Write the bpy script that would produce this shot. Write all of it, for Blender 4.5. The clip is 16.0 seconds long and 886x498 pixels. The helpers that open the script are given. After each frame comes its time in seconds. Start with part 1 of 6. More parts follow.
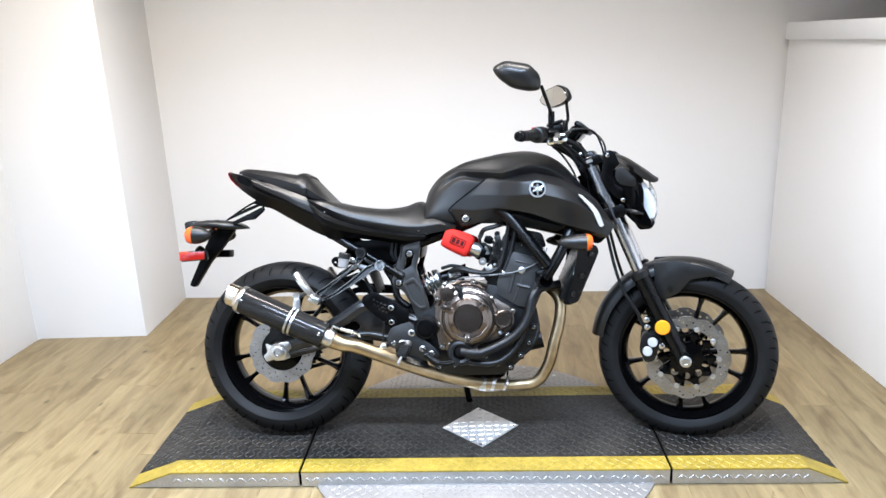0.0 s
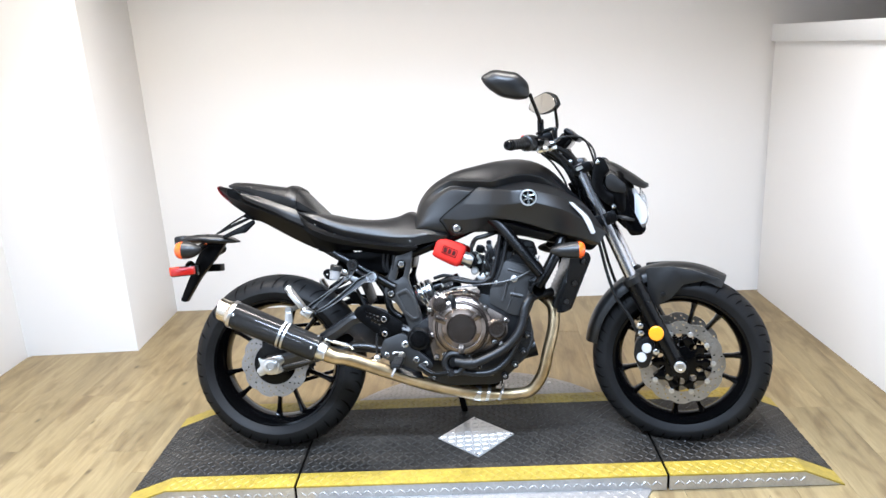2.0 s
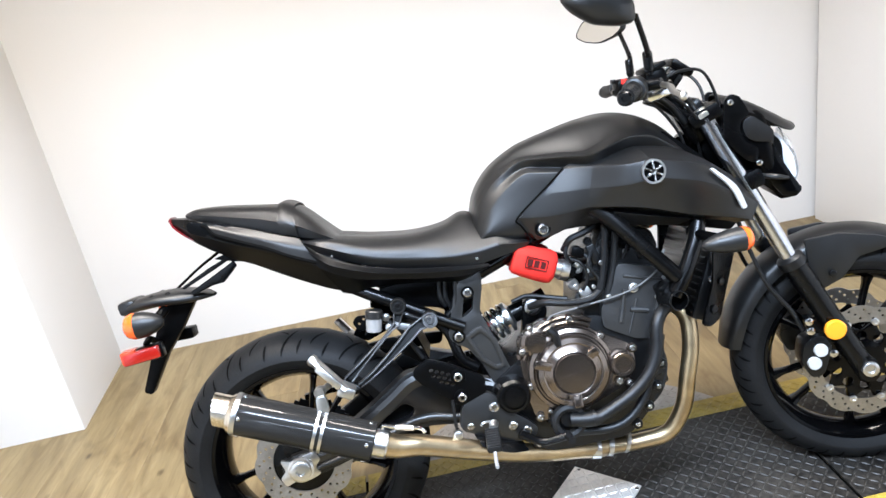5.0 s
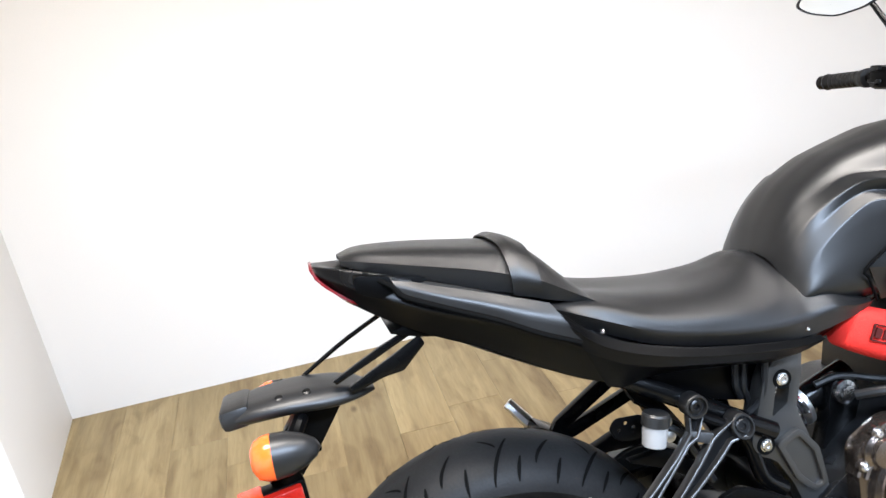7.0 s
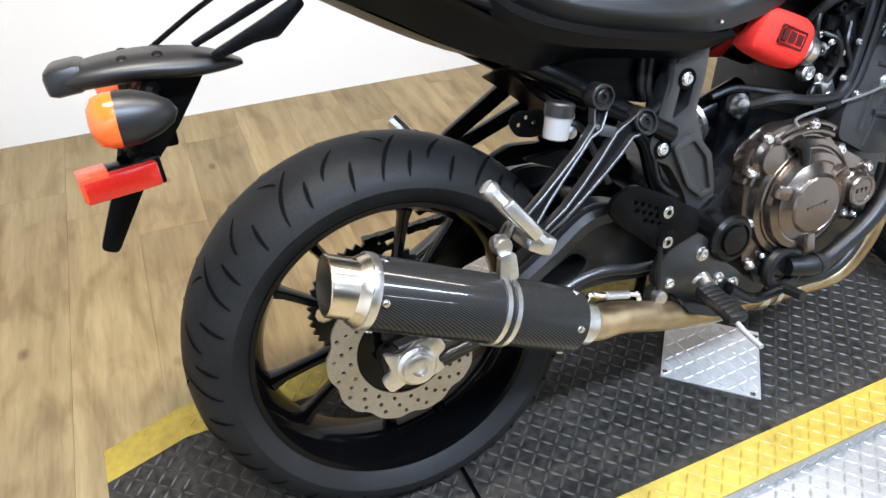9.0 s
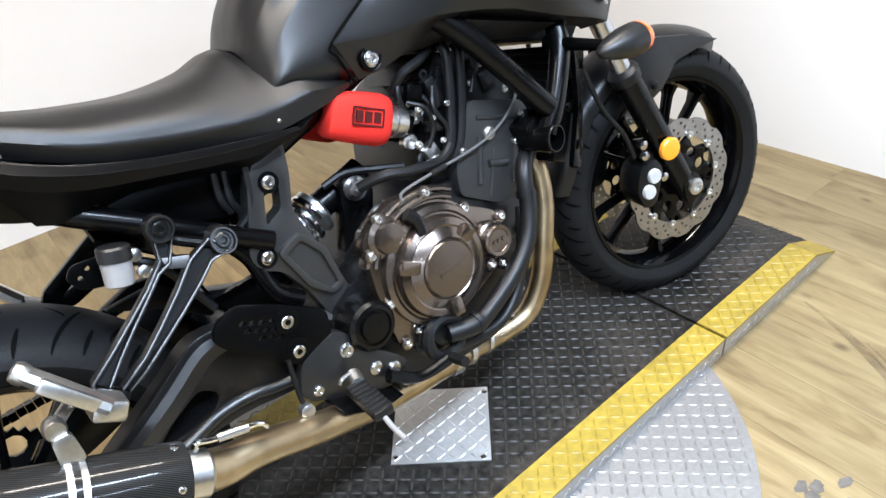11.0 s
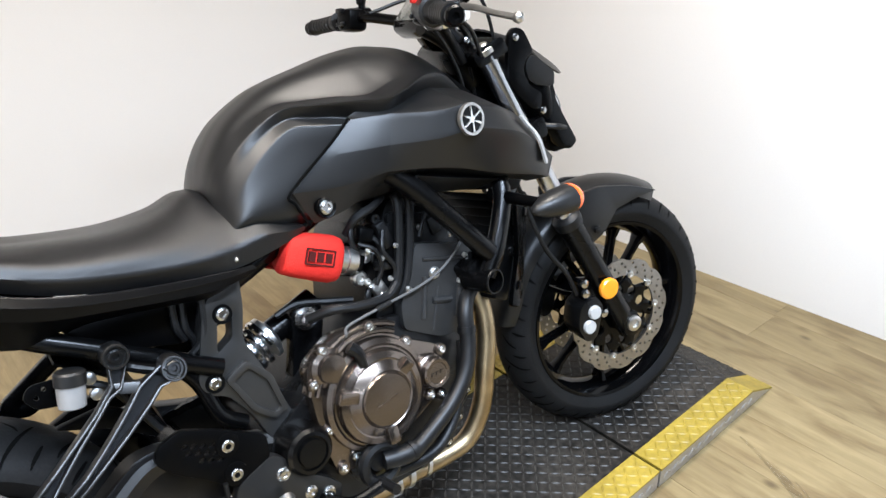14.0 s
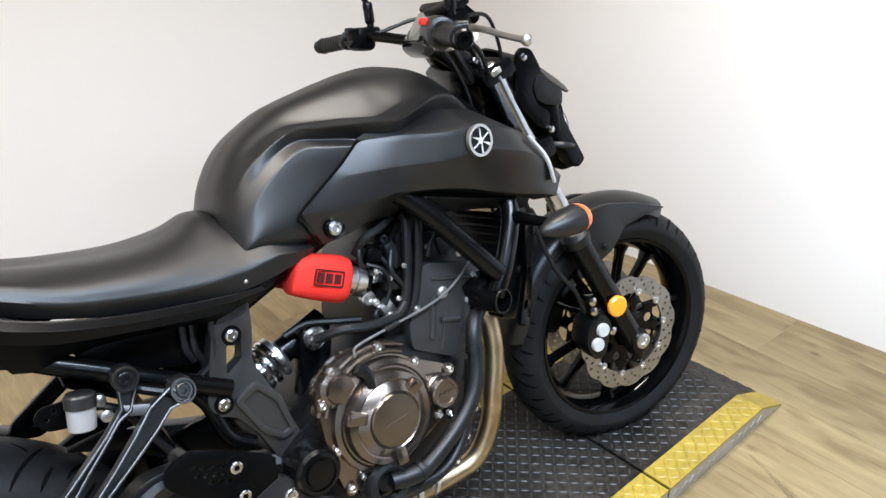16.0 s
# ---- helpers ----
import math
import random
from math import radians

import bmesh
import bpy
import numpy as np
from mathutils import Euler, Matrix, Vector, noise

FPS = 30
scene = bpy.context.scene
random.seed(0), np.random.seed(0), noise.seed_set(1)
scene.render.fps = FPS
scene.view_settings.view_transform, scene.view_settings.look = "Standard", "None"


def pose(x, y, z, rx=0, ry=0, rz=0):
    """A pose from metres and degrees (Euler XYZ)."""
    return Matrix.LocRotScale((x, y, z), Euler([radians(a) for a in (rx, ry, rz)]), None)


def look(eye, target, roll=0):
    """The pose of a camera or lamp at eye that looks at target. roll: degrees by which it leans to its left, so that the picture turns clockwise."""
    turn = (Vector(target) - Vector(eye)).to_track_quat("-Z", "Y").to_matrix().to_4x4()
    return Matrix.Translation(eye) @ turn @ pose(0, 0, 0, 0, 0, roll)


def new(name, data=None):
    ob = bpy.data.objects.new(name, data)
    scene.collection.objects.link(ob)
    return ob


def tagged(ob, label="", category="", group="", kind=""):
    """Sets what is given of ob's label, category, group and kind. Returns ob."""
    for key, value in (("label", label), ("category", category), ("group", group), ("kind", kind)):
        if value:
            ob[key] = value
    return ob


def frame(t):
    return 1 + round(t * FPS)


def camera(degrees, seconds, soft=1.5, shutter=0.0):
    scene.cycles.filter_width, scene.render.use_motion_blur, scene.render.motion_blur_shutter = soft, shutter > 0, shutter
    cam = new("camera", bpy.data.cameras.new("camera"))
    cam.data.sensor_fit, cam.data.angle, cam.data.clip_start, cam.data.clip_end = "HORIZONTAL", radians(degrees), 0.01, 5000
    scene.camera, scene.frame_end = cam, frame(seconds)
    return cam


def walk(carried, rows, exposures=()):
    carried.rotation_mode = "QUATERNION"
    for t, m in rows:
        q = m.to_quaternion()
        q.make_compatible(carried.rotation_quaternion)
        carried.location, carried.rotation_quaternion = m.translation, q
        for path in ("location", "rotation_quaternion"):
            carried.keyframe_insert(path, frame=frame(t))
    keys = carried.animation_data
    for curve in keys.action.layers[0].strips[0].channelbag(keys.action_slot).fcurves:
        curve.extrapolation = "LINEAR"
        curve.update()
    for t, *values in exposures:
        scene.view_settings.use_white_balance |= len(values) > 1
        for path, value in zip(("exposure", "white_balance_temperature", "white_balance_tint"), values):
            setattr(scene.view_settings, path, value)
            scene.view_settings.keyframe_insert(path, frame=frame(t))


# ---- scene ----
cam = camera(63.2, 16.0)
PATH = [
    (0, (0.093, -2.342, 1.377), (-0.068, -0.428, 0.82), -2.1),
    (0.5, (0.105, -2.332, 1.387), (-0.053, -0.418, 0.828), -2.2),
    (1, (0.115, -2.336, 1.393), (-0.047, -0.418, 0.849), -2.5),
    (1.5, (0.106, -2.346, 1.376), (-0.048, -0.426, 0.84), -2.9),
    (2, (0.094, -2.328, 1.394), (-0.045, -0.409, 0.847), -3.1),
    (2.5, (0.107, -2.325, 1.376), (-0.048, -0.404, 0.842), -2.8),
    (3, (0.044, -2.26, 1.413), (-0.083, -0.333, 0.894), -4.8),
    (3.2, (0.01, -2.227, 1.435), (-0.074, -0.296, 0.919), -4.9),
    (5.3, (-0.374, -1.326, 1.372), (-0.336, 0.532, 0.632), -11.1),
    (5.5, (-0.426, -1.205, 1.332), (-0.433, 0.7, 0.722), -12.0),
    (6, (-0.567, -0.959, 1.352), (-0.605, 0.916, 0.657), -10.3),
    (6.5, (-0.788, -0.837, 1.362), (-0.589, 1.004, 0.606), -9.1),
    (7, (-0.909, -0.755, 1.359), (-0.535, 1.038, 0.557), -6.6),
    (7.5, (-0.926, -0.695, 1.296), (-0.557, 0.974, 0.259), -4.7),
    (8, (-0.96, -0.691, 1.202), (-0.541, 0.855, 0.005), 1.2),
    (8.2, (-0.965, -0.699, 1.171), (-0.505, 0.815, -0.053), 1.6),
    (10.3, (-0.807, -0.763, 1.113), (0.072, 0.548, -0.114), -1.8),
    (10.5, (-0.721, -0.793, 1.123), (0.193, 0.512, -0.086), -3.2),
    (11, (-0.584, -0.818, 1.141), (0.412, 0.503, 0.017), -5.5),
    (11.5, (-0.536, -0.86, 1.168), (0.617, 0.4, 0.126), -5.2),
    (12, (-0.527, -0.897, 1.208), (0.767, 0.316, 0.284), -2.5),
    (12.5, (-0.542, -0.892, 1.24), (0.748, 0.4, 0.423), -0.9),
    (13, (-0.549, -0.9, 1.267), (0.591, 0.476, 0.369), -1.2),
    (13.5, (-0.554, -0.895, 1.252), (0.568, 0.474, 0.321), -1.8),
    (14, (-0.557, -0.903, 1.254), (0.565, 0.482, 0.346), -1.2),
    (14.5, (-0.567, -0.901, 1.261), (0.552, 0.496, 0.368), -0.7),
    (15, (-0.574, -0.909, 1.264), (0.541, 0.496, 0.378), -1.8),
    (15.5, (-0.581, -0.905, 1.263), (0.535, 0.502, 0.383), -1.5),
    (16, (-0.554, -0.896, 1.273), (0.56, 0.509, 0.387), -1.4),
]
walk(cam, [(t, look(eye, target, roll)) for t, eye, target, roll in PATH], [(0.0, 0.42, 5030, 8), (2.5, 0.6, 5030, 8), (3.0, 0.62, 5050, 8), (8.0, 0.62, 5120, 8), (10.3, 0.36, 5190, 8), (11.5, 0.32, 5230, 8), (12.5, 0.2, 5260, 8), (16.0, 0.18, 5260, 8)])

# ---- light ----
world = bpy.data.worlds.new("world")
scene.world = world
world.use_nodes = True
world.node_tree.nodes["Background"].inputs[0].default_value = (0.9, 0.95, 1.0, 1)
world.node_tree.nodes["Background"].inputs[1].default_value = 0.02


WARM, COOL = (1.0, 0.79, 0.57), (0.955, 0.97, 0.977)


def area_lamp(x, y, z, sx, sy, watts, colour):
    data = bpy.data.lights.new("ceiling_lamp", "AREA")
    data.shape, data.size, data.size_y, data.energy, data.color = "RECTANGLE", sx, sy, watts, colour
    data.spread = radians(134)
    ob = new("ceiling_lamp", data)
    ob.matrix_world = pose(x, y, z)
    return ob


for lx, ly, watts, tint in ((-1.1, 0.1, 44, WARM), (0.55, 0.1, 34, WARM), (-0.75, -1.3, 62, COOL), (0.35, -1.3, 62, COOL), (-1.7, -3.6, 75, COOL), (0.3, -3.6, 70, COOL)):
    area_lamp(lx, ly, 2.64, 1.2, 0.16, watts, tint)


# ---- materials ----
def nodes_of(name):
    m = bpy.data.materials.new(name)
    m.use_nodes = True
    nt = m.node_tree
    return m, nt, nt.nodes["Principled BSDF"]


def add(nt, kind, **values):
    n = nt.nodes.new(kind)
    for key, v in values.items():
        n.inputs[key.replace("_", " ")].default_value = v
    return n


def surface(name, colour, rough=0.5, metal=0.0, spread=0.12, grain=60.0, bump=0.02, wear=4.0, rough_spread=0.1, coat=0.0, specular=0.5):
    """Base colour with variation at two scales, uneven gloss and fine relief."""
    m, nt, b = nodes_of(name)
    tc = nt.nodes.new("ShaderNodeTexCoord")
    fine, broad = add(nt, "ShaderNodeTexNoise", Scale=grain, Detail=5.0), add(nt, "ShaderNodeTexNoise", Scale=wear, Detail=3.0)
    for n in (fine, broad):
        nt.links.new(tc.outputs["Object"], n.inputs["Vector"])
    mixed = add(nt, "ShaderNodeMath")
    mixed.operation = "ADD"
    nt.links.new(fine.outputs["Fac"], mixed.inputs[0])
    nt.links.new(broad.outputs["Fac"], mixed.inputs[1])
    ramp = nt.nodes.new("ShaderNodeMapRange")
    ramp.inputs["From Min"].default_value, ramp.inputs["From Max"].default_value = 0.6, 1.4
    ramp.inputs["To Min"].default_value, ramp.inputs["To Max"].default_value = 1 - spread, 1 + spread
    nt.links.new(mixed.outputs[0], ramp.inputs["Value"])
    scale = nt.nodes.new("ShaderNodeVectorMath")
    scale.operation = "SCALE"
    scale.inputs[0].default_value = colour
    nt.links.new(ramp.outputs[0], scale.inputs["Scale"])
    nt.links.new(scale.outputs[0], b.inputs["Base Color"])
    rr = nt.nodes.new("ShaderNodeMapRange")
    rr.inputs["To Min"].default_value, rr.inputs["To Max"].default_value = max(0.02, rough - rough_spread), min(1, rough + rough_spread)
    nt.links.new(broad.outputs["Fac"], rr.inputs["Value"])
    nt.links.new(rr.outputs[0], b.inputs["Roughness"])
    b.inputs["Metallic"].default_value = metal
    b.inputs["Coat Weight"].default_value = coat
    b.inputs["Specular IOR Level"].default_value = specular
    if bump:
        bp = add(nt, "ShaderNodeBump", Strength=bump * 10, Distance=0.001)
        nt.links.new(fine.outputs["Fac"], bp.inputs["Height"])
        nt.links.new(bp.outputs[0], b.inputs["Normal"])
    return m


# Dark grey chosen so the unseen south wall adds little reflection to black parts.
WALL_GREY = surface("unseen_wall_dark_grey", (0.06, 0.057, 0.054), 0.6, spread=0.05, grain=60)
WALL = surface("white_wall_paint", (0.80, 0.785, 0.765), 0.55, spread=0.02, grain=220, wear=1.2, bump=0.015)
# Dark warm brown picked for what the tank reflects; the ceiling stays out of view.
CEIL = surface("ceiling_paint", (0.07, 0.05, 0.037), 0.8, spread=0.03, grain=90)
TRIM = surface("trim_paint", (0.78, 0.78, 0.78), 0.4, spread=0.02)
PAINT = surface("matte_grey_paint", (0.0062, 0.0061, 0.0061), 0.38, spread=0.1, grain=900, wear=3, bump=0.006, rough_spread=0.03, specular=0.4)
PLASTIC = surface("black_plastic", (0.0012, 0.0012, 0.0013), 0.32, spread=0.25, grain=500, wear=8, bump=0.02, specular=0.07)
BLACK = surface("black_paint", (0.0012, 0.0012, 0.0013), 0.1, spread=0.25, grain=200, wear=9, bump=0.0, rough_spread=0.07, specular=0.15)
FRAME = surface("satin_black_frame", (0.0014, 0.0014, 0.0015), 0.25, spread=0.2, grain=300, wear=7, bump=0.008, specular=0.2)
ENGINE = surface("black_engine_casting", (0.0032, 0.0032, 0.0034), 0.3, spread=0.25, grain=350, wear=10, bump=0.04, specular=0.3)
PANEL = surface("grey_black_engine_cover", (0.018, 0.0177, 0.0175), 0.38, spread=0.2, grain=350, wear=10, bump=0.04, specular=0.4)
BRONZE = surface("bronze_engine_cover", (0.155, 0.129, 0.109), 0.22, 0.95, spread=0.15, grain=250, wear=10, bump=0.008, rough_spread=0.06)
RUBBER = surface("tyre_rubber", (0.0085, 0.0083, 0.0082), 0.5, spread=0.3, grain=240, wear=12, bump=0.04, specular=0.09)
HOSE = surface("rubber_hose", (0.0045, 0.0045, 0.0047), 0.42, spread=0.2, grain=200, wear=9, specular=0.28)
SEAT = surface("seat_vinyl", (0.0042, 0.0041, 0.0042), 0.36, spread=0.15, grain=700, wear=4, bump=0.05, specular=0.42)
CHROME = surface("polished_metal", (0.82, 0.82, 0.82), 0.14, 1.0, spread=0.05, grain=120)
STEEL = surface("brushed_steel", (0.55, 0.54, 0.52), 0.32, 1.0, spread=0.15, grain=160, wear=14)
BOLT = surface("zinc_bolt", (0.52, 0.51, 0.5), 0.22, 1.0, spread=0.1, grain=160)
FORK = surface("hard_chrome", (0.5, 0.5, 0.52), 0.26, 1.0, spread=0.04, grain=120)
DISC = surface("drilled_steel_disc", (0.34, 0.33, 0.32), 0.36, 1.0, spread=0.15, grain=150, wear=20)
GOLD = surface("heat_tinted_steel", (0.4, 0.315, 0.19), 0.36, 1.0, spread=0.35, grain=25, wear=9, rough_spread=0.12)
RED_FOAM = surface("red_foam", (0.5, 0.02, 0.012), 0.85, spread=0.12, grain=420, wear=12, bump=0.12, specular=0.2)
AMBER = surface("amber_lens", (0.72, 0.1, 0.006), 0.2, spread=0.1, grain=300, coat=0.4)
YELLOW_LENS = surface("amber_reflector", (0.75, 0.27, 0.005), 0.18, spread=0.12, grain=500, coat=0.4)
RED_LENS = surface("red_reflector", (0.27, 0.009, 0.004), 0.2, spread=0.2, grain=400, coat=0.2)
YELLOW = surface("yellow_edge_paint", (0.235, 0.17, 0.016), 0.5, spread=0.35, grain=60, wear=7)
CAP = surface("dull_alloy_cap", (0.5, 0.5, 0.49), 0.4, 0.3, spread=0.1)
ALU = surface("aluminium_tread_plate", (0.46, 0.45, 0.435), 0.38, 0.85, spread=0.2, grain=140, wear=8)
DISC_ALU = surface("dull_aluminium_tread_plate", (0.215, 0.204, 0.192), 0.5, 0.5, spread=0.2, grain=110, wear=5)
INSERT_ALU = surface("bright_aluminium_tread_plate", (0.58, 0.56, 0.535), 0.4, 0.75, spread=0.15, grain=140, wear=9)
TAIL_RED = surface("dark_red_lens", (0.1, 0.003, 0.005), 0.22, spread=0.2, grain=300, coat=0.2)
TAIL_PAINT = surface("matte_black_tail_paint", (0.0018, 0.0018, 0.0019), 0.3, spread=0.12, grain=900, wear=3, bump=0.006, specular=0.17)
COVER = surface("matte_black_side_panel", (0.0014, 0.0014, 0.0015), 0.28, spread=0.12, grain=800, wear=4, bump=0.006, specular=0.12)
SATIN = surface("satin_grey_trim", (0.0065, 0.0061, 0.0057), 0.38, spread=0.1, grain=800, wear=4, bump=0.005, specular=0.33)
SIGNAL = surface("grey_black_plastic", (0.009, 0.0089, 0.0089), 0.38, spread=0.15, grain=500, wear=8, bump=0.015, specular=0.35)
CAST = surface("satin_black_casting", (0.0055, 0.0053, 0.0051), 0.34, spread=0.15, grain=300, wear=7, bump=0.015, specular=0.55)
PIVOT = surface("satin_grey_casting", (0.013, 0.0124, 0.0117), 0.36, spread=0.15, grain=300, wear=7, bump=0.012, specular=0.6)
WORN = surface("worn_tread_tops", (0.03, 0.0265, 0.022), 0.45, 0.0, spread=0.5, grain=90, wear=7, specular=0.26)
CABLE = surface("grey_cable", (0.12, 0.12, 0.12), 0.4, 0.4)
# Near-black that paints in the shade of seams, grooves, recesses and open ends.
GAP = surface("seam_shadow_black", (0.0012, 0.0012, 0.0012), 0.8, specular=0.05)
WHITE_PLASTIC = surface("milky_plastic", (0.2, 0.195, 0.19), 0.35, spread=0.08)
DARK_PRINT = surface("dark_red_print", (0.045, 0.008, 0.007), 0.8, grain=420, bump=0.1, specular=0.1)
WHITE = surface("white_print", (0.75, 0.75, 0.75), 0.4)


def wood_material():
    """Pale limed oak planks: streaks along the board, grey and honey strips, small knots."""
    m, nt, b = nodes_of("oak_plank_floor")
    tc, info = nt.nodes.new("ShaderNodeTexCoord"), nt.nodes.new("ShaderNodeObjectInfo")
    comb, mul, shift = nt.nodes.new("ShaderNodeCombineXYZ"), nt.nodes.new("ShaderNodeMath"), nt.nodes.new("ShaderNodeVectorMath")
    mul.operation, mul.inputs[1].default_value = "MULTIPLY", 37.0
    shift.operation = "ADD"
    nt.links.new(info.outputs["Random"], mul.inputs[0])
    nt.links.new(mul.outputs[0], comb.inputs[2])
    nt.links.new(tc.outputs["Object"], shift.inputs[0])
    nt.links.new(comb.outputs[0], shift.inputs[1])

    def stretched(sx, sy):
        n = nt.nodes.new("ShaderNodeMapping")
        n.inputs["Scale"].default_value = (sx, sy, 1.0)
        nt.links.new(shift.outputs[0], n.inputs[0])
        return n

    def noise(mapping, **values):
        n = add(nt, "ShaderNodeTexNoise", **values)
        nt.links.new(mapping.outputs[0], n.inputs["Vector"])
        return n

    def mixed(mode, fac, a, b2):
        n = nt.nodes.new("ShaderNodeMix")
        n.data_type, n.blend_type = "RGBA", mode
        for sock, v in ((n.inputs["Factor"], fac), (n.inputs["A"], a), (n.inputs["B"], b2)):
            if isinstance(v, (int, float, tuple)):
                sock.default_value = v
            else:
                nt.links.new(v, sock)
        return n.outputs["Result"]

    def ramp(source, *stops):
        n = nt.nodes.new("ShaderNodeValToRGB")
        while len(n.color_ramp.elements) < len(stops):
            n.color_ramp.elements.new(0.5)
        for e, (p, c) in zip(n.color_ramp.elements, stops):
            e.position, e.color = p, (*c, 1)
        nt.links.new(source, n.inputs[0])
        return n.outputs["Color"]

    strips = noise(stretched(11.0, 0.7), Scale=2.0, Detail=2.0, Distortion=0.25)
    clouds = noise(stretched(3.0, 1.0), Scale=4.2, Detail=5.0, Distortion=0.8)
    grain = noise(stretched(9.0, 0.8), Scale=14.0, Detail=7.0, Distortion=0.7)
    base = ramp(strips.outputs["Fac"], (0.3, (0.165, 0.122, 0.058)), (0.5, (0.205, 0.156, 0.074)), (0.7, (0.24, 0.187, 0.092)))
    stain = ramp(clouds.outputs["Fac"], (0.36, (0.66, 0.61, 0.56)), (0.52, (1, 1, 1)))
    fibre = ramp(grain.outputs["Fac"], (0.3, (0.78, 0.75, 0.71)), (0.6, (1.0, 1.0, 1.0)))
    col = mixed("MULTIPLY", 0.75, mixed("MULTIPLY", 0.8, base, stain), fibre)
    knots = nt.nodes.new("ShaderNodeTexVoronoi")
    knots.inputs["Scale"].default_value = 3.4
    nt.links.new(stretched(1.7, 1.0).outputs[0], knots.inputs["Vector"])
    knot = ramp(knots.outputs["Distance"], (0.02, (0.3, 0.26, 0.22)), (0.085, (1, 1, 1)))
    col = mixed("MULTIPLY", 0.8, col, knot)
    vary = nt.nodes.new("ShaderNodeMapRange")
    vary.inputs["To Min"].default_value, vary.inputs["To Max"].default_value = 0.88, 1.1
    nt.links.new(info.outputs["Random"], vary.inputs["Value"])
    sc = nt.nodes.new("ShaderNodeVectorMath")
    sc.operation = "SCALE"
    nt.links.new(col, sc.inputs[0])
    nt.links.new(vary.outputs[0], sc.inputs["Scale"])
    nt.links.new(sc.outputs[0], b.inputs["Base Color"])
    b.inputs["Roughness"].default_value, b.inputs["Specular IOR Level"].default_value = 0.42, 0.35
    bp = add(nt, "ShaderNodeBump", Strength=0.15, Distance=0.001)
    nt.links.new(grain.outputs["Fac"], bp.inputs["Height"])
    nt.links.new(bp.outputs[0], b.inputs["Normal"])
    return m


def deck_material():
    """Black painted steel, greyed by dust in broad patches with dark oil spots."""
    m, nt, b = nodes_of("dusty_black_steel")
    tc = nt.nodes.new("ShaderNodeTexCoord")
    dust, fine, oil = add(nt, "ShaderNodeTexNoise", Scale=3.2, Detail=6.0, Roughness=0.65), add(nt, "ShaderNodeTexNoise", Scale=70.0, Detail=4.0), add(nt, "ShaderNodeTexNoise", Scale=9.0, Detail=3.0)
    for n in (dust, fine, oil):
        nt.links.new(tc.outputs["Object"], n.inputs["Vector"])
    both = nt.nodes.new("ShaderNodeMath")
    both.operation, both.inputs[1].default_value = "MULTIPLY", 1.0
    nt.links.new(dust.outputs["Fac"], both.inputs[0])
    nt.links.new(fine.outputs["Fac"], both.inputs[1])
    ramp = nt.nodes.new("ShaderNodeValToRGB")
    e = ramp.color_ramp.elements
    e[0].position, e[0].color = 0.16, (0.0045, 0.004, 0.0034, 1)
    e[1].position, e[1].color = 0.42, (0.038, 0.033, 0.027, 1)
    nt.links.new(both.outputs[0], ramp.inputs[0])
    spots = nt.nodes.new("ShaderNodeValToRGB")
    spots.color_ramp.elements[0].position, spots.color_ramp.elements[0].color = 0.30, (0.35, 0.33, 0.3, 1)
    spots.color_ramp.elements[1].position, spots.color_ramp.elements[1].color = 0.36, (1, 1, 1, 1)
    nt.links.new(oil.outputs["Fac"], spots.inputs[0])
    mul = nt.nodes.new("ShaderNodeVectorMath")
    mul.operation = "MULTIPLY"
    nt.links.new(ramp.outputs[0], mul.inputs[0])
    nt.links.new(spots.outputs[0], mul.inputs[1])
    nt.links.new(mul.outputs[0], b.inputs["Base Color"])
    b.inputs["Roughness"].default_value, b.inputs["Specular IOR Level"].default_value = 0.5, 0.2
    bp = add(nt, "ShaderNodeBump", Strength=0.25, Distance=0.001)
    nt.links.new(fine.outputs["Fac"], bp.inputs["Height"])
    nt.links.new(bp.outputs[0], b.inputs["Normal"])
    return m


def carbon_material():
    m, nt, b = nodes_of("carbon_fibre")
    tc = nt.nodes.new("ShaderNodeTexCoord")
    w1 = add(nt, "ShaderNodeTexWave", Scale=150.0, Distortion=0.0)
    w1.bands_direction = "DIAGONAL"
    nt.links.new(tc.outputs["Object"], w1.inputs["Vector"])
    ramp = nt.nodes.new("ShaderNodeValToRGB")
    ramp.color_ramp.elements[0].color, ramp.color_ramp.elements[1].color = (0.0006, 0.0006, 0.0006, 1), (0.024, 0.023, 0.0215, 1)
    nt.links.new(w1.outputs["Fac"], ramp.inputs[0])
    nt.links.new(ramp.outputs[0], b.inputs["Base Color"])
    b.inputs["Roughness"].default_value, b.inputs["Coat Weight"].default_value, b.inputs["Coat Roughness"].default_value = 0.3, 0.25, 0.06
    b.inputs["Specular IOR Level"].default_value = 0.05
    return m


def plain(name, colour, rough, metal=0.0, transmission=0.0):
    m, nt, b = nodes_of(name)
    b.inputs["Base Color"].default_value = (*colour, 1)
    b.inputs["Roughness"].default_value, b.inputs["Metallic"].default_value = rough, metal
    b.inputs["Transmission Weight"].default_value = transmission
    return m


WOOD, CARBON, PLATE = wood_material(), carbon_material(), deck_material()
MIRROR = plain("mirror_glass", (0.6, 0.585, 0.55), 0.03, 1.0)
LENS = plain("clear_lens", (0.95, 0.96, 0.97), 0.05, 0.0, 0.85)


# ---- shapes ----
def part(name, bm, material, parent, label="", sharp=35):
    """One mesh object under a thing or a part."""
    bmesh.ops.recalc_face_normals(bm, faces=bm.faces)
    me = bpy.data.meshes.new(name)
    bm.to_mesh(me)
    bm.free()
    me.shade_smooth()
    me.set_sharp_from_angle(angle=radians(sharp))
    me.materials.append(material)
    ob = new(name, me)
    ob.parent = parent
    return tagged(ob, label)


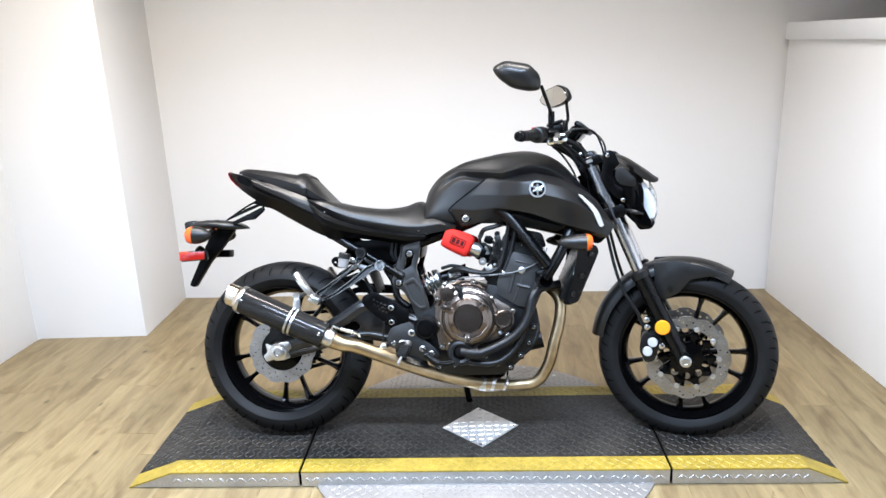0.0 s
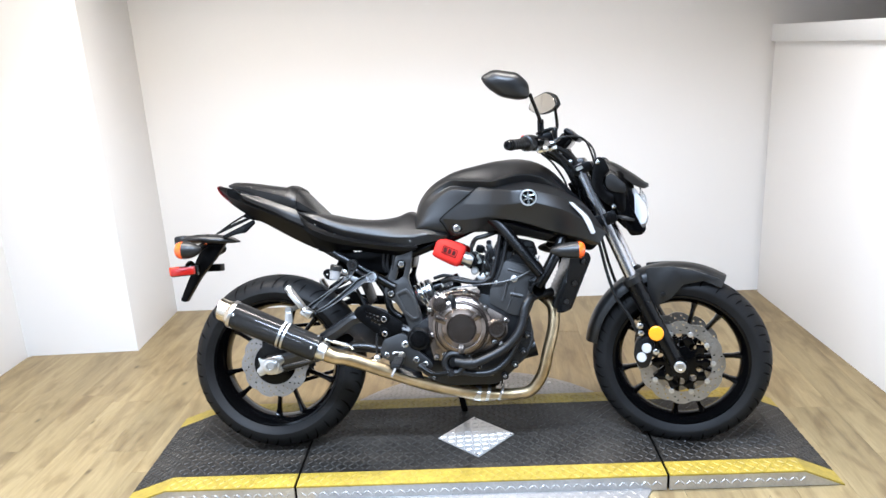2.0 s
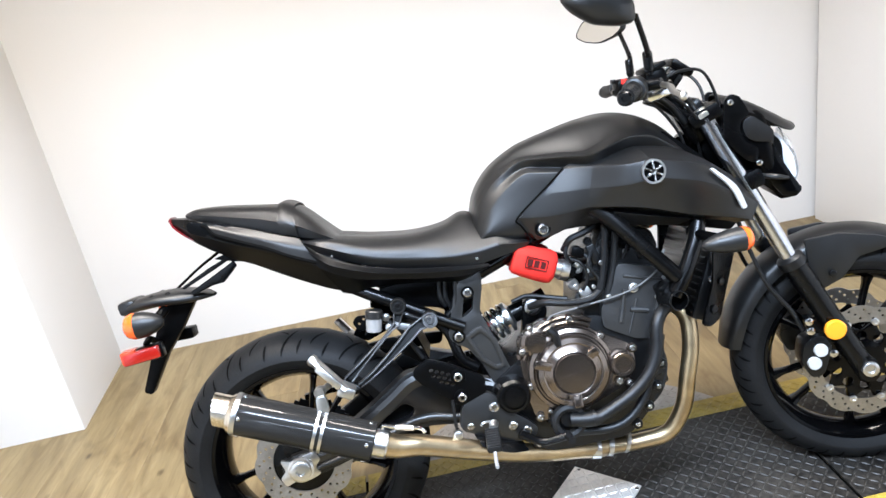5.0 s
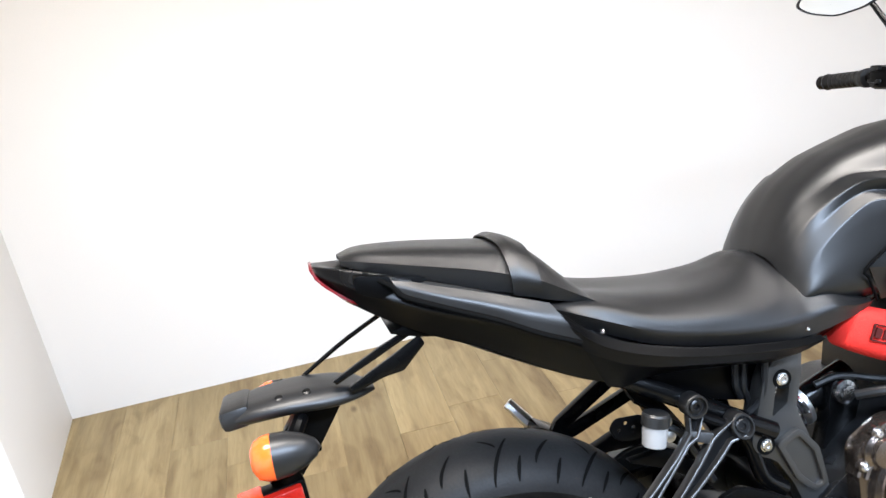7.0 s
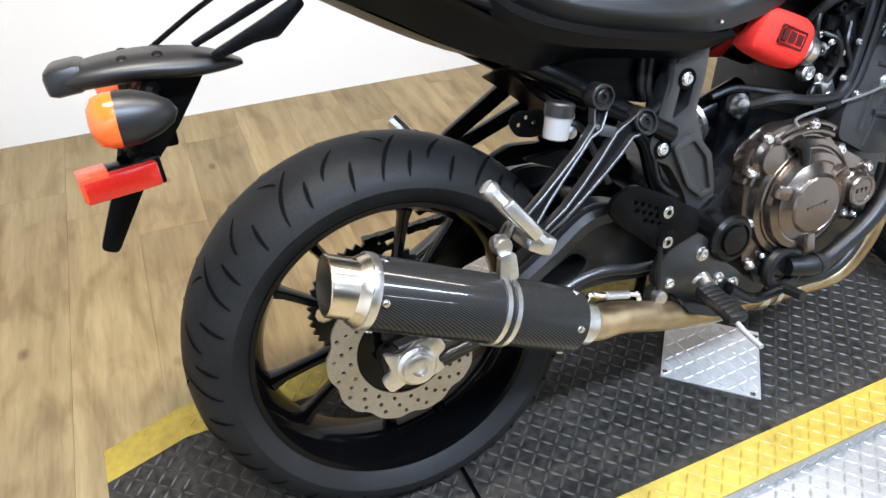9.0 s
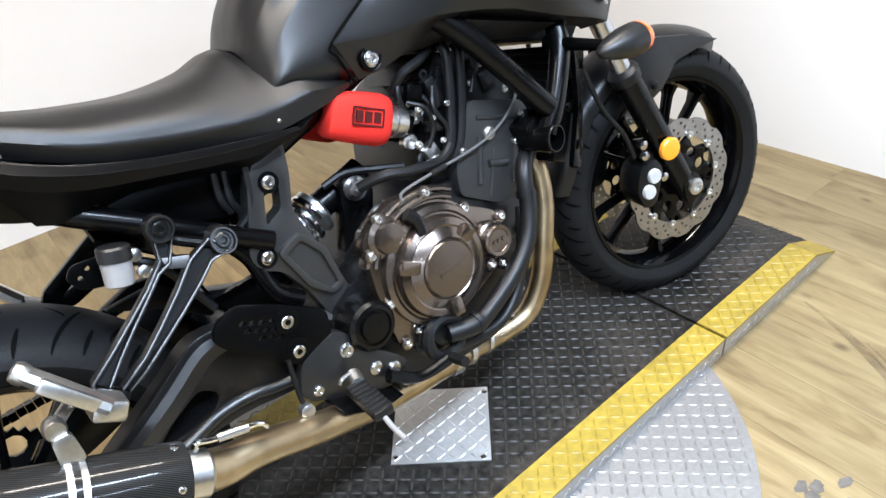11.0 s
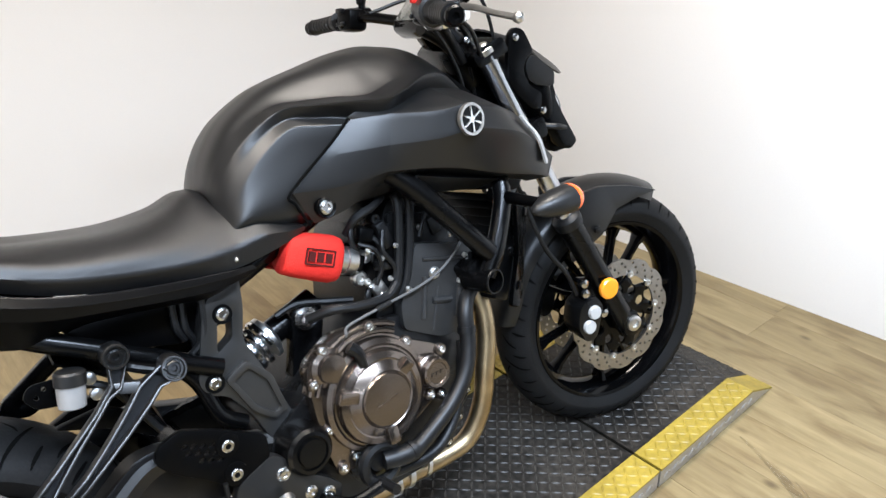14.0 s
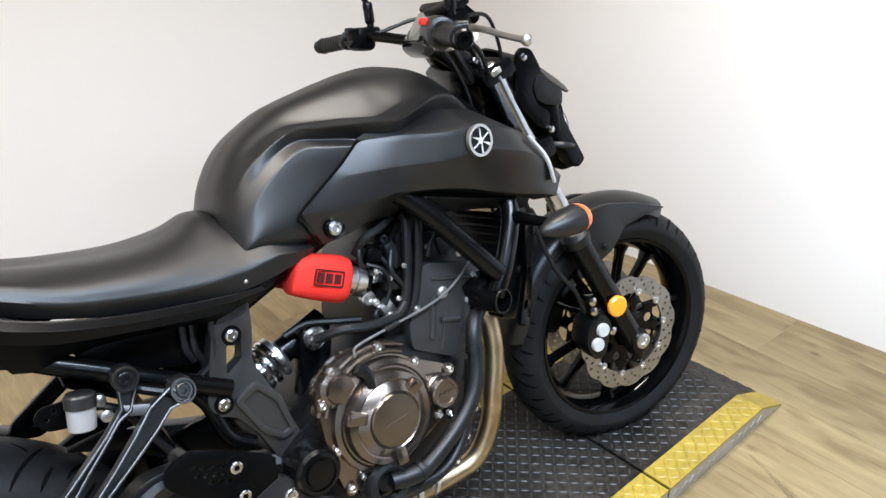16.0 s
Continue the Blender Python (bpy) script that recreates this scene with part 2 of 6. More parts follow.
def spline(points, n):
    """Points on a Catmull-Rom curve, n to a span."""
    p = [Vector(q) for q in points]
    p = [2 * p[0] - p[1], *p, 2 * p[-1] - p[-2]]
    out = []
    for i in range(1, len(p) - 2):
        a, b, c, d = p[i - 1:i + 3]
        for k in range(n):
            t = k / n
            out.append(0.5 * (2 * b + (c - a) * t + (2 * a - 5 * b + 4 * c - d) * t * t + (3 * b - a - 3 * c + d) * t ** 3))
    return out + [p[-2]]


def bridge(bm, rings, closed=True, caps=True):
    rows = [[bm.verts.new(q) for q in ring] for ring in rings]
    for a, b in zip(rows, rows[1:]):
        k = len(a)
        for i in range(k if closed else k - 1):
            j = (i + 1) % k
            bm.faces.new((a[i], a[j], b[j], b[i]))
    if caps and closed:
        bm.faces.new(rows[0][::-1])
        bm.faces.new(rows[-1])
    return bm


def tube(points, radius, n=12, steps=6, bm=None, flat=1.0):
    """A round bar along a smooth curve; radius one number or one at each point."""
    bm = bm or bmesh.new()
    path = spline(points, steps) if len(points) > 2 else [Vector(p) for p in points]
    if isinstance(radius, (int, float)):
        rad = [radius] * len(path)
    else:
        r3 = spline([(r, 0, 0) for r in radius], steps) if len(points) > 2 else [Vector((r, 0, 0)) for r in radius]
        rad = [v.x for v in r3]
    rings, side = [], None
    for i, p in enumerate(path):
        way = (path[min(i + 1, len(path) - 1)] - path[max(i - 1, 0)]).normalized()
        if side is None:
            side = way.cross(Vector((0, 0, 1)) if abs(way.z) < 0.9 else Vector((0, 1, 0)))
        side = (side - way * side.dot(way)).normalized()
        up = way.cross(side)
        rings.append([p + rad[i] * (math.cos(2 * math.pi * k / n) * side + flat * math.sin(2 * math.pi * k / n) * up) for k in range(n)])
    return bridge(bm, rings)


def lathe(profile, centre=(0, 0, 0), axis=(0, -1, 0), n=48, bm=None, close=False):
    """Turn (radius, height) round an axis through the centre."""
    bm = bm or bmesh.new()
    a = Vector(axis).normalized()
    u = a.cross(Vector((0, 0, 1)) if abs(a.z) < 0.9 else Vector((1, 0, 0))).normalized()
    v = a.cross(u)
    c = Vector(centre)
    prof = list(profile) + ([profile[0]] if close else [])
    rings = [[c + a * h + max(r, 1e-4) * (math.cos(2 * math.pi * k / n) * u + math.sin(2 * math.pi * k / n) * v) for k in range(n)] for r, h in prof]
    return bridge(bm, rings, True, not close)


def box(sx, sy, sz, m=None, bevel=0.003, bm=None, segments=2):
    bm2 = bmesh.new()
    bmesh.ops.create_cube(bm2, size=1, matrix=Matrix.Diagonal((sx, sy, sz, 1)))
    if bevel:
        bmesh.ops.bevel(bm2, geom=bm2.edges[:], offset=bevel, segments=segments, affect="EDGES", profile=0.5)
    if m is not None:
        bmesh.ops.transform(bm2, matrix=m, verts=bm2.verts)
    return join(bm, bm2)


def join(bm, other):
    if bm is None:
        return other
    me = bpy.data.meshes.new("joined")
    other.to_mesh(me)
    other.free()
    bm.from_mesh(me)
    bpy.data.meshes.remove(me)
    return bm


def slab(outline, y0, y1, holes=(), bevel=0.003, bm=None):
    """A plate in the x-z plane from y0 to y1 with rounded edges and holes."""
    b = bmesh.new()
    edges = []
    for loop in (outline, *holes):
        vs = [b.verts.new((x, y0, z)) for x, z in loop]
        edges += [b.edges.new((vs[i], vs[(i + 1) % len(vs)])) for i in range(len(vs))]
    bmesh.ops.triangle_fill(b, edges=edges, use_beauty=True, use_dissolve=False)
    faces = b.faces[:]
    rim0 = [e for e in b.edges if e.is_boundary]
    made = bmesh.ops.extrude_face_region(b, geom=faces)
    top = [g for g in made["geom"] if isinstance(g, bmesh.types.BMVert)]
    bmesh.ops.translate(b, verts=top, vec=(0, y1 - y0, 0))
    if bevel:
        hard = [e for e in b.edges if len(e.link_faces) == 2 and e.calc_face_angle(0) > 0.7 and abs(e.verts[0].co.y - e.verts[1].co.y) < 1e-5]
        bmesh.ops.bevel(b, geom=hard, offset=bevel, segments=2, affect="EDGES", profile=0.5, clamp_overlap=True)
    return join(bm, b)


def ring_of(cx, cz, r, n=16, squash=1.0):
    return [(cx + r * math.cos(2 * math.pi * k / n), cz + squash * r * math.sin(2 * math.pi * k / n)) for k in range(n)]


def rounded(points, r, n=4):
    """The outline with its corners rounded."""
    out = []
    for i, p in enumerate(points):
        p, a, b = Vector(p), Vector(points[i - 1]), Vector(points[(i + 1) % len(points)])
        da, db = a - p, b - p
        k = min(r, da.length * 0.45, db.length * 0.45)
        s, e = p + da.normalized() * k, p + db.normalized() * k
        for j in range(n + 1):
            t = j / n
            q = s * (1 - t) ** 2 + 2 * p * t * (1 - t) + e * t * t
            out.append((q.x, q.y))
    return out


def sheet(rows, nu=5, nv=4, thick=0.0, mirror=False, crisp=(), ridges=()):
    """A smooth panel through rows of points; crisp and ridges: columns and rows that stay sharp."""
    def across(row, marks=crisp, n=nv):
        cuts = [0, *sorted(marks), len(row) - 1]
        out = []
        for a, b in zip(cuts, cuts[1:]):
            seg = row[a:b + 1]
            got = spline(seg, n) if len(seg) > 2 else [Vector(seg[0]).lerp(Vector(seg[1]), k / n) for k in range(n + 1)]
            out += got[:-1]
        return out + [Vector(row[-1])]
    cols = list(zip(*[across([Vector(p) for p in r]) for r in rows]))
    grid = list(zip(*[across(c, ridges, nu) for c in cols]))
    bm = bmesh.new()
    bridge(bm, grid, closed=False)
    bmesh.ops.recalc_face_normals(bm, faces=bm.faces)
    if thick:
        bm.normal_update()
        rim = [[v for v in e.verts] for e in bm.edges if e.is_boundary]
        faces, twin = bm.faces[:], {}
        for v in bm.verts[:]:
            twin[v] = bm.verts.new(v.co - v.normal * thick)
        for f in faces:
            bm.faces.new([twin[v] for v in reversed(f.verts)])
        for p, q in rim:
            bm.faces.new((p, q, twin[q], twin[p]))
    if mirror:
        two = bm.copy()
        for v in two.verts:
            v.co.y = -v.co.y
        bmesh.ops.reverse_faces(two, faces=two.faces)
        bm = join(bm, two)
        bmesh.ops.remove_doubles(bm, verts=bm.verts, dist=1e-4)
    return bm


def softened(bm, angle=20, offset=0.0035):
    """Round off the creases of a panel."""
    bm.normal_update()
    hard = [e for e in bm.edges if len(e.link_faces) == 2 and e.calc_face_angle(0) > radians(angle)]
    bmesh.ops.bevel(bm, geom=hard, offset=offset, segments=2, affect="EDGES", profile=0.5, clamp_overlap=True)
    return bm


def moved(bm, m):
    bmesh.ops.transform(bm, matrix=m, verts=bm.verts)
    return bm


def thing(name, label, category, m=None, group="", kind=""):
    ob = new(name)
    ob.empty_display_size = 0.05
    if m is not None:
        ob.matrix_world = m
    return tagged(ob, label, category, group, kind)


def structure(name, bm, material, label, category):
    ob = part(name, bm, material, None, label)
    return tagged(ob, label, category, "", "structure")


# ---- the room ----
FLOOR = -0.06
TOP = 2.7


def wall_box(name, x0, x1, y0, y1, z0, z1, label, material=WALL):
    bm = box(x1 - x0, y1 - y0, z1 - z0, pose((x0 + x1) / 2, (y0 + y1) / 2, (z0 + z1) / 2), bevel=0.004)
    return structure(name, bm, material, label, "wall")


north = wall_box("wall_north", -0.9, 8.6, 0.0, 0.15, FLOOR - 0.02, TOP, "smooth white painted wall behind the motorcycle")
north.matrix_world = pose(-1.803, 1.613, 0, 0, 0, 1.39)
pillar = wall_box("wall_pillar", -0.8, 0.0, 0.0, 0.62, FLOOR - 0.02, TOP, "white painted boxed-out pillar in the corner of the room")
pillar.matrix_world = pose(-1.769, 1.037, 0, 0, 0, 3.4)
wall_box("wall_west", -2.75, -2.35, -9.0, 1.02, FLOOR - 0.02, TOP, "white painted side wall of the showroom")
# Added out of view: far and dark, to keep the bike's reflections deep.
wall_box("wall_south", -2.55, 6.6, -9.15, -9.001, FLOOR - 0.02, TOP, "unseen dark grey wall added to close the room and keep reflections dark", WALL_GREY)
wall_box("wall_far_east", 6.46, 6.6, -9.0, 1.75, FLOOR - 0.02, TOP, "plain grey-white wall beyond the low partition")
# Unseen ceiling, coloured to shape the reflections from above.
wall_box("ceiling", -2.75, 6.7, -9.15, 2.0, TOP + 0.001, TOP + 0.12, "unseen flat ceiling, dark brown to dim and warm reflections", CEIL)
low = structure("wall_east", box(0.12, 6.4, 1.40, None, bevel=0.004), WALL, "low white painted partition wall beside the platform", "wall")
EAST = pose(1.652, 1.67, 0, 0, 0, 3.3)
low.matrix_world = EAST @ pose(0.0, -3.2, FLOOR - 0.02 + 0.70)
cap = structure("trim", box(0.16, 6.4, 0.085, None, bevel=0.006), TRIM, "white cap board along the top of the low partition", "trim")
cap.matrix_world = EAST @ pose(0.0, -3.2, 1.36)
structure("floor", box(9.5, 11.2, 0.1, pose(2.0, -3.6, FLOOR - 0.056), bevel=0), WOOD, "oak plank floor with worn streaky grain", "floor")

# ---- turntable and platform ----
def tread(w, d, pitch, name, material, parent, keep=None, size=(0.0255, 0.0054, 0.0021), top=0.0, at=(0, 0), turn=0.0):
    """Raised lozenge bars of a tread plate, turned by quarter steps like a weave."""
    verts, faces = [], []
    L, W, H = size
    nx, ny = int(w / pitch) + 1, int(d / pitch) + 1
    for i in range(-nx, nx + 1):
        for j in range(-ny, ny + 1):
            a = radians(45 if (i + j) % 2 else -45) + turn
            bx, by = i * pitch / 2 * 1.42, j * pitch / 2 * 1.42
            ct, st = math.cos(turn), math.sin(turn)
            cx, cy = at[0] + bx * ct - by * st, at[1] + bx * st + by * ct
            if not (keep(cx, cy) if keep else abs(cx - at[0]) < w / 2 and abs(cy - at[1]) < d / 2):
                continue
            c, s, k = math.cos(a), math.sin(a), len(verts)
            for px, py, pz in ((-L / 2, 0, 0), (-L / 5, -W / 2, 0), (L / 5, -W / 2, 0), (L / 2, 0, 0), (L / 5, W / 2, 0), (-L / 5, W / 2, 0), (-L / 4, 0, H), (L / 4, 0, H)):
                verts.append((cx + px * c - py * s, cy + px * s + py * c, top + pz))
            faces += [[k + q for q in f] for f in ((0, 1, 6), (1, 2, 7, 6), (2, 3, 7), (3, 4, 7), (4, 5, 6, 7), (5, 0, 6))]
    me = bpy.data.meshes.new(name)
    me.from_pydata(verts, [], faces)
    me.materials.append(material)
    ob = new(name, me)
    ob.parent = parent
    return tagged(ob, "", "", "", "stuff")


platform = thing("motorcycle_platform", "low black tread-plate display platform with yellow painted edges", "platform", pose(0.016, 0, 0, 0, 0, 1.95))
NEAR, FAR, KINK, REAR_TIP, FRONT_TIP, SEAM = -0.248, 0.345, 1.06, 1.213, 1.19, 0.618
tip_of = lambda x: FRONT_TIP if x > 0 else REAR_TIP
EDGE = 0.077
GEM = (-0.007, 0.03)


def deck_piece(name, x0, x1, y0, y1, material, label="", z=0.0):
    """A stretch of the platform's plate, bent down to the floor past the kink."""
    bm = bmesh.new()
    xs = sorted({x0, x1, *[k for k in (-KINK, KINK) if x0 < k < x1]})
    drop = lambda x: z - max(0.0, abs(x) - KINK) / (tip_of(x) - KINK) * 0.055
    rings = [[(x, y0, drop(x)), (x, y1, drop(x)), (x, y1, drop(x) - 0.006), (x, y0, drop(x) - 0.006)] for x in xs]
    bridge(bm, rings)
    return part(name, bm, material, platform, label, 12)


g = 0.0045
for name, x0, x1 in (("rear_ramp", -REAR_TIP, -SEAM - g), ("deck", -SEAM + g, SEAM - g), ("front_ramp", SEAM + g, FRONT_TIP)):
    deck_piece(name, x0, x1, NEAR + EDGE, FAR - EDGE, PLATE, "worn black diamond tread plate")
    for y0, y1 in ((NEAR, NEAR + EDGE - 0.0005), (FAR - EDGE + 0.0005, FAR)):
        deck_piece("edge_stripe", x0, x1, y0, y1, YELLOW, "scuffed yellow safety edge")
    for y0, y1 in ((NEAR + 0.001, NEAR + 0.006), (FAR - 0.006, FAR - 0.001)):
        low_x = [x for x in (x0, x1) if abs(x) < KINK]
        outline = [(x0, -0.0065), (x1, -0.0065), (x1, -0.057), (x0, -0.057)] if len(low_x) == 2 else (
            [(x0, -0.0065), (KINK, -0.0065), (FRONT_TIP - 0.006, -0.057), (x0, -0.057)] if x0 > 0 else [(-KINK, -0.0065), (x1, -0.0065), (x1, -0.057), (-REAR_TIP + 0.006, -0.057)])
        part("skirt", slab(outline, y0, y1, bevel=0), ALU, platform, "bare aluminium tread-plate skirt")
# Filler block in the shadow colour, so the deck seams read dark.
part("frame", box(2.08, 0.57, 0.04, pose(0, 0.047, -0.034), 0.002), GAP, platform, "near-black filler block painting the shade under the deck")
diamond = lambda x, y: abs(x - GEM[0]) + abs(y - GEM[1]) < 0.155
flat = lambda x, y: NEAR + 0.008 < y < FAR - 0.008 and abs(abs(x) - SEAM) > 0.012
tread(2.1, 0.6, 0.03, "tread_relief", WORN, platform, lambda x, y: flat(x, y) and abs(x) < KINK - 0.01 and NEAR + EDGE + 0.004 < y < FAR - EDGE - 0.004 and not diamond(x, y))
tread(2.1, 0.6, 0.03, "stripe_relief", YELLOW, platform, lambda x, y: flat(x, y) and abs(x) < KINK - 0.01 and not NEAR + EDGE - 0.006 < y < FAR - EDGE + 0.006)
for s in (-1, 1):
    ramp = tread(0.14, 0.6, 0.03, "ramp_relief", WORN, platform, lambda x, y: abs(x) < 0.066 and NEAR + EDGE + 0.004 < y < FAR - EDGE - 0.004)
    ramp.matrix_basis = pose(s * (KINK + tip_of(s)) / 2, 0, -0.0272, 0, s * math.degrees(math.atan2(0.055, tip_of(s) - KINK)), 0)
sk = tread(2.1, 0.05, 0.026, "skirt_relief", ALU, platform, lambda x, y: abs(y) < 0.016 and abs(x) < KINK and abs(abs(x) - SEAM) > 0.014, size=(0.024, 0.0065, 0.0024))
sk.matrix_basis = pose(0, NEAR + 0.001, -0.032, 90, 0, 0)
plate = slab([(0.0, -0.14), (0.14, 0.0), (0.0, 0.14), (-0.14, 0.0)], 0, 0.004, bevel=0.001)
insert = part("diamond_insert", moved(plate, pose(0, 0, 0, 90, 0, 0)), INSERT_ALU, platform, "bare aluminium diamond-shaped tread insert")
insert.matrix_basis = pose(*GEM, 0.0002, 0, 0, 2.5)
relief = tread(0.3, 0.3, 0.03, "insert_relief", INSERT_ALU, platform, lambda x, y: abs(x) + abs(y) < 0.128, top=0.0042, turn=radians(45))
relief.matrix_basis = pose(*GEM, 0, 0, 0, 2.5)
for dx, dy in ((0.124, 0), (-0.124, 0), (0, 0.124), (0, -0.124)):
    part("screw", lathe([(0.006, 0), (0.006, 0.0015), (0.003, 0.0025)], (GEM[0] + dx, GEM[1] + dy, 0.0042), (0, 0, 1), 10), BOLT, platform)

turn = thing("turntable", "round aluminium tread-plate turntable under the display platform", "turntable", pose(0.015, 0.05, FLOOR))
part("disc", lathe([(0.638, 0.0), (0.638, 0.007), (0.635, 0.009), (0.0, 0.009)], axis=(0, 0, 1), n=96), DISC_ALU, turn)
tread(1.3, 1.3, 0.03, "disc_relief", DISC_ALU, turn, lambda x, y: x * x + y * y < 0.39 and abs(y) > 0.25, top=0.009, size=(0.0235, 0.006, 0.0018))
for k in range(8):
    a = k * math.pi / 4 + 0.25
    if abs(0.59 * math.sin(a) + 0.05) > 0.27:
        part("bolt", lathe([(0.008, 0), (0.008, 0.002), (0.004, 0.004)], (0.59 * math.cos(a), 0.59 * math.sin(a), 0.009), (0, 0, 1), 10), STEEL, turn)

# ---- motorcycle ----
LEAN = 15.0
bike = thing("motorcycle", "matte black naked motorcycle leaning on its side stand", "motorcycle", pose(0, 0, 0, -LEAN, 0, 0))
STEER = Matrix.Translation((0.832, 0, 0)) @ Matrix.Rotation(radians(-13), 4, Vector((-0.4195, 0, 0.9078))) @ Matrix.Translation((-0.832, 0, 0))
RW, FW = Vector((-0.698, 0, 0.315)), Vector((0.742, 0, 0.292))


def P(name, bm, material, label="", parent=None, sharp=35, front=False):
    parent = parent or bike
    if parent.parent and parent.parent.parent:
        parent = parent.parent
    return part(name, moved(bm, STEER) if front else bm, material, parent, label, sharp)


def bolt(x, y, z, r=0.008, parent=None, front=False, h=0.006, material=None, out=-1):
    """A domed socket bolt that faces the side of the bike."""
    r *= 0.86
    prof = [(r * 1.15, 0), (r * 1.15, h * 0.3), (r, h * 0.35), (r, h * 0.8), (r * 0.8, h), (r * 0.45, h), (r * 0.42, h * 0.55), (0, h * 0.55)]
    return P("bolt", lathe(prof, (x, y, z), (0, out, 0), 14), material or BOLT, "", parent, 30, front)


def tyre_profile(outer, width, rim):
    """A closed (radius, height) loop of a road tyre."""
    out, w = [], width / 2
    for k in range(-12, 13):
        a = k / 12 * radians(80)
        out.append((outer - crown_drop(outer, w, rim) * (1 - math.cos(a)), w * math.sin(a) / math.sin(radians(80))))
    side = [(rim + 0.026, w * 0.985), (rim + 0.022, w * 0.955), (rim + 0.01, w * 0.875), (rim + 0.006, w * 0.83), (rim + 0.003, w * 0.8), (rim - 0.004, w * 0.72)]
    return out + side + [(r, -y) for r, y in reversed(side)]


def crown_drop(outer, w, rim=0.226):
    """How far the round crown falls off towards the tread's edge."""
    return (outer - rim - 0.029) / (1 - math.cos(radians(80)))


def tread_grooves(centre, outer, width, count):
    """Dark curved sipes that lie just proud of the tyre's crown."""
    out = []
    w = width / 2
    for k in range(count):
        for s in (-1, 1):
            base = 2 * math.pi * (k + (0.5 if s > 0 else 0)) / count
            step = 2 * math.pi / count
            for u0, u1, lean, at, half in ((0.16, 0.86, 0.13, 0.0, 0.0036), (0.12, 0.3, -0.07, -0.11, 0.003), (0.5, 0.88, 0.03, 0.3, 0.0034), (0.2, 0.6, 0.1, 0.52, 0.0036), (0.48, 0.84, 0.03, 0.73, 0.0034)):
                rows = []
                for q in range(9):
                    t = q / 8
                    u = u0 + (u1 - u0) * t
                    a = u * radians(80)
                    r = outer - crown_drop(outer, w) * (1 - math.cos(a)) + 0.0012
                    y = s * w * math.sin(a) / math.sin(radians(80)) * 1.008
                    th = base + at * step - lean * (1 - t) ** 1.6
                    hw = half * math.sin(math.pi * (0.14 + 0.76 * t)) / outer
                    rows.append([centre + Vector((r * math.cos(th + d), y, r * math.sin(th + d))) for d in (-hw, hw)])
                bm = bmesh.new()
                bridge(bm, rows, closed=False)
                out.append(bm)
    return out


def wavy_disc(centre, y0, y1, outer, inner, lobes, holes):
    """A drilled brake disc with a scalloped edge."""
    edge = []
    for k in range(lobes * 12):
        a = 2 * math.pi * k / (lobes * 12)
        r = outer - 0.0065 * (0.5 - 0.5 * math.cos(lobes * a)) ** 2.2
        edge.append((centre.x + r * math.cos(a), centre.z + r * math.sin(a)))
    cuts = [ring_of(centre.x, centre.z, inner, 60)]
    for k in range(holes):
        a = 2 * math.pi * k / holes
        for r, d in ((inner + (outer - inner) * 0.22, 0), (inner + (outer - inner) * 0.5, 0.35 / holes * 6.28), (inner + (outer - inner) * 0.74, 0.7 / holes * 6.28)):
            cuts.append(ring_of(centre.x + r * math.cos(a + d), centre.z + r * math.sin(a + d), 0.0036, 7))
    return slab(edge, centre.y + y0, centre.y + y1, cuts, bevel=0)


def wheel(name, label, centre, outer, width, rim_w, count, front):
    """Cast wheel with ten spokes, tyre and hub; returns the rim, which holds the rest."""
    w = rim_w / 2
    prof = [(0.232, w), (0.229, w + 0.004), (0.221, w + 0.002), (0.213, w * 0.8), (0.203, w * 0.45), (0.199, 0), (0.203, -w * 0.45), (0.213, -w * 0.8), (0.221, -w - 0.002), (0.229, -w - 0.004), (0.232, -w), (0.222, -w * 0.7), (0.215, 0), (0.222, w * 0.7)]
    rim = P(name, lathe(prof, centre, n=96, close=True), BLACK, label, None, 30, front)
    P("tyre", lathe(tyre_profile(outer, width, 0.226), centre, n=144, close=True), RUBBER, "worn black road tyre", rim, 40, front)
    for bm in tread_grooves(centre, outer, width, count):
        P("tread_groove", bm, GAP, "", rim, 40, front)
    P("hub", lathe([(0.03, -0.075), (0.045, -0.07), (0.05, -0.05), (0.042, -0.03), (0.042, 0.03), (0.05, 0.05), (0.045, 0.07), (0.03, 0.075)], centre, n=32), BLACK, "", rim, 30, front)
    for k in range(10):
        a = 2 * math.pi * k / 10 + (0.12 if k % 2 else -0.05) + 0.1
        rings = []
        for r, hw, ht in ((0.035, 0.014, 0.03), (0.07, 0.009, 0.02), (0.13, 0.007, 0.014), (0.18, 0.0078, 0.015), (0.206, 0.012, 0.024)):
            c, s = math.cos(a), math.sin(a)
            ring = []
            for u, v in ((-0.5, -1), (0.5, -1), (1, -0.5), (1, 0.5), (0.5, 1), (-0.5, 1), (-1, 0.5), (-1, -0.5)):
                ring.append(centre + Vector((r * c - u * hw * s, v * ht, r * s + u * hw * c)))
            rings.append(ring)
        P("spoke", bridge(bmesh.new(), rings), BLACK, "", rim, 50, front)
    return rim


rear = wheel("rear_wheel", "gloss black cast ten-spoke rear wheel", RW, 0.315, 0.182, 0.142, 12, False)
front = wheel("front_wheel", "gloss black cast ten-spoke front wheel", FW, 0.303, 0.122, 0.096, 13, True)

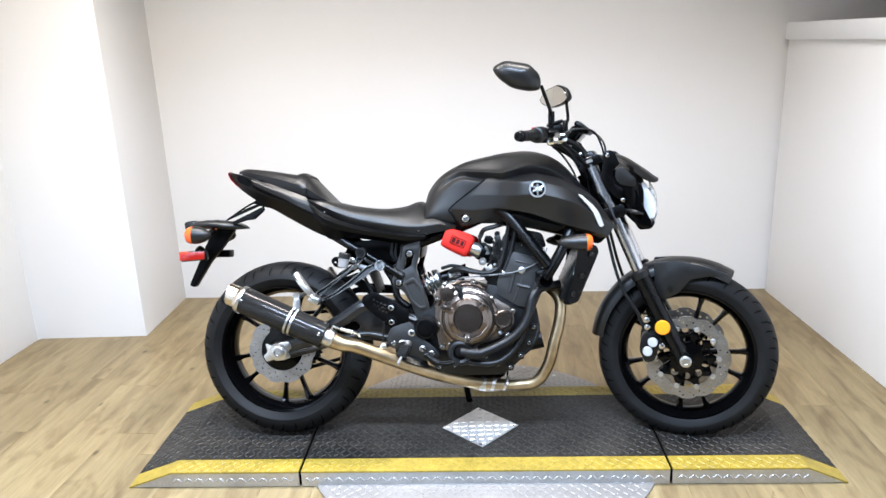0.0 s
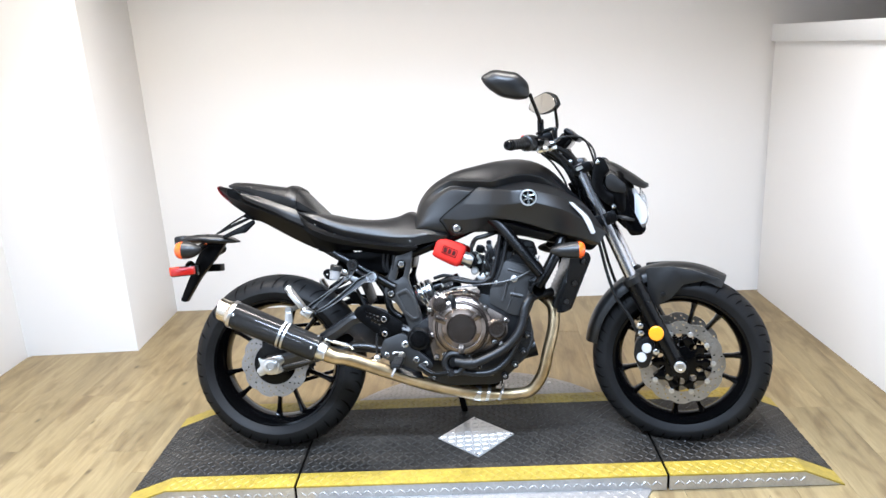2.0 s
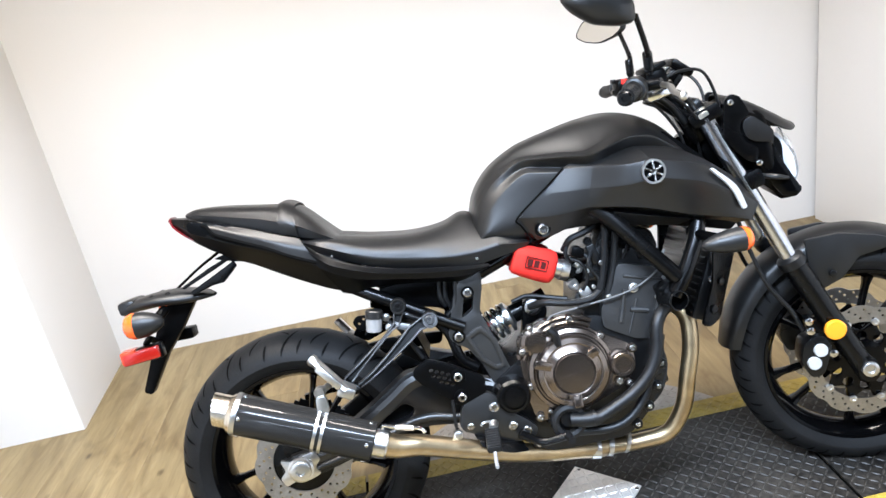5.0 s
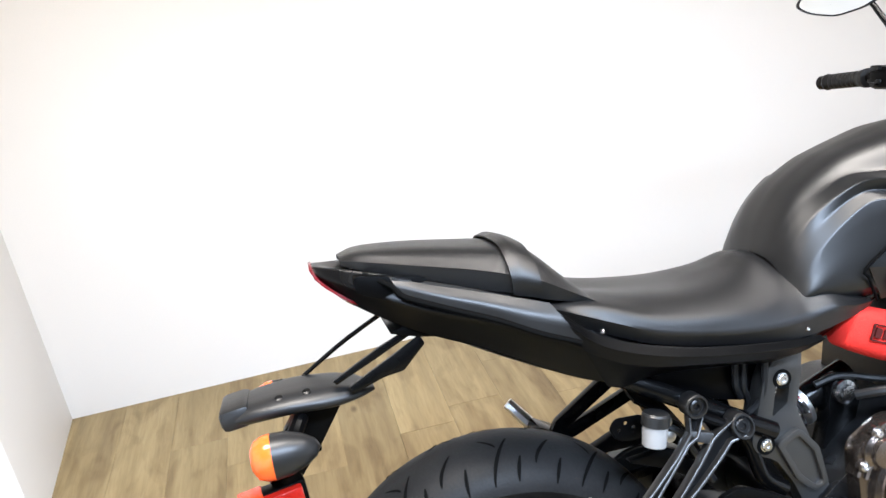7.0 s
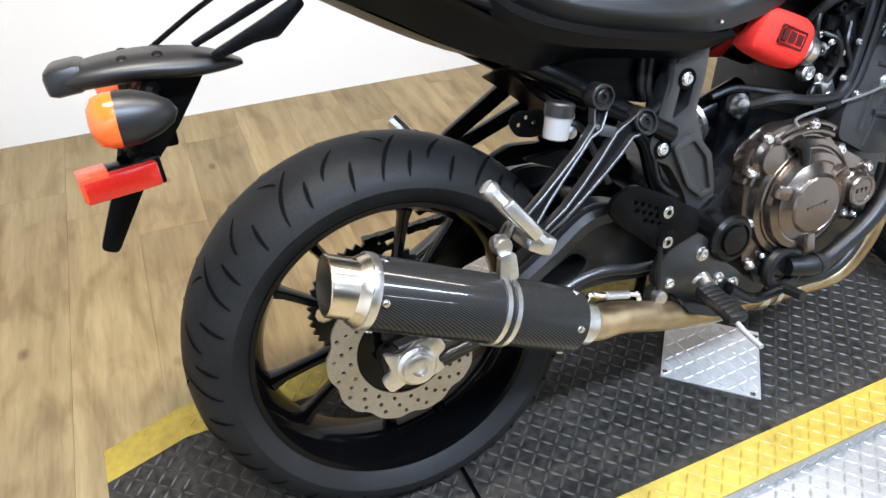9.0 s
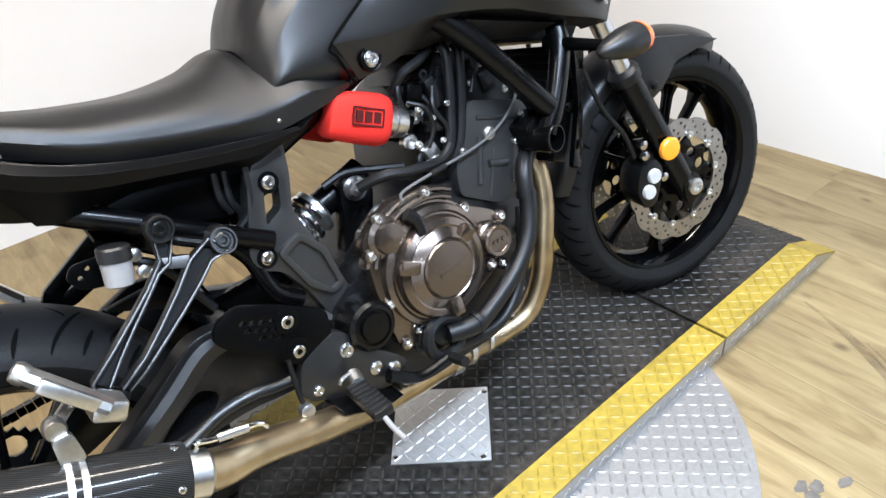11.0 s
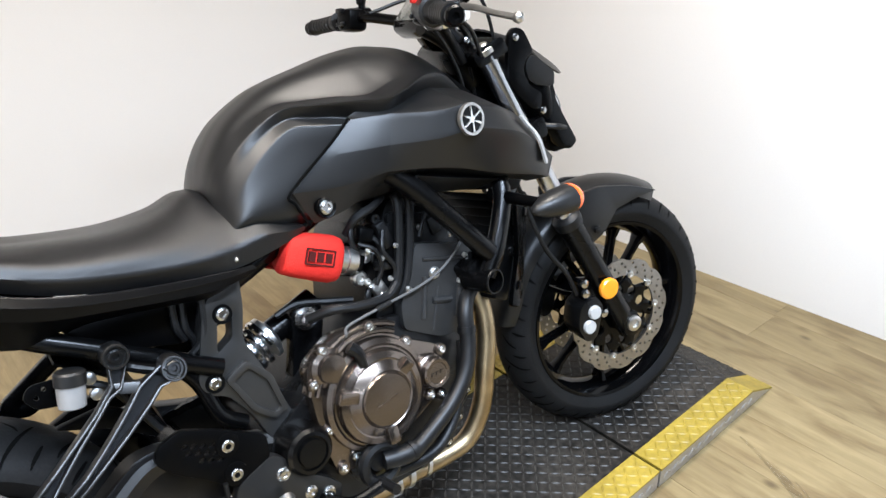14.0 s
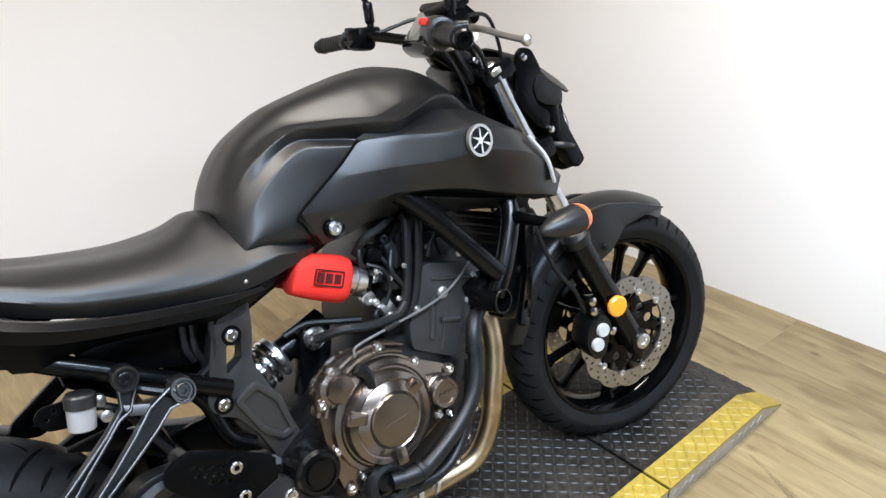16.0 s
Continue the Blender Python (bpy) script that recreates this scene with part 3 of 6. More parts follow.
# brakes
P("rear_brake_disc", wavy_disc(RW, -0.088, -0.083, 0.122, 0.076, 10, 20), DISC, "scalloped drilled steel brake disc", rear)
for s in (-1, 1):
    rotor = P("front_brake_disc", wavy_disc(FW, s * 0.078 - 0.0025, s * 0.078 + 0.0025, 0.145, 0.103, 12, 24), DISC, "scalloped drilled steel brake disc", front, 35, True)
    star = []
    for k in range(20):
        a = 2 * math.pi * k / 20
        r = 0.106 if k % 2 == 0 else 0.078
        star.append((FW.x + r * math.cos(a), FW.z + r * math.sin(a)))
    cuts = [ring_of(FW.x + 0.066 * math.cos(k * 0.6283 + 0.31), FW.z + 0.066 * math.sin(k * 0.6283 + 0.31), 0.013, 8) for k in range(10)]
    P("disc_carrier", slab(rounded(star, 0.012), s * 0.074 - 0.003, s * 0.074 + 0.003, cuts, 0.001), BLACK, "", rotor, 35, True)
    for k in range(10):
        a = 2 * math.pi * k / 10
        P("disc_button", lathe([(0.009, 0), (0.009, 0.004), (0.005, 0.005), (0.005, 0.002), (0, 0.002)], (FW.x + 0.105 * math.cos(a), s * 0.081, FW.z + 0.105 * math.sin(a)), (0, s, 0), 12), STEEL, "", rotor, 35, True)
P("rear_disc_carrier", lathe([(0.08, 0.0), (0.08, 0.006), (0.045, 0.01), (0.045, 0.0)], (RW.x, -0.078, RW.z), n=32), BLACK, "", rear)
cal = P("rear_caliper", box(0.075, 0.04, 0.042, pose(-0.70, -0.095, 0.405, 0, 20, 0), 0.01), FRAME, "black rear brake caliper")
P("caliper_bracket", slab(rounded([(-0.738, 0.35), (-0.735, 0.41), (-0.67, 0.42), (-0.62, 0.36), (-0.66, 0.285), (-0.71, 0.29)], 0.015), -0.108, -0.098), FRAME, "", cal)
adj = [(-0.745, 0.345), (-0.72, 0.335), (-0.695, 0.347), (-0.66, 0.352), (-0.648, 0.33), (-0.665, 0.315), (-0.652, 0.295), (-0.685, 0.283), (-0.71, 0.29), (-0.74, 0.278), (-0.752, 0.3), (-0.735, 0.315)]
adj = P("chain_adjuster", slab(rounded(adj, 0.008), -0.135, -0.125, bevel=0.002), STEEL, "bright alloy chain adjuster plate")
P("axle_nut", lathe([(0.031, 0), (0.031, 0.006), (0.026, 0.009), (0.024, 0.009), (0.024, 0.016), (0.019, 0.018), (0.011, 0.018), (0.01, 0.012), (0, 0.012)], (RW.x, -0.135, RW.z), n=28), STEEL, "", adj, 25)

# swing arm, chain and sprocket
beam = [(-0.20, 0.435), (-0.30, 0.468), (-0.352, 0.488), (-0.385, 0.494), (-0.418, 0.487), (-0.47, 0.452), (-0.537, 0.410), (-0.62, 0.362), (-0.70, 0.345), (-0.745, 0.337), (-0.745, 0.295), (-0.66, 0.288), (-0.56, 0.316), (-0.50, 0.338), (-0.43, 0.352), (-0.37, 0.355), (-0.30, 0.345), (-0.19, 0.35)]
hole = rounded([(-0.40, 0.405), (-0.425, 0.424), (-0.475, 0.397), (-0.505, 0.372), (-0.46, 0.372), (-0.415, 0.383)], 0.012)
for s, tag in ((-1, "swing_arm"), (1, "swing_arm")):
    y0, y1 = sorted((s * 0.09, s * 0.128))
    arm = P(tag, slab(rounded(beam, 0.03), y0, y1, [hole], 0.008), ENGINE, "satin black cast swing arm")
    y = s * 0.127
    band = [(-0.72, 0.343), (-0.62, 0.361), (-0.537, 0.408), (-0.47, 0.449), (-0.418, 0.484), (-0.385, 0.491), (-0.352, 0.485), (-0.30, 0.465), (-0.21, 0.436)]
    rows = [[(bx - 0.004, s * 0.096, bz + 0.004), (bx + 0.001, s * 0.124, bz + 0.002), (bx + 0.012, s * 0.133, bz - 0.016), (bx + 0.02, s * 0.128, bz - 0.034)] for bx, bz in band]
    P("top_band", sheet(rows, 5, 3, 0.003, crisp=(1, 2)), CAST, "", arm)
    P("lower_brace", tube([(-0.22, y, 0.362), (-0.31, y, 0.365), (-0.36, y, 0.375), (-0.41, y, 0.374), (-0.46, y, 0.358), (-0.55, y, 0.33), (-0.66, y, 0.308)], [0.008, 0.009, 0.01, 0.01, 0.01, 0.01, 0.008], 14, 6), CAST, "", arm)
    # Near-black sheet that paints the shade inside the arm's hole.
    P("hole_backing", slab(rounded([(-0.38, 0.40), (-0.42, 0.43), (-0.52, 0.37), (-0.45, 0.365)], 0.01), s * 0.094 - 0.002, s * 0.094 + 0.002, bevel=0), GAP, "", arm)
P("cross_tube", tube([(-0.33, -0.12, 0.42), (-0.33, 0.12, 0.42)], 0.035, 14), FRAME)
teeth = []
for k in range(86):
    a = 2 * math.pi * k / 86
    teeth.append((RW.x + (0.112 if k % 2 else 0.104) * math.cos(a), RW.z + (0.112 if k % 2 else 0.104) * math.sin(a)))
spr = P("sprocket", slab(teeth, 0.083, 0.089, [ring_of(RW.x, RW.z, 0.05, 24)] + [ring_of(RW.x + 0.082 * math.cos(k * 1.047), RW.z + 0.082 * math.sin(k * 1.047), 0.017, 10) for k in range(6)], 0.0), ENGINE, "worn dark rear sprocket", rear)
for zz, z1 in ((RW.z + 0.111, 0.46), (RW.z - 0.111, 0.345)):
    run = bmesh.new()
    a, b = Vector((RW.x, 0.087, zz)), Vector((-0.19, 0.087, z1))
    count = int((b - a).length / 0.0127)
    tilt = math.degrees(math.atan2(a.z - b.z, b.x - a.x))
    for k in range(count):
        q = a.lerp(b, (k + 0.5) / count)
        run = box(0.0118, 0.013 if k % 2 else 0.018, 0.0135, pose(*q, 0, tilt, 0), 0.0, run)
    P("chain_run", run, FRAME, "dark oily drive chain", None, 20)

# silencer and exhaust
A, B = Vector((-0.785, -0.243, 0.511)), Vector((-0.504, -0.241, 0.3855))
way = (B - A).normalized()
can = P("silencer", lathe([(0.042, -0.008), (0.0458, 0.0), (0.0448, (B - A).length), (0.043, (B - A).length + 0.002), (0.03, (B - A).length + 0.004)], A, way, 48), CARBON, "carbon fibre silencer body with steel trim")
P("end_ring", lathe([(0.0445, -0.006), (0.0472, -0.005), (0.0475, 0.002), (0.0465, 0.0055), (0.0452, 0.0055)], A, way, 48), STEEL, "rolled steel end ring", can)
cone = lathe([(0.0452, -0.006), (0.042, -0.012), (0.0375, -0.018), (0.0368, -0.05), (0.035, -0.051), (0.035, -0.016), (0.03, -0.014)], A, way, 40)
for v in cone.verts:
    h = (v.co - A).dot(way)
    if h < -0.04:
        v.co -= way * 0.20 * (v.co.z - A.z + way.z * 0.07)
P("tip", cone, surface("straw_tinted_tip", (0.62, 0.56, 0.46), 0.25, 1.0, spread=0.15, grain=60, wear=12), "brushed steel outlet tip", can)
P("baffle", lathe([(0.0, -0.02), (0.0345, -0.02)], A, way, 30), GAP, "", can)
side = way.cross(Vector((0, 0, 1))).normalized()
up = side.cross(way)
for h in (0.012, (B - A).length - 0.013):
    for ang in (8, 80, 152, 224, 296):
        d = math.cos(radians(ang)) * side + math.sin(radians(ang)) * up
        P("rivet", lathe([(0.0055, 0), (0.0045, 0.002), (0.002, 0.003)], A + way * h + d * (0.0461 if h < 0.05 else 0.0452), d, 10), BOLT, "", can)
SH = 0.186
for h in (SH - 0.0075, SH + 0.0075):
    P("clamp_band", lathe([(0.045, h - 0.0035), (0.0478, h - 0.0035), (0.0478, h + 0.0035), (0.045, h + 0.0035)], A, way, 40, close=True), STEEL, "polished steel clamp band", can)
lug = A + way * SH + up * 0.048 + side * 0.002
P("clamp_lug", slab(rounded([(-0.014, -0.005), (0.014, -0.005), (0.011, 0.034), (-0.011, 0.034)], 0.008), -0.006, 0.006, bevel=0.002), STEEL, "", can).matrix_basis = Matrix.Translation(lug)
P("hanger_bush", lathe([(0.011, -0.012), (0.013, -0.008), (0.013, 0.008), (0.011, 0.012)], lug + Vector((-0.002, 0.012, 0.04)), (0, 1, 0), 20), STEEL, "", can)
P("hanger_arm", tube([lug + Vector((-0.002, 0.015, 0.04)), lug + Vector((0.03, 0.05, 0.045)), (-0.55, -0.15, 0.49)], 0.008, 10), STEEL, "", can)
pipe = P("exhaust_pipe", tube([B + way * -0.005, (-0.455, -0.228, 0.36), (-0.40, -0.216, 0.346), (-0.285, -0.182, 0.297), (-0.15, -0.125, 0.238), (-0.03, -0.075, 0.2), (0.05, -0.06, 0.188)], [0.03, 0.027, 0.0245, 0.0235, 0.023, 0.023, 0.023], 20, 7), GOLD, "straw-coloured heat tinted steel exhaust pipe")
P("slip_joint", lathe([(0.031, -0.008), (0.031, 0.03), (0.028, 0.034)], B, way, 28), STEEL, "", pipe)
P("header_pipe", tube([(0.05, -0.06, 0.186), (0.14, -0.065, 0.184), (0.21, -0.078, 0.2), (0.252, -0.092, 0.262), (0.272, -0.1, 0.34), (0.293, -0.1, 0.425), (0.292, -0.09, 0.495), (0.25, -0.065, 0.54)], 0.0205, 20, 7), GOLD, "heat tinted steel header pipe", pipe)
P("collector", tube([(-0.02, -0.06, 0.195), (0.03, -0.045, 0.189), (0.085, -0.04, 0.186)], [0.026, 0.033, 0.03], 18, 6), GOLD, "", pipe)
for x0, x1 in ((0.012, 0.034), (0.055, 0.066), (0.1, 0.108)):
    P("clamp", tube([(x0, -0.059, 0.19), (x1, -0.059, 0.187)], 0.0285, 20), STEEL, "", pipe)
P("spring_hook", tube([(-0.478, -0.244, 0.41), (-0.472, -0.246, 0.419), (-0.455, -0.245, 0.412), (-0.43, -0.243, 0.405), (-0.394, -0.24, 0.395), (-0.384, -0.236, 0.382)], 0.0042, 10, 5), CHROME, "bright exhaust spring", pipe)
P("spring_coil", tube([(-0.448, -0.2445, 0.4095), (-0.408, -0.2415, 0.3985)], 0.0062, 10), STEEL, "", pipe)

# engine
case_outline = [(-0.215, 0.42), (-0.15, 0.465), (-0.06, 0.525), (0.04, 0.55), (0.15, 0.52), (0.215, 0.475), (0.215, 0.38), (0.17, 0.3), (0.10, 0.235), (-0.09, 0.232), (-0.17, 0.28), (-0.215, 0.37)]
engine = P("engine", slab(rounded(case_outline, 0.03), -0.135, 0.15, bevel=0.012), ENGINE, "black and bronze twin-cylinder engine with finned cases")
P("sump", slab(rounded([(-0.06, 0.26), (0.11, 0.26), (0.10, 0.205), (-0.03, 0.205)], 0.015), -0.03, 0.09, bevel=0.008), ENGINE, "", engine)
for k in range(7):
    P("sump_fin", box(0.006, 0.02, 0.05, pose(-0.045 + 0.026 * k, -0.034, 0.232, 0, 6, 0), 0.002), ENGINE, "", engine)
for x, z in ((-0.16, 0.3), (-0.125, 0.262), (0.12, 0.262), (0.155, 0.3), (0.185, 0.345), (0.2, 0.4)):
    P("case_boss", lathe([(0.013, 0), (0.012, 0.01), (0.006, 0.011)], (x, -0.134, z), n=14), ENGINE, "", engine)
    bolt(x, -0.145, z, 0.006, engine)
P("oil_pipe", tube([(0.11, -0.1, 0.25), (0.14, -0.12, 0.285), (0.19, -0.13, 0.33), (0.215, -0.12, 0.39), (0.21, -0.11, 0.44)], 0.007, 10, 5), HOSE, "", engine)
cover = [(-0.135, 0.53), (-0.075, 0.565), (0.0, 0.56), (0.055, 0.51), (0.13, 0.468), (0.136, 0.41), (0.105, 0.375), (0.055, 0.352), (0.005, 0.338), (-0.06, 0.325), (-0.12, 0.325), (-0.135, 0.4)]
cover = P("clutch_cover_base", slab(rounded(cover, 0.02), -0.163, -0.134, bevel=0.005), BRONZE, "bronze painted clutch side cover", engine)
CC = Vector((-0.021, -0.16, 0.436))
P("clutch_cover", lathe([(0.103, 0.0), (0.1, 0.014), (0.092, 0.018), (0.0905, 0.021), (0.088, 0.018), (0.085, 0.0185), (0.081, 0.03), (0.07, 0.0345), (0.067, 0.0335), (0.064, 0.036), (0.051, 0.044), (0.048, 0.0415), (0.045, 0.046), (0.0, 0.0475)], CC, n=72), BRONZE, "", cover, 24)
for ang, r0, r1 in ((38, 0.045, 0.078), (155, 0.045, 0.098), (268, 0.045, 0.084)):
    c, s = math.cos(radians(ang)), math.sin(radians(ang))
    rm = (r0 + r1) / 2
    P("cover_rib", box(r1 - r0, 0.016, 0.022, pose(CC.x + rm * c, CC.y - 0.037, CC.z + rm * s, 0, -ang, 0) @ pose(0, 0, 0, 0, 0, -12), 0.004), BRONZE, "", cover)
for k, (r, h) in enumerate(((0.112, 0.008), (0.124, 0.004))):
    rings = []
    for q in range(13):
        a = radians(58 + 100 * q / 12)
        c, s = math.cos(a), math.sin(a)
        rings.append([CC + Vector((rr * c, -hh, rr * s)) for rr, hh in ((r - 0.005, -0.02), (r - 0.005, h), (r - 0.002, h + 0.003), (r + 0.002, h + 0.003), (r + 0.005, h), (r + 0.005, -0.02))])
    P("cover_fin", bridge(bmesh.new(), rings), BRONZE, "", cover)
P("release_boss", lathe([(0.036, 0.0), (0.034, 0.018), (0.026, 0.022), (0.024, 0.03), (0.0, 0.032)], (-0.093, -0.15, 0.517), n=32), BRONZE, "", cover, 25)
P("release_arm", tube([(-0.06, -0.185, 0.545), (-0.048, -0.19, 0.53), (-0.045, -0.192, 0.505)], [0.011, 0.01, 0.008], 10), ENGINE, "", cover)
P("oil_filler_cap", lathe([(0.032, 0.0), (0.032, 0.012), (0.0285, 0.015), (0.0285, 0.028), (0.026, 0.031), (0.02, 0.0305), (0.019, 0.029), (0, 0.029)], (0.097, -0.162, 0.430), n=36), BRONZE, "", cover, 25)
for dx in (-0.01, 0, 0.01):
    P("cap_mark", box(0.007, 0.001, 0.007, pose(0.097 + dx, -0.1925, 0.43, 0, 12, 0), 0.0), BRONZE, "", cover)
for k in range(5):
    P("cover_mark", box(0.006, 0.001, 0.0045, pose(CC.x - 0.018 + 0.009 * k, CC.y - 0.0478, CC.z - 0.004 + k * 0.0012, 0, -8, 0), 0.0), BRONZE, "", cover)
for x, z in ((0.06, 0.502), (0.13, 0.458), (0.088, 0.384), (0.112, 0.375), (0.0, 0.342), (-0.112, 0.336), (-0.122, 0.414), (-0.128, 0.5), (-0.10, 0.55), (-0.006, 0.556)):
    P("boss", lathe([(0.012, 0.0), (0.011, 0.008)], (x, -0.16, z), n=14), BRONZE, "", cover)
    bolt(x, -0.168, z, 0.0075, cover)

head = [(0.035, 0.515), (0.055, 0.62), (0.075, 0.685), (0.115, 0.712), (0.225, 0.688), (0.252, 0.65), (0.245, 0.58), (0.225, 0.5), (0.15, 0.478)]
cyl = P("cylinder_block", slab(rounded(head, 0.02), -0.118, 0.125, bevel=0.008), ENGINE, "black finned cylinder and head casting", engine)
panel = [(0.075, 0.515), (0.078, 0.56), (0.108, 0.61), (0.134, 0.66), (0.248, 0.626), (0.262, 0.59), (0.238, 0.54), (0.205, 0.465), (0.15, 0.472)]
panel = P("cam_chain_cover", slab(rounded(panel, 0.012), -0.147, -0.117, bevel=0.004), PANEL, "", cyl)
for x0, z0, x1, z1, w in ((0.119, 0.52, 0.14, 0.595, 0.0065), (0.197, 0.495, 0.216, 0.562, 0.007), (0.146, 0.546, 0.188, 0.535, 0.0065), (0.142, 0.628, 0.252, 0.596, 0.004), (0.135, 0.49, 0.165, 0.568, 0.003), (0.235, 0.55, 0.246, 0.59, 0.005)):
    P("rib", tube([(x0, -0.147, z0), (x1, -0.147, z1)], w, 8), PANEL, "", panel)
for x, z, r in ((0.162, 0.595, 0.012), (0.215, 0.562, 0.007), (0.237, 0.605, 0.006), (0.10, 0.585, 0.006), (0.215, 0.655, 0.007)):
    bolt(x, -0.147, z, r, cyl, material=STEEL)
P("cam_cover", slab(rounded([(0.09, 0.69), (0.12, 0.745), (0.235, 0.722), (0.25, 0.67)], 0.015), -0.105, 0.105, bevel=0.008), ENGINE, "", cyl)
for k, (x, z) in enumerate(((0.118, 0.708), (0.175, 0.706), (0.225, 0.69))):
    P("cam_boss", lathe([(0.014, 0.0), (0.013, 0.012), (0.007, 0.014), (0, 0.014)], (x, -0.104, z), n=14), ENGINE, "", cyl)
pump = P("water_pump", lathe([(0.046, 0.0), (0.046, 0.012), (0.036, 0.02), (0.02, 0.024), (0.018, 0.034), (0, 0.036)], (-0.05, -0.145, 0.322), n=32), ENGINE, "black water pump housing", engine)
P("pump_ring", lathe([(0.033 + 0.011 * math.cos(a * math.pi / 4), 0.03 + 0.011 * math.sin(a * math.pi / 4)) for a in range(8)], (-0.05, -0.15, 0.318), n=32, close=True), HOSE, "", pump)
P("coolant_hose", tube([(-0.045, -0.185, 0.322), (0.0, -0.195, 0.318), (0.03, -0.195, 0.322), (0.11, -0.19, 0.358), (0.158, -0.187, 0.4), (0.184, -0.18, 0.45), (0.196, -0.172, 0.505), (0.228, -0.155, 0.535), (0.29, -0.13, 0.545)], [0.016, 0.018, 0.0155, 0.0155, 0.0155, 0.0155, 0.0155, 0.015, 0.015], 14, 6), HOSE, "black rubber coolant hose", pump)
P("coolant_hose", tube([(-0.03, -0.175, 0.286), (0.05, -0.178, 0.28), (0.10, -0.175, 0.297), (0.14, -0.17, 0.338), (0.17, -0.162, 0.4), (0.188, -0.155, 0.45)], 0.0105, 12, 6), HOSE, "", pump)
for p0, p1, r in (((0.004, -0.195, 0.3185), (0.012, -0.195, 0.319), 0.0195), ((0.188, -0.177, 0.47), (0.191, -0.175, 0.482), 0.018)):
    P("hose_clip", tube([p0, p1], r, 16), ENGINE if p0[0] > 0.1 else HOSE, "", pump)
for x, z in ((-0.085, 0.345), (-0.07, 0.275), (-0.012, 0.278), (0.035, 0.3), (0.075, 0.276)):
    bolt(x, -0.165, z, 0.0065, pump)
P("oil_filter", tube([(0.17, -0.02, 0.33), (0.235, -0.02, 0.345)], 0.035, 20), ENGINE, "", engine)

# throttle bodies, air filters and hoses
intake = P("throttle_body", tube([(0.012, -0.06, 0.662), (0.085, -0.055, 0.63)], 0.03, 18), ENGINE, "dark throttle body with cables", engine)
P("throttle_body", tube([(0.012, 0.06, 0.662), (0.085, 0.055, 0.63)], 0.03, 18), ENGINE, "", engine)
for k, (x, y, z, r, h, mt) in enumerate(((0.045, -0.1, 0.66, 0.012, 0.02, STEEL), (0.028, -0.1, 0.625, 0.014, 0.016, STEEL), (0.06, -0.1, 0.6, 0.011, 0.02, CHROME), (0.075, -0.1, 0.65, 0.017, 0.014, ENGINE), (0.05, -0.095, 0.7, 0.015, 0.02, ENGINE), (0.035, -0.1, 0.685, 0.006, 0.022, CHROME), (0.08, -0.1, 0.72, 0.01, 0.02, ENGINE), (0.022, -0.1, 0.645, 0.006, 0.02, BOLT), (0.07, -0.1, 0.575, 0.018, 0.012, ENGINE))):
    P("fitting", lathe([(r, 0), (r, h * 0.8), (r * 0.8, h), (r * 0.4, h), (r * 0.4, h * 0.7), (0, h * 0.7)], (x, y, z), n=14), mt, "", intake)
for pts, r in (([(0.12, -0.13, 0.755), (0.118, -0.14, 0.735), (0.103, -0.14, 0.664), (0.087, -0.14, 0.61), (0.07, -0.135, 0.575)], 0.0085), ([(0.145, -0.13, 0.75), (0.142, -0.14, 0.73), (0.125, -0.14, 0.657), (0.104, -0.14, 0.6), (0.085, -0.135, 0.57)], 0.0085), ([(0.02, -0.11, 0.71), (0.035, -0.13, 0.735), (0.07, -0.13, 0.745), (0.1, -0.12, 0.755)], 0.008), ([(0.03, -0.12, 0.73), (0.02, -0.125, 0.7), (0.03, -0.12, 0.675)], 0.005), ([(-0.085, -0.11, 0.59), (-0.05, -0.14, 0.6), (-0.007, -0.15, 0.592), (0.05, -0.15, 0.588), (0.08, -0.145, 0.603)], 0.0085), ([(0.06, -0.11, 0.70), (0.075, -0.125, 0.67), (0.06, -0.125, 0.63)], 0.005), ([(0.05, -0.115, 0.61), (0.03, -0.12, 0.59), (0.045, -0.118, 0.56)], 0.006)):
    P("hose", tube(pts, r, 10, 6), HOSE, "black rubber hose", intake)
for x, y, z, w, d, h, tilt, mt in ((0.05, -0.12, 0.70, 0.03, 0.02, 0.024, 20, PLASTIC), (0.085, -0.125, 0.69, 0.022, 0.018, 0.05, -15, ENGINE), (0.028, -0.115, 0.655, 0.02, 0.016, 0.03, 30, PLASTIC), (0.07, -0.13, 0.64, 0.034, 0.02, 0.02, 10, ENGINE), (0.052, -0.125, 0.6, 0.026, 0.02, 0.03, -25, STEEL), (0.09, -0.13, 0.585, 0.02, 0.016, 0.026, 12, ENGINE), (0.15, -0.12, 0.70, 0.06, 0.016, 0.02, 12, PLASTIC), (0.2, -0.118, 0.675, 0.024, 0.014, 0.034, -12, ENGINE)):
    P("connector", box(w, d, h, pose(x, y, z, 0, tilt, 0), 0.004), mt, "", intake)
for x, y, z, r in ((0.042, -0.136, 0.675, 0.006), (0.062, -0.14, 0.655, 0.005), (0.03, -0.13, 0.62, 0.007), (0.07, -0.142, 0.615, 0.005), (0.096, -0.14, 0.668, 0.005), (0.16, -0.13, 0.682, 0.006), (0.19, -0.13, 0.705, 0.005), (0.235, -0.13, 0.66, 0.006), (0.055, -0.135, 0.585, 0.008)):
    bolt(x, y, z, r, intake, material=STEEL)
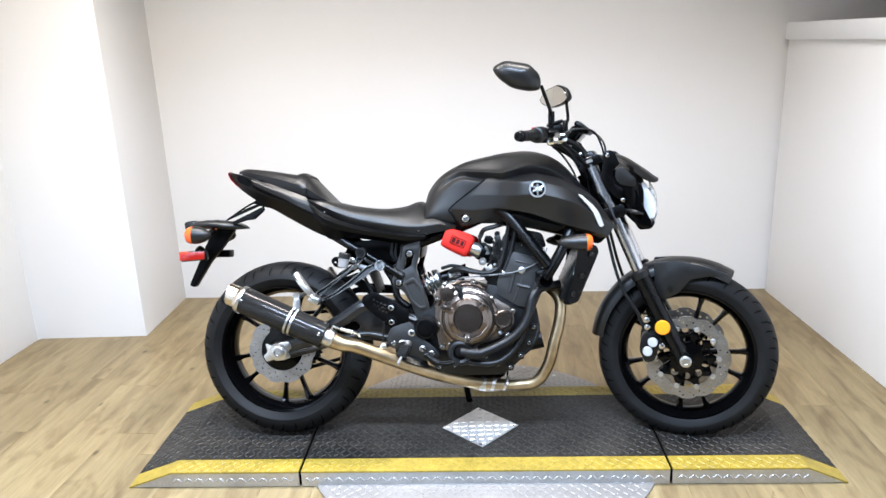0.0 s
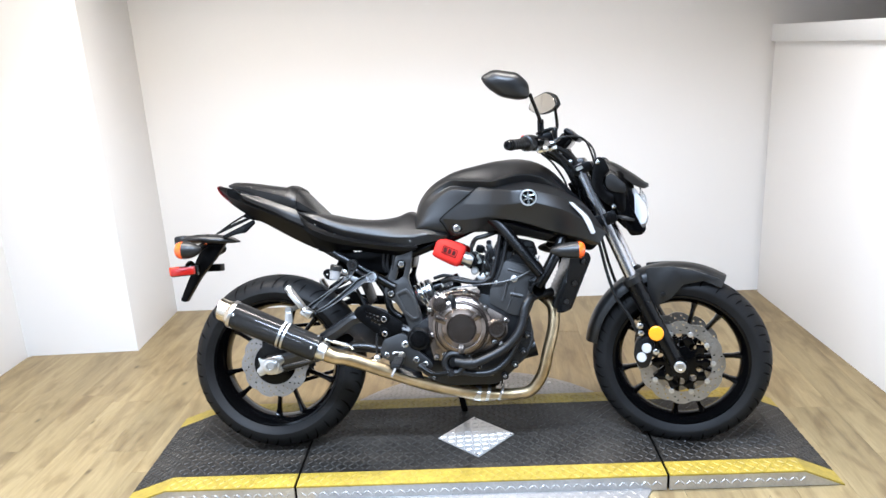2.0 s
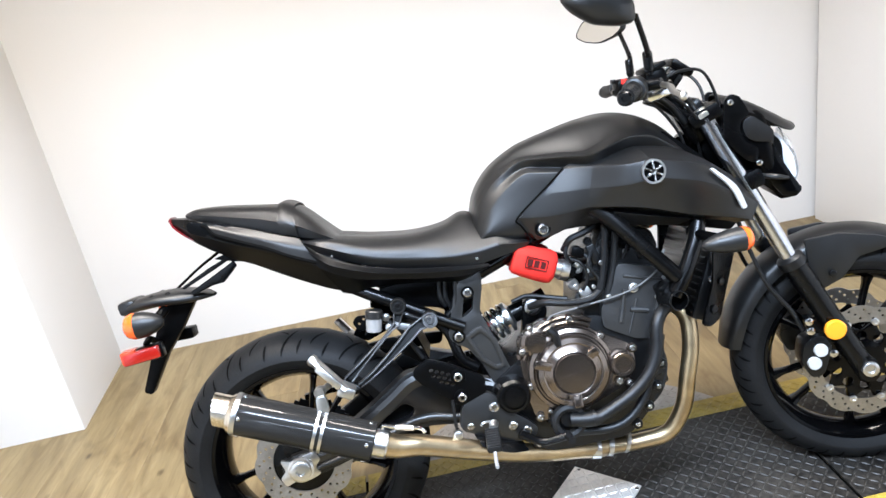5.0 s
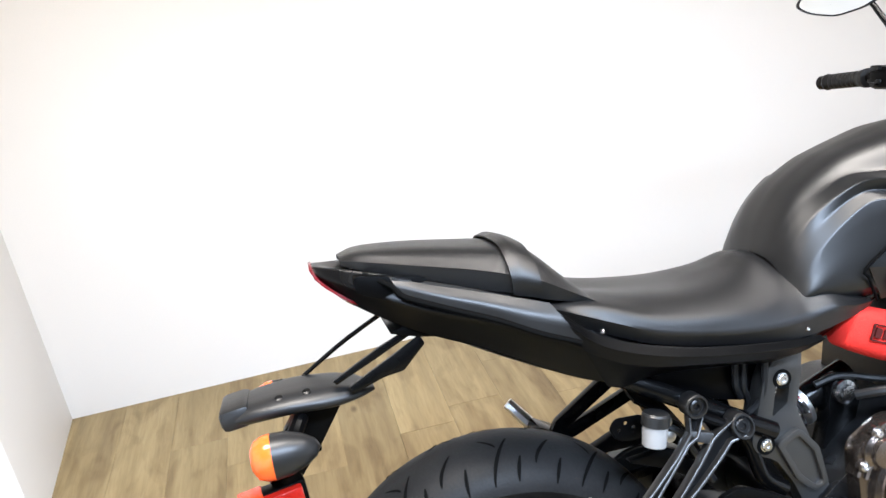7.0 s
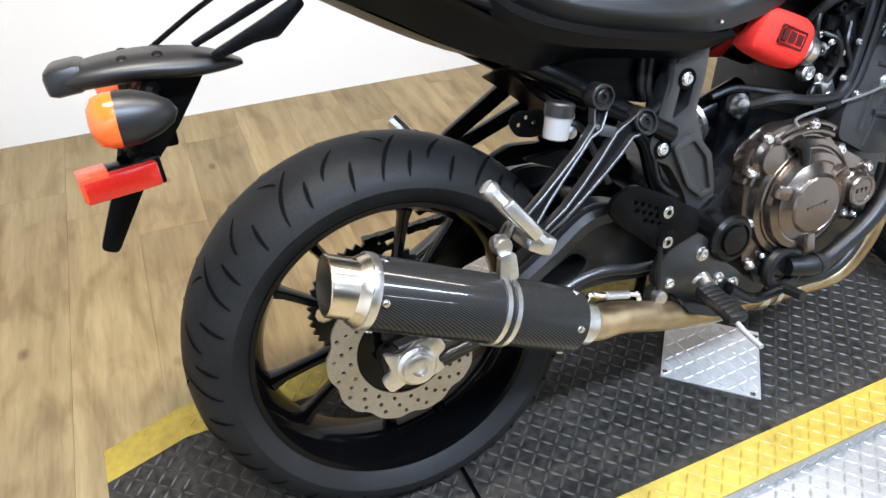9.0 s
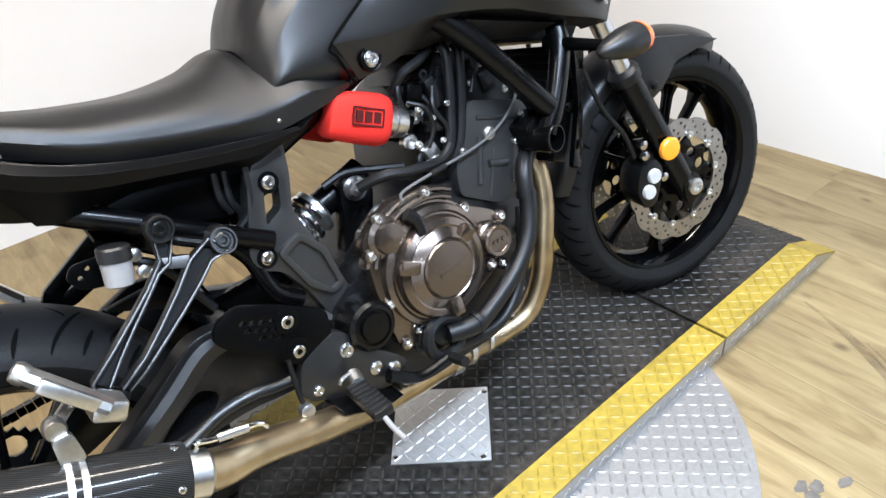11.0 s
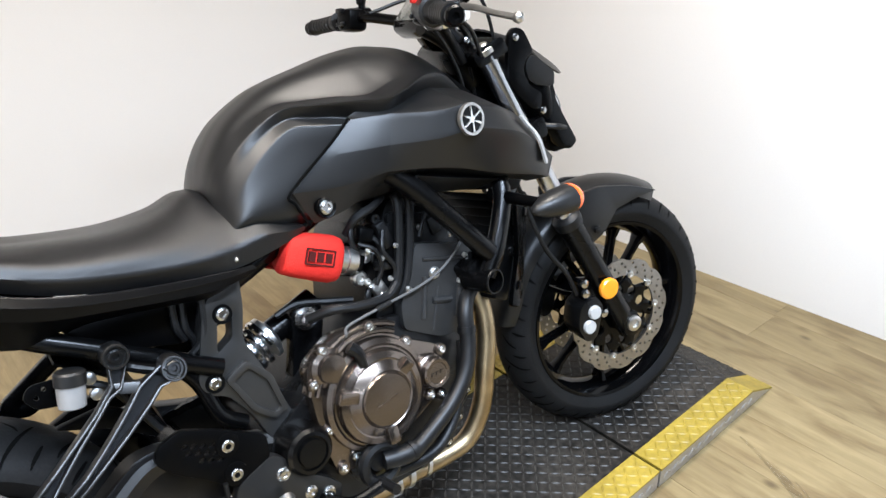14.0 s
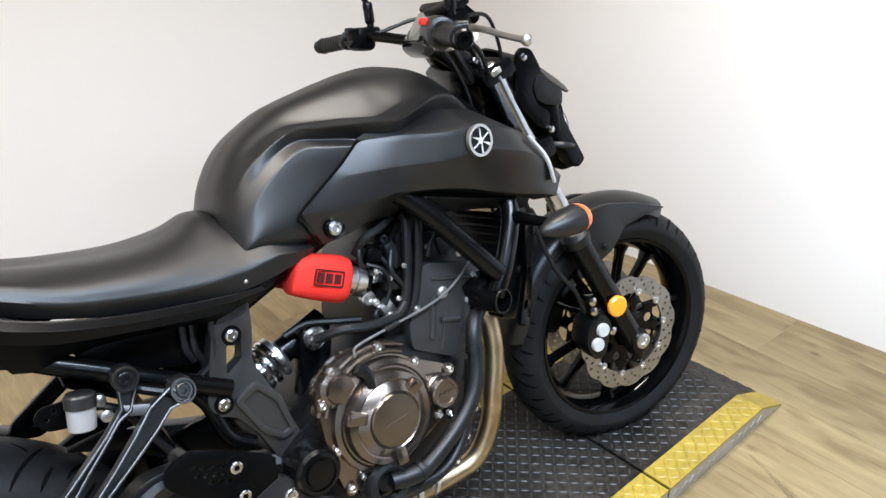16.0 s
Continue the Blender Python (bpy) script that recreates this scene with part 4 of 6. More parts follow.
for pts, r in (([(0.03, -0.13, 0.69), (0.05, -0.145, 0.675), (0.06, -0.14, 0.64), (0.045, -0.135, 0.61)], 0.004), ([(0.08, -0.135, 0.7), (0.066, -0.145, 0.668), (0.085, -0.142, 0.63), (0.075, -0.138, 0.6)], 0.0045), ([(0.2, -0.125, 0.72), (0.17, -0.138, 0.7), (0.15, -0.14, 0.668)], 0.004)):
    P("wire", tube(pts, r, 8, 5), HOSE, "", intake)
P("clutch_cable", tube([(-0.06, -0.185, 0.565), (-0.041, -0.165, 0.572), (0.03, -0.16, 0.578), (0.12, -0.16, 0.587), (0.176, -0.158, 0.602), (0.23, -0.15, 0.632), (0.25, -0.14, 0.67)], 0.0025, 8, 6), CABLE, "grey clutch cable", engine)
P("cable_sleeve", tube([(0.02, -0.1605, 0.577), (0.05, -0.16, 0.5795)], 0.005, 10), HOSE, "", engine)


def foam_filter(x, y, z, tilt, marked):
    """A tapered red foam pod, clamped to a throttle body."""
    m = pose(x, y, z, 0, tilt, 0)
    sections = []
    for u, a, b in ((-0.058, 0.026, 0.03), (-0.052, 0.031, 0.035), (-0.03, 0.035, 0.038), (0.0, 0.038, 0.04), (0.028, 0.039, 0.041), (0.04, 0.036, 0.038), (0.046, 0.027, 0.029)):
        sections.append([m @ Vector((u, a * abs(math.cos(t)) ** 0.7 * math.copysign(1, math.cos(t)), b * abs(math.sin(t)) ** 0.7 * math.copysign(1, math.sin(t)))) for t in [2 * math.pi * k / 32 for k in range(32)]])
    pod = P("air_filter", bridge(bmesh.new(), sections), RED_FOAM, "red foam pod air filter with a dark printed badge", None, 60)
    P("neck", lathe([(0.023, 0.042), (0.023, 0.06), (0.0255, 0.061), (0.0255, 0.071), (0.023, 0.081)], m @ Vector((0, 0, 0)), m.to_3x3() @ Vector((1, 0, 0)), 20), STEEL, "", pod)
    if marked:
        badge = m @ pose(0.004, -0.0425, 0.002, 90, 0, 0)
        out, inn = rounded([(-0.027, -0.014), (0.027, -0.014), (0.027, 0.014), (-0.027, 0.014)], 0.003), rounded([(-0.0245, -0.0115), (0.0245, -0.0115), (0.0245, 0.0115), (-0.0245, 0.0115)], 0.002)
        fr = moved(slab(out, 0.0, 0.003, [inn], 0), m @ pose(-0.004, -0.0398, 0.002, 0, 0, 0))
        P("badge_frame", fr, DARK_PRINT, "", pod)
        marks = None
        for sx in (-0.0155, 0.0, 0.0155):
            marks = box(0.0115, 0.003, 0.016, m @ pose(-0.004 + sx, -0.0383, 0.002), 0.0, marks)
        P("badge_bars", marks, DARK_PRINT, "", pod)
    return pod


foam_filter(-0.052, -0.112, 0.692, 24, True)
foam_filter(-0.042, 0.06, 0.686, 24, False)

# frame, brackets and pegs
fr = P("frame", tube([(0.035, -0.14, 0.83), (0.09, -0.165, 0.806), (0.13, -0.18, 0.766), (0.185, -0.196, 0.695), (0.25, -0.208, 0.612)], [0.0185, 0.02, 0.02, 0.0195, 0.019], 16, 6), FRAME, "satin black tubular steel frame")
P("down_tube", tube([(0.34, -0.15, 0.80), (0.322, -0.185, 0.73), (0.304, -0.2, 0.685), (0.266, -0.207, 0.615), (0.238, -0.203, 0.57)], 0.018, 16, 6), FRAME, "", fr)
P("tube_end", lathe([(0.024, -0.03), (0.024, 0.035), (0.023, 0.037), (0.0205, 0.037), (0.0195, 0.012), (0, 0.012)], (0.234, -0.188, 0.563), (0.15, -1, -0.05), n=28), FRAME, "", fr, 25)
P("tube_plug", lathe([(0.0, 0.0135), (0.0193, 0.0135)], (0.234, -0.188, 0.563), (0.15, -1, -0.05), n=24), GAP, "", fr)
P("engine_mount", slab(rounded([(0.205, 0.59), (0.255, 0.61), (0.25, 0.57), (0.217, 0.555)], 0.008), -0.19, -0.11, bevel=0.003), FRAME, "", fr)
P("left_rail", tube([(0.06, 0.145, 0.83), (0.19, 0.17, 0.70), (0.268, 0.165, 0.605), (0.27, 0.16, 0.545)], 0.02, 12, 6), FRAME, "", fr)
P("head_tube", tube([(0.49, 0, 0.74), (0.40, 0, 0.935)], 0.035, 18), FRAME, "", fr)
airbox = [(0.05, 0.765), (0.09, 0.80), (0.30, 0.80), (0.42, 0.79), (0.47, 0.72), (0.43, 0.68), (0.36, 0.70), (0.28, 0.72), (0.2, 0.74), (0.12, 0.745)]
P("airbox", slab(rounded(airbox, 0.015), -0.11, 0.11, bevel=0.01), PLASTIC, "black plastic airbox under the tank", fr)
for k, (x, z) in enumerate(((0.14, 0.772), (0.2, 0.768), (0.265, 0.76), (0.335, 0.745), (0.385, 0.735))):
    P("airbox_rib", box(0.008, 0.012, 0.045, pose(x, -0.112, z, 0, 12, 0), 0.003), ENGINE, "", fr)
P("cross_brace", tube([(0.33, -0.14, 0.79), (0.42, -0.03, 0.82)], 0.02, 12), FRAME, "", fr)
P("upper_rail", tube([(-0.20, -0.095, 0.69), (-0.05, -0.09, 0.745), (0.08, -0.10, 0.80)], 0.018, 12), FRAME, "", fr)
pivot = [(-0.256, 0.666), (-0.24, 0.69), (-0.186, 0.705), (-0.192, 0.655), (-0.206, 0.605), (-0.172, 0.508), (-0.154, 0.44), (-0.125, 0.405), (-0.125, 0.372), (-0.15, 0.352), (-0.18, 0.36), (-0.197, 0.41), (-0.222, 0.478), (-0.25, 0.525), (-0.28, 0.54), (-0.29, 0.562), (-0.274, 0.612)]
window = rounded([(-0.237, 0.648), (-0.211, 0.656), (-0.221, 0.614), (-0.25, 0.598)], 0.006)
pv = P("pivot_plate", slab(rounded(pivot, 0.012), -0.124, -0.095, [window], 0.007), PIVOT, "satin grey-black frame pivot plate", fr)
inset_out = rounded([(-0.252, 0.556), (-0.212, 0.574), (-0.178, 0.535), (-0.166, 0.468), (-0.19, 0.46), (-0.222, 0.487)], 0.008)
inset_in = rounded([(-0.24, 0.549), (-0.213, 0.561), (-0.188, 0.53), (-0.176, 0.474), (-0.189, 0.47), (-0.214, 0.494)], 0.005)
P("plate_rib", slab(inset_out, -0.134, -0.121, [inset_in], 0.0035), PIVOT, "", pv)
P("plate_inset", slab(inset_in, -0.127, -0.122, bevel=0), PIVOT, "", pv)
P("pivot_boss", lathe([(0.044, -0.05), (0.042, -0.01), (0.04, 0.03), (0.035, 0.036), (0.029, 0.037), (0.028, 0.033), (0.024, 0.033), (0.023, 0.039), (0, 0.04)], (-0.167, -0.15, 0.402), n=36), FRAME, "", pv, 25)
bolt(-0.2265, -0.123, 0.656, 0.0105, pv)
bolt(-0.266, -0.124, 0.555, 0.0105, pv)
for x, z in ((-0.2265, 0.656), (-0.266, 0.555)):
    P("bolt_recess", lathe([(0.016, 0.0), (0.0155, 0.0025), (0.012, 0.001)], (x, -0.1235, z), n=22), GAP, "", pv)
lp = P("pivot_plate", slab(rounded(pivot, 0.012), 0.112, 0.14, [window], 0.005), FRAME, "", fr)
P("seat_rail", tube([(-0.52, -0.09, 0.735), (-0.46, -0.11, 0.70), (-0.39, -0.118, 0.659), (-0.318, -0.12, 0.615), (-0.25, -0.122, 0.575)], 0.0155, 14, 5), FRAME, "", fr)
P("seat_rail", tube([(-0.52, 0.085, 0.735), (-0.39, 0.118, 0.659), (-0.25, 0.122, 0.575)], 0.0155, 12, 5), FRAME, "", fr)
P("rail_brace", tube([(-0.31, -0.105, 0.60), (-0.285, -0.11, 0.56), (-0.27, -0.115, 0.50), (-0.235, -0.115, 0.47)], 0.013, 12, 5), FRAME, "", fr)


def channel(name, outline, lip, y0, depth, parent, label=""):
    """A cast arm: a recessed floor inside a thin raised lip; the outline runs counter-clockwise seen from the far side."""
    inner = []
    k = len(outline)
    for i in range(k):
        a, p, b = Vector(outline[i - 1]), Vector(outline[i]), Vector(outline[(i + 1) % k])
        n1, n2 = (p - a).normalized(), (b - p).normalized()
        inner.append(tuple(p + Vector((-(n1 + n2).y, (n1 + n2).x)).normalized() * lip))
    ob = P(name, slab(outline, y0 - depth, y0, [inner], 0.0018), CAST, label, parent)
    P("arm_floor", slab(inner, y0 - depth * 0.4, y0, bevel=0), COVER, "", ob)
    return ob


def peg_hanger(y):
    """V-shaped passenger peg hanger of two channelled arms that splay outwards to the peg."""
    ob = channel("passenger_hanger", [(-0.407, 0.648), (-0.411, 0.625), (-0.44, 0.6), (-0.471, 0.578), (-0.507, 0.553), (-0.543, 0.53), (-0.546, 0.517), (-0.528, 0.513), (-0.501, 0.538), (-0.472, 0.563), (-0.441, 0.588), (-0.416, 0.609), (-0.398, 0.616), (-0.382, 0.646)], 0.0045, y, 0.016, None, "satin black passenger footrest hanger")
    channel("hanger_arm", [(-0.342, 0.628), (-0.377, 0.612), (-0.407, 0.585), (-0.446, 0.554), (-0.479, 0.53), (-0.515, 0.511), (-0.522, 0.496), (-0.483, 0.512), (-0.451, 0.531), (-0.41, 0.556), (-0.372, 0.581), (-0.35, 0.598), (-0.32, 0.603)], 0.0045, y, 0.016, ob)
    P("hanger_bridge", tube([(-0.39, y - 0.004, 0.646), (-0.372, y - 0.004, 0.634), (-0.35, y - 0.004, 0.622), (-0.332, y - 0.004, 0.612)], 0.0075, 10), FRAME, "", ob)
    P("hanger_web", slab(rounded([(-0.408, 0.627), (-0.372, 0.616), (-0.38, 0.602), (-0.39, 0.606), (-0.404, 0.611)], 0.003), y - 0.012, y, bevel=0.0012), CAST, "", ob)
    for x, z in ((-0.393, 0.661), (-0.326, 0.617)):
        P("eye", lathe([(0.0185, -0.006), (0.0185, 0.016), (0.0172, 0.0185), (0.0152, 0.0185), (0.0142, 0.012), (0, 0.012)], (x, y, z), (0, -1, 0), 28), CAST, "", ob, 25)
        P("eye_bolt", lathe([(0.0105, 0.011), (0.0105, 0.0155), (0.0085, 0.017), (0.005, 0.017), (0.0042, 0.013), (0, 0.013)], (x, y, z), (0, -1, 0), 14), ENGINE, "", ob)
    P("arm_foot", box(0.042, 0.026, 0.022, pose(-0.53, y - 0.008, 0.507, 0, 35, 0), 0.006), FRAME, "", ob)
    for piece in (ob, *ob.children_recursive):
        for v in piece.data.vertices:
            v.co.y -= 0.05 * min(1.0, max(0.0, (0.64 - v.co.z) / 0.138))
    return ob


peg_hanger(-0.138)
far = P("passenger_hanger", slab(rounded([(-0.545, 0.552), (-0.53, 0.578), (-0.415, 0.648), (-0.39, 0.642), (-0.40, 0.625), (-0.512, 0.56), (-0.37, 0.612), (-0.352, 0.602), (-0.36, 0.59), (-0.50, 0.54)], 0.006), 0.1, 0.114, bevel=0.003), FRAME, "black far-side passenger footrest hanger", None)
P("arm_foot", box(0.05, 0.06, 0.024, pose(-0.54, 0.145, 0.545, 0, 30, 0), 0.006), FRAME, "", far)
P("upper_mount", tube([(-0.40, 0.107, 0.63), (-0.40, 0.09, 0.665)], 0.01, 10), FRAME, "", far)
peg = P("passenger_peg", tube([(-0.538, -0.235, 0.512), (-0.565, -0.228, 0.545), (-0.6, -0.217, 0.588)], [0.0125, 0.0145, 0.0135], 8, 5, flat=0.8), STEEL, "folded bare alloy passenger footpeg", None, 30)
P("peg_pad", box(0.07, 0.012, 0.018, pose(-0.57, -0.243, 0.551, 0, 52, 0), 0.004), STEEL, "", peg)
P("peg_tip", lathe([(0.0125, -0.008), (0.0135, 0.0), (0.011, 0.007), (0, 0.009)], (-0.602, -0.2165, 0.59), (-0.6, 0.15, 0.75), 12), STEEL, "", peg)
P("peg_clevis", box(0.04, 0.05, 0.028, pose(-0.54, -0.215, 0.507, 0, 30, 0), 0.006), STEEL, "", peg)
lpeg = P("passenger_peg", tube([(-0.535, 0.17, 0.53), (-0.555, 0.185, 0.55), (-0.588, 0.204, 0.592)], [0.0125, 0.0145, 0.0135], 8, 5, flat=0.8), STEEL, "folded bare alloy passenger footpeg", None, 30)

guard = [(-0.392, 0.494), (-0.382, 0.515), (-0.345, 0.527), (-0.288, 0.499), (-0.25, 0.475), (-0.225, 0.462), (-0.228, 0.42), (-0.262, 0.392), (-0.293, 0.402), (-0.33, 0.436), (-0.372, 0.468)]
cuts = [ring_of(-0.346 + 0.0125 * i + 0.003 * j, 0.4995 - 0.0135 * j - 0.0055 * i, 0.0052, 10, 0.72) for i in range(4) for j in range(3) if not (j == 2 and i == 0)]
hg = P("heel_guard", slab(rounded(guard, 0.012), -0.169, -0.159, cuts, 0.0025), PLASTIC, "black heel guard plate with small round holes")
bolt(-0.287, -0.168, 0.472, 0.0115, hg)
bolt(-0.286, -0.168, 0.422, 0.0115, hg)
for z in (0.473, 0.424):
    P("washer", lathe([(0.019, 0.0), (0.018, 0.004), (0.013, 0.005)], (-0.2865, -0.167, z), n=24), PLASTIC, "", hg)
step = [(-0.305, 0.36), (-0.290, 0.402), (-0.226, 0.424), (-0.208, 0.41), (-0.19, 0.375), (-0.14, 0.335), (-0.122, 0.312), (-0.132, 0.296), (-0.17, 0.288), (-0.258, 0.322), (-0.298, 0.34)]
st = P("footrest_bracket", slab(rounded(step, 0.012), -0.172, -0.152, bevel=0.0035), CAST, "satin black rider footrest bracket")
for x, z, r in ((-0.217, 0.385, 0.0125), (-0.18, 0.331, 0.0115), (-0.15, 0.314, 0.0115), (-0.279, 0.349, 0.009)):
    bolt(x, -0.171, z, r, st)
PEG = Matrix.Translation((-0.236, -0.24, 0.333)) @ Matrix(((-0.05, 0.998, 0.0, 0), (-0.985, -0.05, 0.16, 0), (-0.16, -0.008, -0.987, 0), (0, 0, 0, 1)))
pegr = P("rider_peg", moved(box(0.085, 0.034, 0.017, None, 0.005), PEG), HOSE, "ribbed black rubber rider footpeg", None, 35)
for k in range(8):
    P("rib", moved(box(0.0075, 0.031, 0.0016, None, 0.0005), PEG @ pose(-0.036 + 0.0103 * k, 0, -0.0088)), HOSE, "", pegr)
P("peg_clevis", tube([(-0.225, -0.185, 0.352), (-0.23, -0.205, 0.345)], 0.011, 12), STEEL, "", pegr)
P("feeler", tube([(-0.238, -0.272, 0.322), (-0.241, -0.3, 0.314), (-0.242, -0.332, 0.308)], 0.0042, 10), WHITE_PLASTIC, "pale footpeg feeler pin", pegr)
P("peg_spring", tube([(-0.232, -0.192, 0.36), (-0.25, -0.2, 0.362), (-0.256, -0.2, 0.356)], 0.003, 6), STEEL, "", pegr)
pedal = P("brake_pedal", tube([(-0.17, -0.185, 0.315), (-0.12, -0.19, 0.285), (-0.06, -0.195, 0.29)], [0.012, 0.009, 0.009], 10, 5), FRAME, "black rear brake pedal")
P("pedal_pad", tube([(-0.06, -0.185, 0.29), (-0.058, -0.235, 0.292)], 0.009, 10), HOSE, "", pedal)
P("heel_shield", sheet([[(-0.275, -0.15, 0.33), (-0.27, -0.185, 0.325), (-0.26, -0.2, 0.305)], [(-0.22, -0.14, 0.31), (-0.215, -0.18, 0.305), (-0.2, -0.2, 0.28)], [(-0.17, -0.13, 0.29), (-0.165, -0.165, 0.288), (-0.155, -0.185, 0.27)]], 4, 4, 0.003), FRAME, "", st)
P("brake_rod", tube([(-0.31, -0.185, 0.425), (-0.313, -0.187, 0.37), (-0.312, -0.187, 0.355)], 0.004, 8), ENGINE, "", st)
P("rod_end", lathe([(0.011, 0.0), (0.011, 0.014), (0.006, 0.016)], (-0.312, -0.182, 0.342), n=14), STEEL, "", st)
TANK = Vector((-0.456, -0.138, 0.634))
res = P("brake_reservoir", lathe([(0.0155, -0.024), (0.018, -0.022), (0.019, 0.006), (0.019, 0.01)], TANK, (0.2, 0, 1), 24), WHITE_PLASTIC, "milky brake fluid reservoir with a black cap")
P("cap", lathe([(0.021, 0.009), (0.021, 0.025), (0.0185, 0.028), (0, 0.028)], TANK, (0.2, 0, 1), 20), SIGNAL, "", res)
P("hose", tube([(-0.44, -0.108, 0.626), (-0.42, -0.12, 0.622), (-0.40, -0.12, 0.60), (-0.36, -0.12, 0.52)], 0.006, 8), HOSE, "", res)
for x, z in ((-0.428, 0.635), (-0.425, 0.61)):
    P("clip", lathe([(0.009, 0), (0.009, 0.012), (0.004, 0.014)], (x, -0.112, z), n=12), STEEL, "", res)

# shock absorber and its mount
shock = P("shock_absorber", tube([(-0.19, -0.025, 0.535), (-0.055, -0.025, 0.585)], 0.018, 14), STEEL, "horizontal rear shock absorber with a bright coil spring")
coil = []
for k in range(36):
    t = k / 60
    a = 2 * math.pi * 6 * t
    c = Vector((-0.19, -0.025, 0.537)).lerp(Vector((-0.10, -0.025, 0.57)), t)
    coil.append(c + Vector((-0.35 * 0.035 * math.sin(a), 0.035 * math.cos(a), 0.94 * 0.035 * math.sin(a))))
P("spring", tube(coil, 0.0065, 8, 2), CHROME, "bright steel coil spring", shock)
P("spring_seat", lathe([(0.04, -0.004), (0.04, 0.004), (0.024, 0.012)], (-0.132, -0.025, 0.558), (0.94, 0, 0.35), 24), STEEL, "", shock)
P("damper_tube", tube([(-0.128, -0.025, 0.56), (-0.03, -0.025, 0.592)], 0.024, 16), FRAME, "", shock)
mount = [(-0.092, 0.6), (-0.055, 0.608), (-0.035, 0.57), (-0.06, 0.5), (-0.115, 0.44), (-0.135, 0.44), (-0.105, 0.53)]
mt = P("engine_hanger", slab(rounded(mount, 0.014), -0.066, -0.036, bevel=0.005), FRAME, "black cast rear engine hanger", engine)
P("hanger_bolt", lathe([(0.021, 0), (0.021, 0.008), (0.014, 0.01), (0.013, 0.016), (0, 0.017)], (-0.072, -0.066, 0.58), n=20), BOLT, "", mt)
for pts in ([(-0.12, -0.06, 0.60), (-0.08, -0.07, 0.61), (-0.03, -0.09, 0.60), (0.01, -0.1, 0.59)], [(-0.15, -0.05, 0.47), (-0.12, -0.1, 0.45), (-0.125, -0.12, 0.40)], [(-0.25, -0.12, 0.69), (-0.262, -0.118, 0.63), (-0.3, -0.11, 0.6)], [(-0.272, -0.1, 0.70), (-0.279, -0.1, 0.65), (-0.27, -0.095, 0.62), (-0.28, -0.09, 0.58)], [(-0.288, -0.1, 0.7), (-0.292, -0.1, 0.655), (-0.283, -0.095, 0.63)], [(-0.262, -0.1, 0.60), (-0.245, -0.1, 0.55), (-0.22, -0.1, 0.5), (-0.2, -0.1, 0.44)]):
    P("cable", tube(pts, 0.006, 8), HOSE, "", fr)
box_fill = P("battery_box", slab(rounded([(-0.44, 0.70), (-0.18, 0.72), (-0.19, 0.64), (-0.27, 0.62), (-0.40, 0.655)], 0.015), -0.09, 0.09, bevel=0.01), PLASTIC, "", fr)
P("rear_inner_guard", sheet([[(-0.46, -0.09, 0.665), (-0.46, 0, 0.69), (-0.46, 0.09, 0.665)], [(-0.38, -0.095, 0.60), (-0.375, 0, 0.615), (-0.38, 0.095, 0.60)], [(-0.345, -0.095, 0.51), (-0.34, 0, 0.52), (-0.345, 0.095, 0.51)]], 4, 4, 0.004), PLASTIC, "", fr)
P("chain_guard", slab(rounded([(-0.60, 0.47), (-0.42, 0.54), (-0.30, 0.53), (-0.31, 0.50), (-0.45, 0.505), (-0.60, 0.45)], 0.01), 0.08, 0.10, bevel=0.004), PLASTIC, "", fr)
P("reservoir_bracket", slab(rounded([(-0.512, 0.633), (-0.50, 0.648), (-0.455, 0.645), (-0.44, 0.62), (-0.47, 0.605), (-0.50, 0.612)], 0.008), -0.098, -0.094, [ring_of(-0.495 + 0.012 * i, 0.628 + 0.009 * (i % 2), 0.0032, 8) for i in range(3)], 0.001), PLASTIC, "", fr)
P("hugger_stay", slab(rounded([(-0.49, 0.575), (-0.42, 0.58), (-0.35, 0.53), (-0.36, 0.50), (-0.42, 0.545)], 0.01), -0.10, -0.085, bevel=0.003), PLASTIC, "", fr)
stand = P("side_stand", tube([(-0.08, 0.14, 0.24), (-0.05, 0.20, 0.12), (-0.02, 0.262, -0.058)], 0.012, 10), FRAME, "black side stand")
P("stand_foot", box(0.06, 0.04, 0.008, pose(-0.015, 0.262, -0.066, 15, 0, 0), 0.003), FRAME, "", stand)

# radiator
rad = P("radiator", moved(box(0.035, 0.31, 0.21, None, 0.006), pose(0.345, 0, 0.585, 0, 24, 0)), ENGINE, "black aluminium radiator")
for k in range(12):
    P("fin", moved(box(0.004, 0.29, 0.004, None, 0), pose(0.345, 0, 0.585, 0, 24, 0) @ pose(-0.019, 0, -0.09 + 0.0165 * k)), ENGINE, "", rad)
for s in (-1, 1):
    y = s * 0.185
    outline = [(0.352, 0.693), (0.415, 0.676), (0.424, 0.655), (0.35, 0.488), (0.318, 0.478), (0.296, 0.482), (0.335, 0.58)]

    def slant(bm):
        for v in bm.verts:
            v.co.y -= s * 0.75 * max(0.0, v.co.x - 0.345 - (v.co.z - 0.6) * 0.25)
        return bm
    rc = P("radiator_cover", slant(slab(rounded(outline, 0.01), y - 0.006, y + 0.006, bevel=0.003)), COVER, "", rad)
    for x, z in ((0.397, 0.645), (0.362, 0.575), (0.332, 0.515)):
        P("cover_rivet", slant(lathe([(0.01, 0), (0.009, 0.003), (0.004, 0.004)], (x, y + s * 0.006, z), (0, s, 0), 12)), ENGINE, "", rc)
P("radiator_bolt", lathe([(0.011, 0), (0.011, 0.008), (0.006, 0.01)], (0.346, -0.16, 0.58), n=14), BOLT, "", rad)

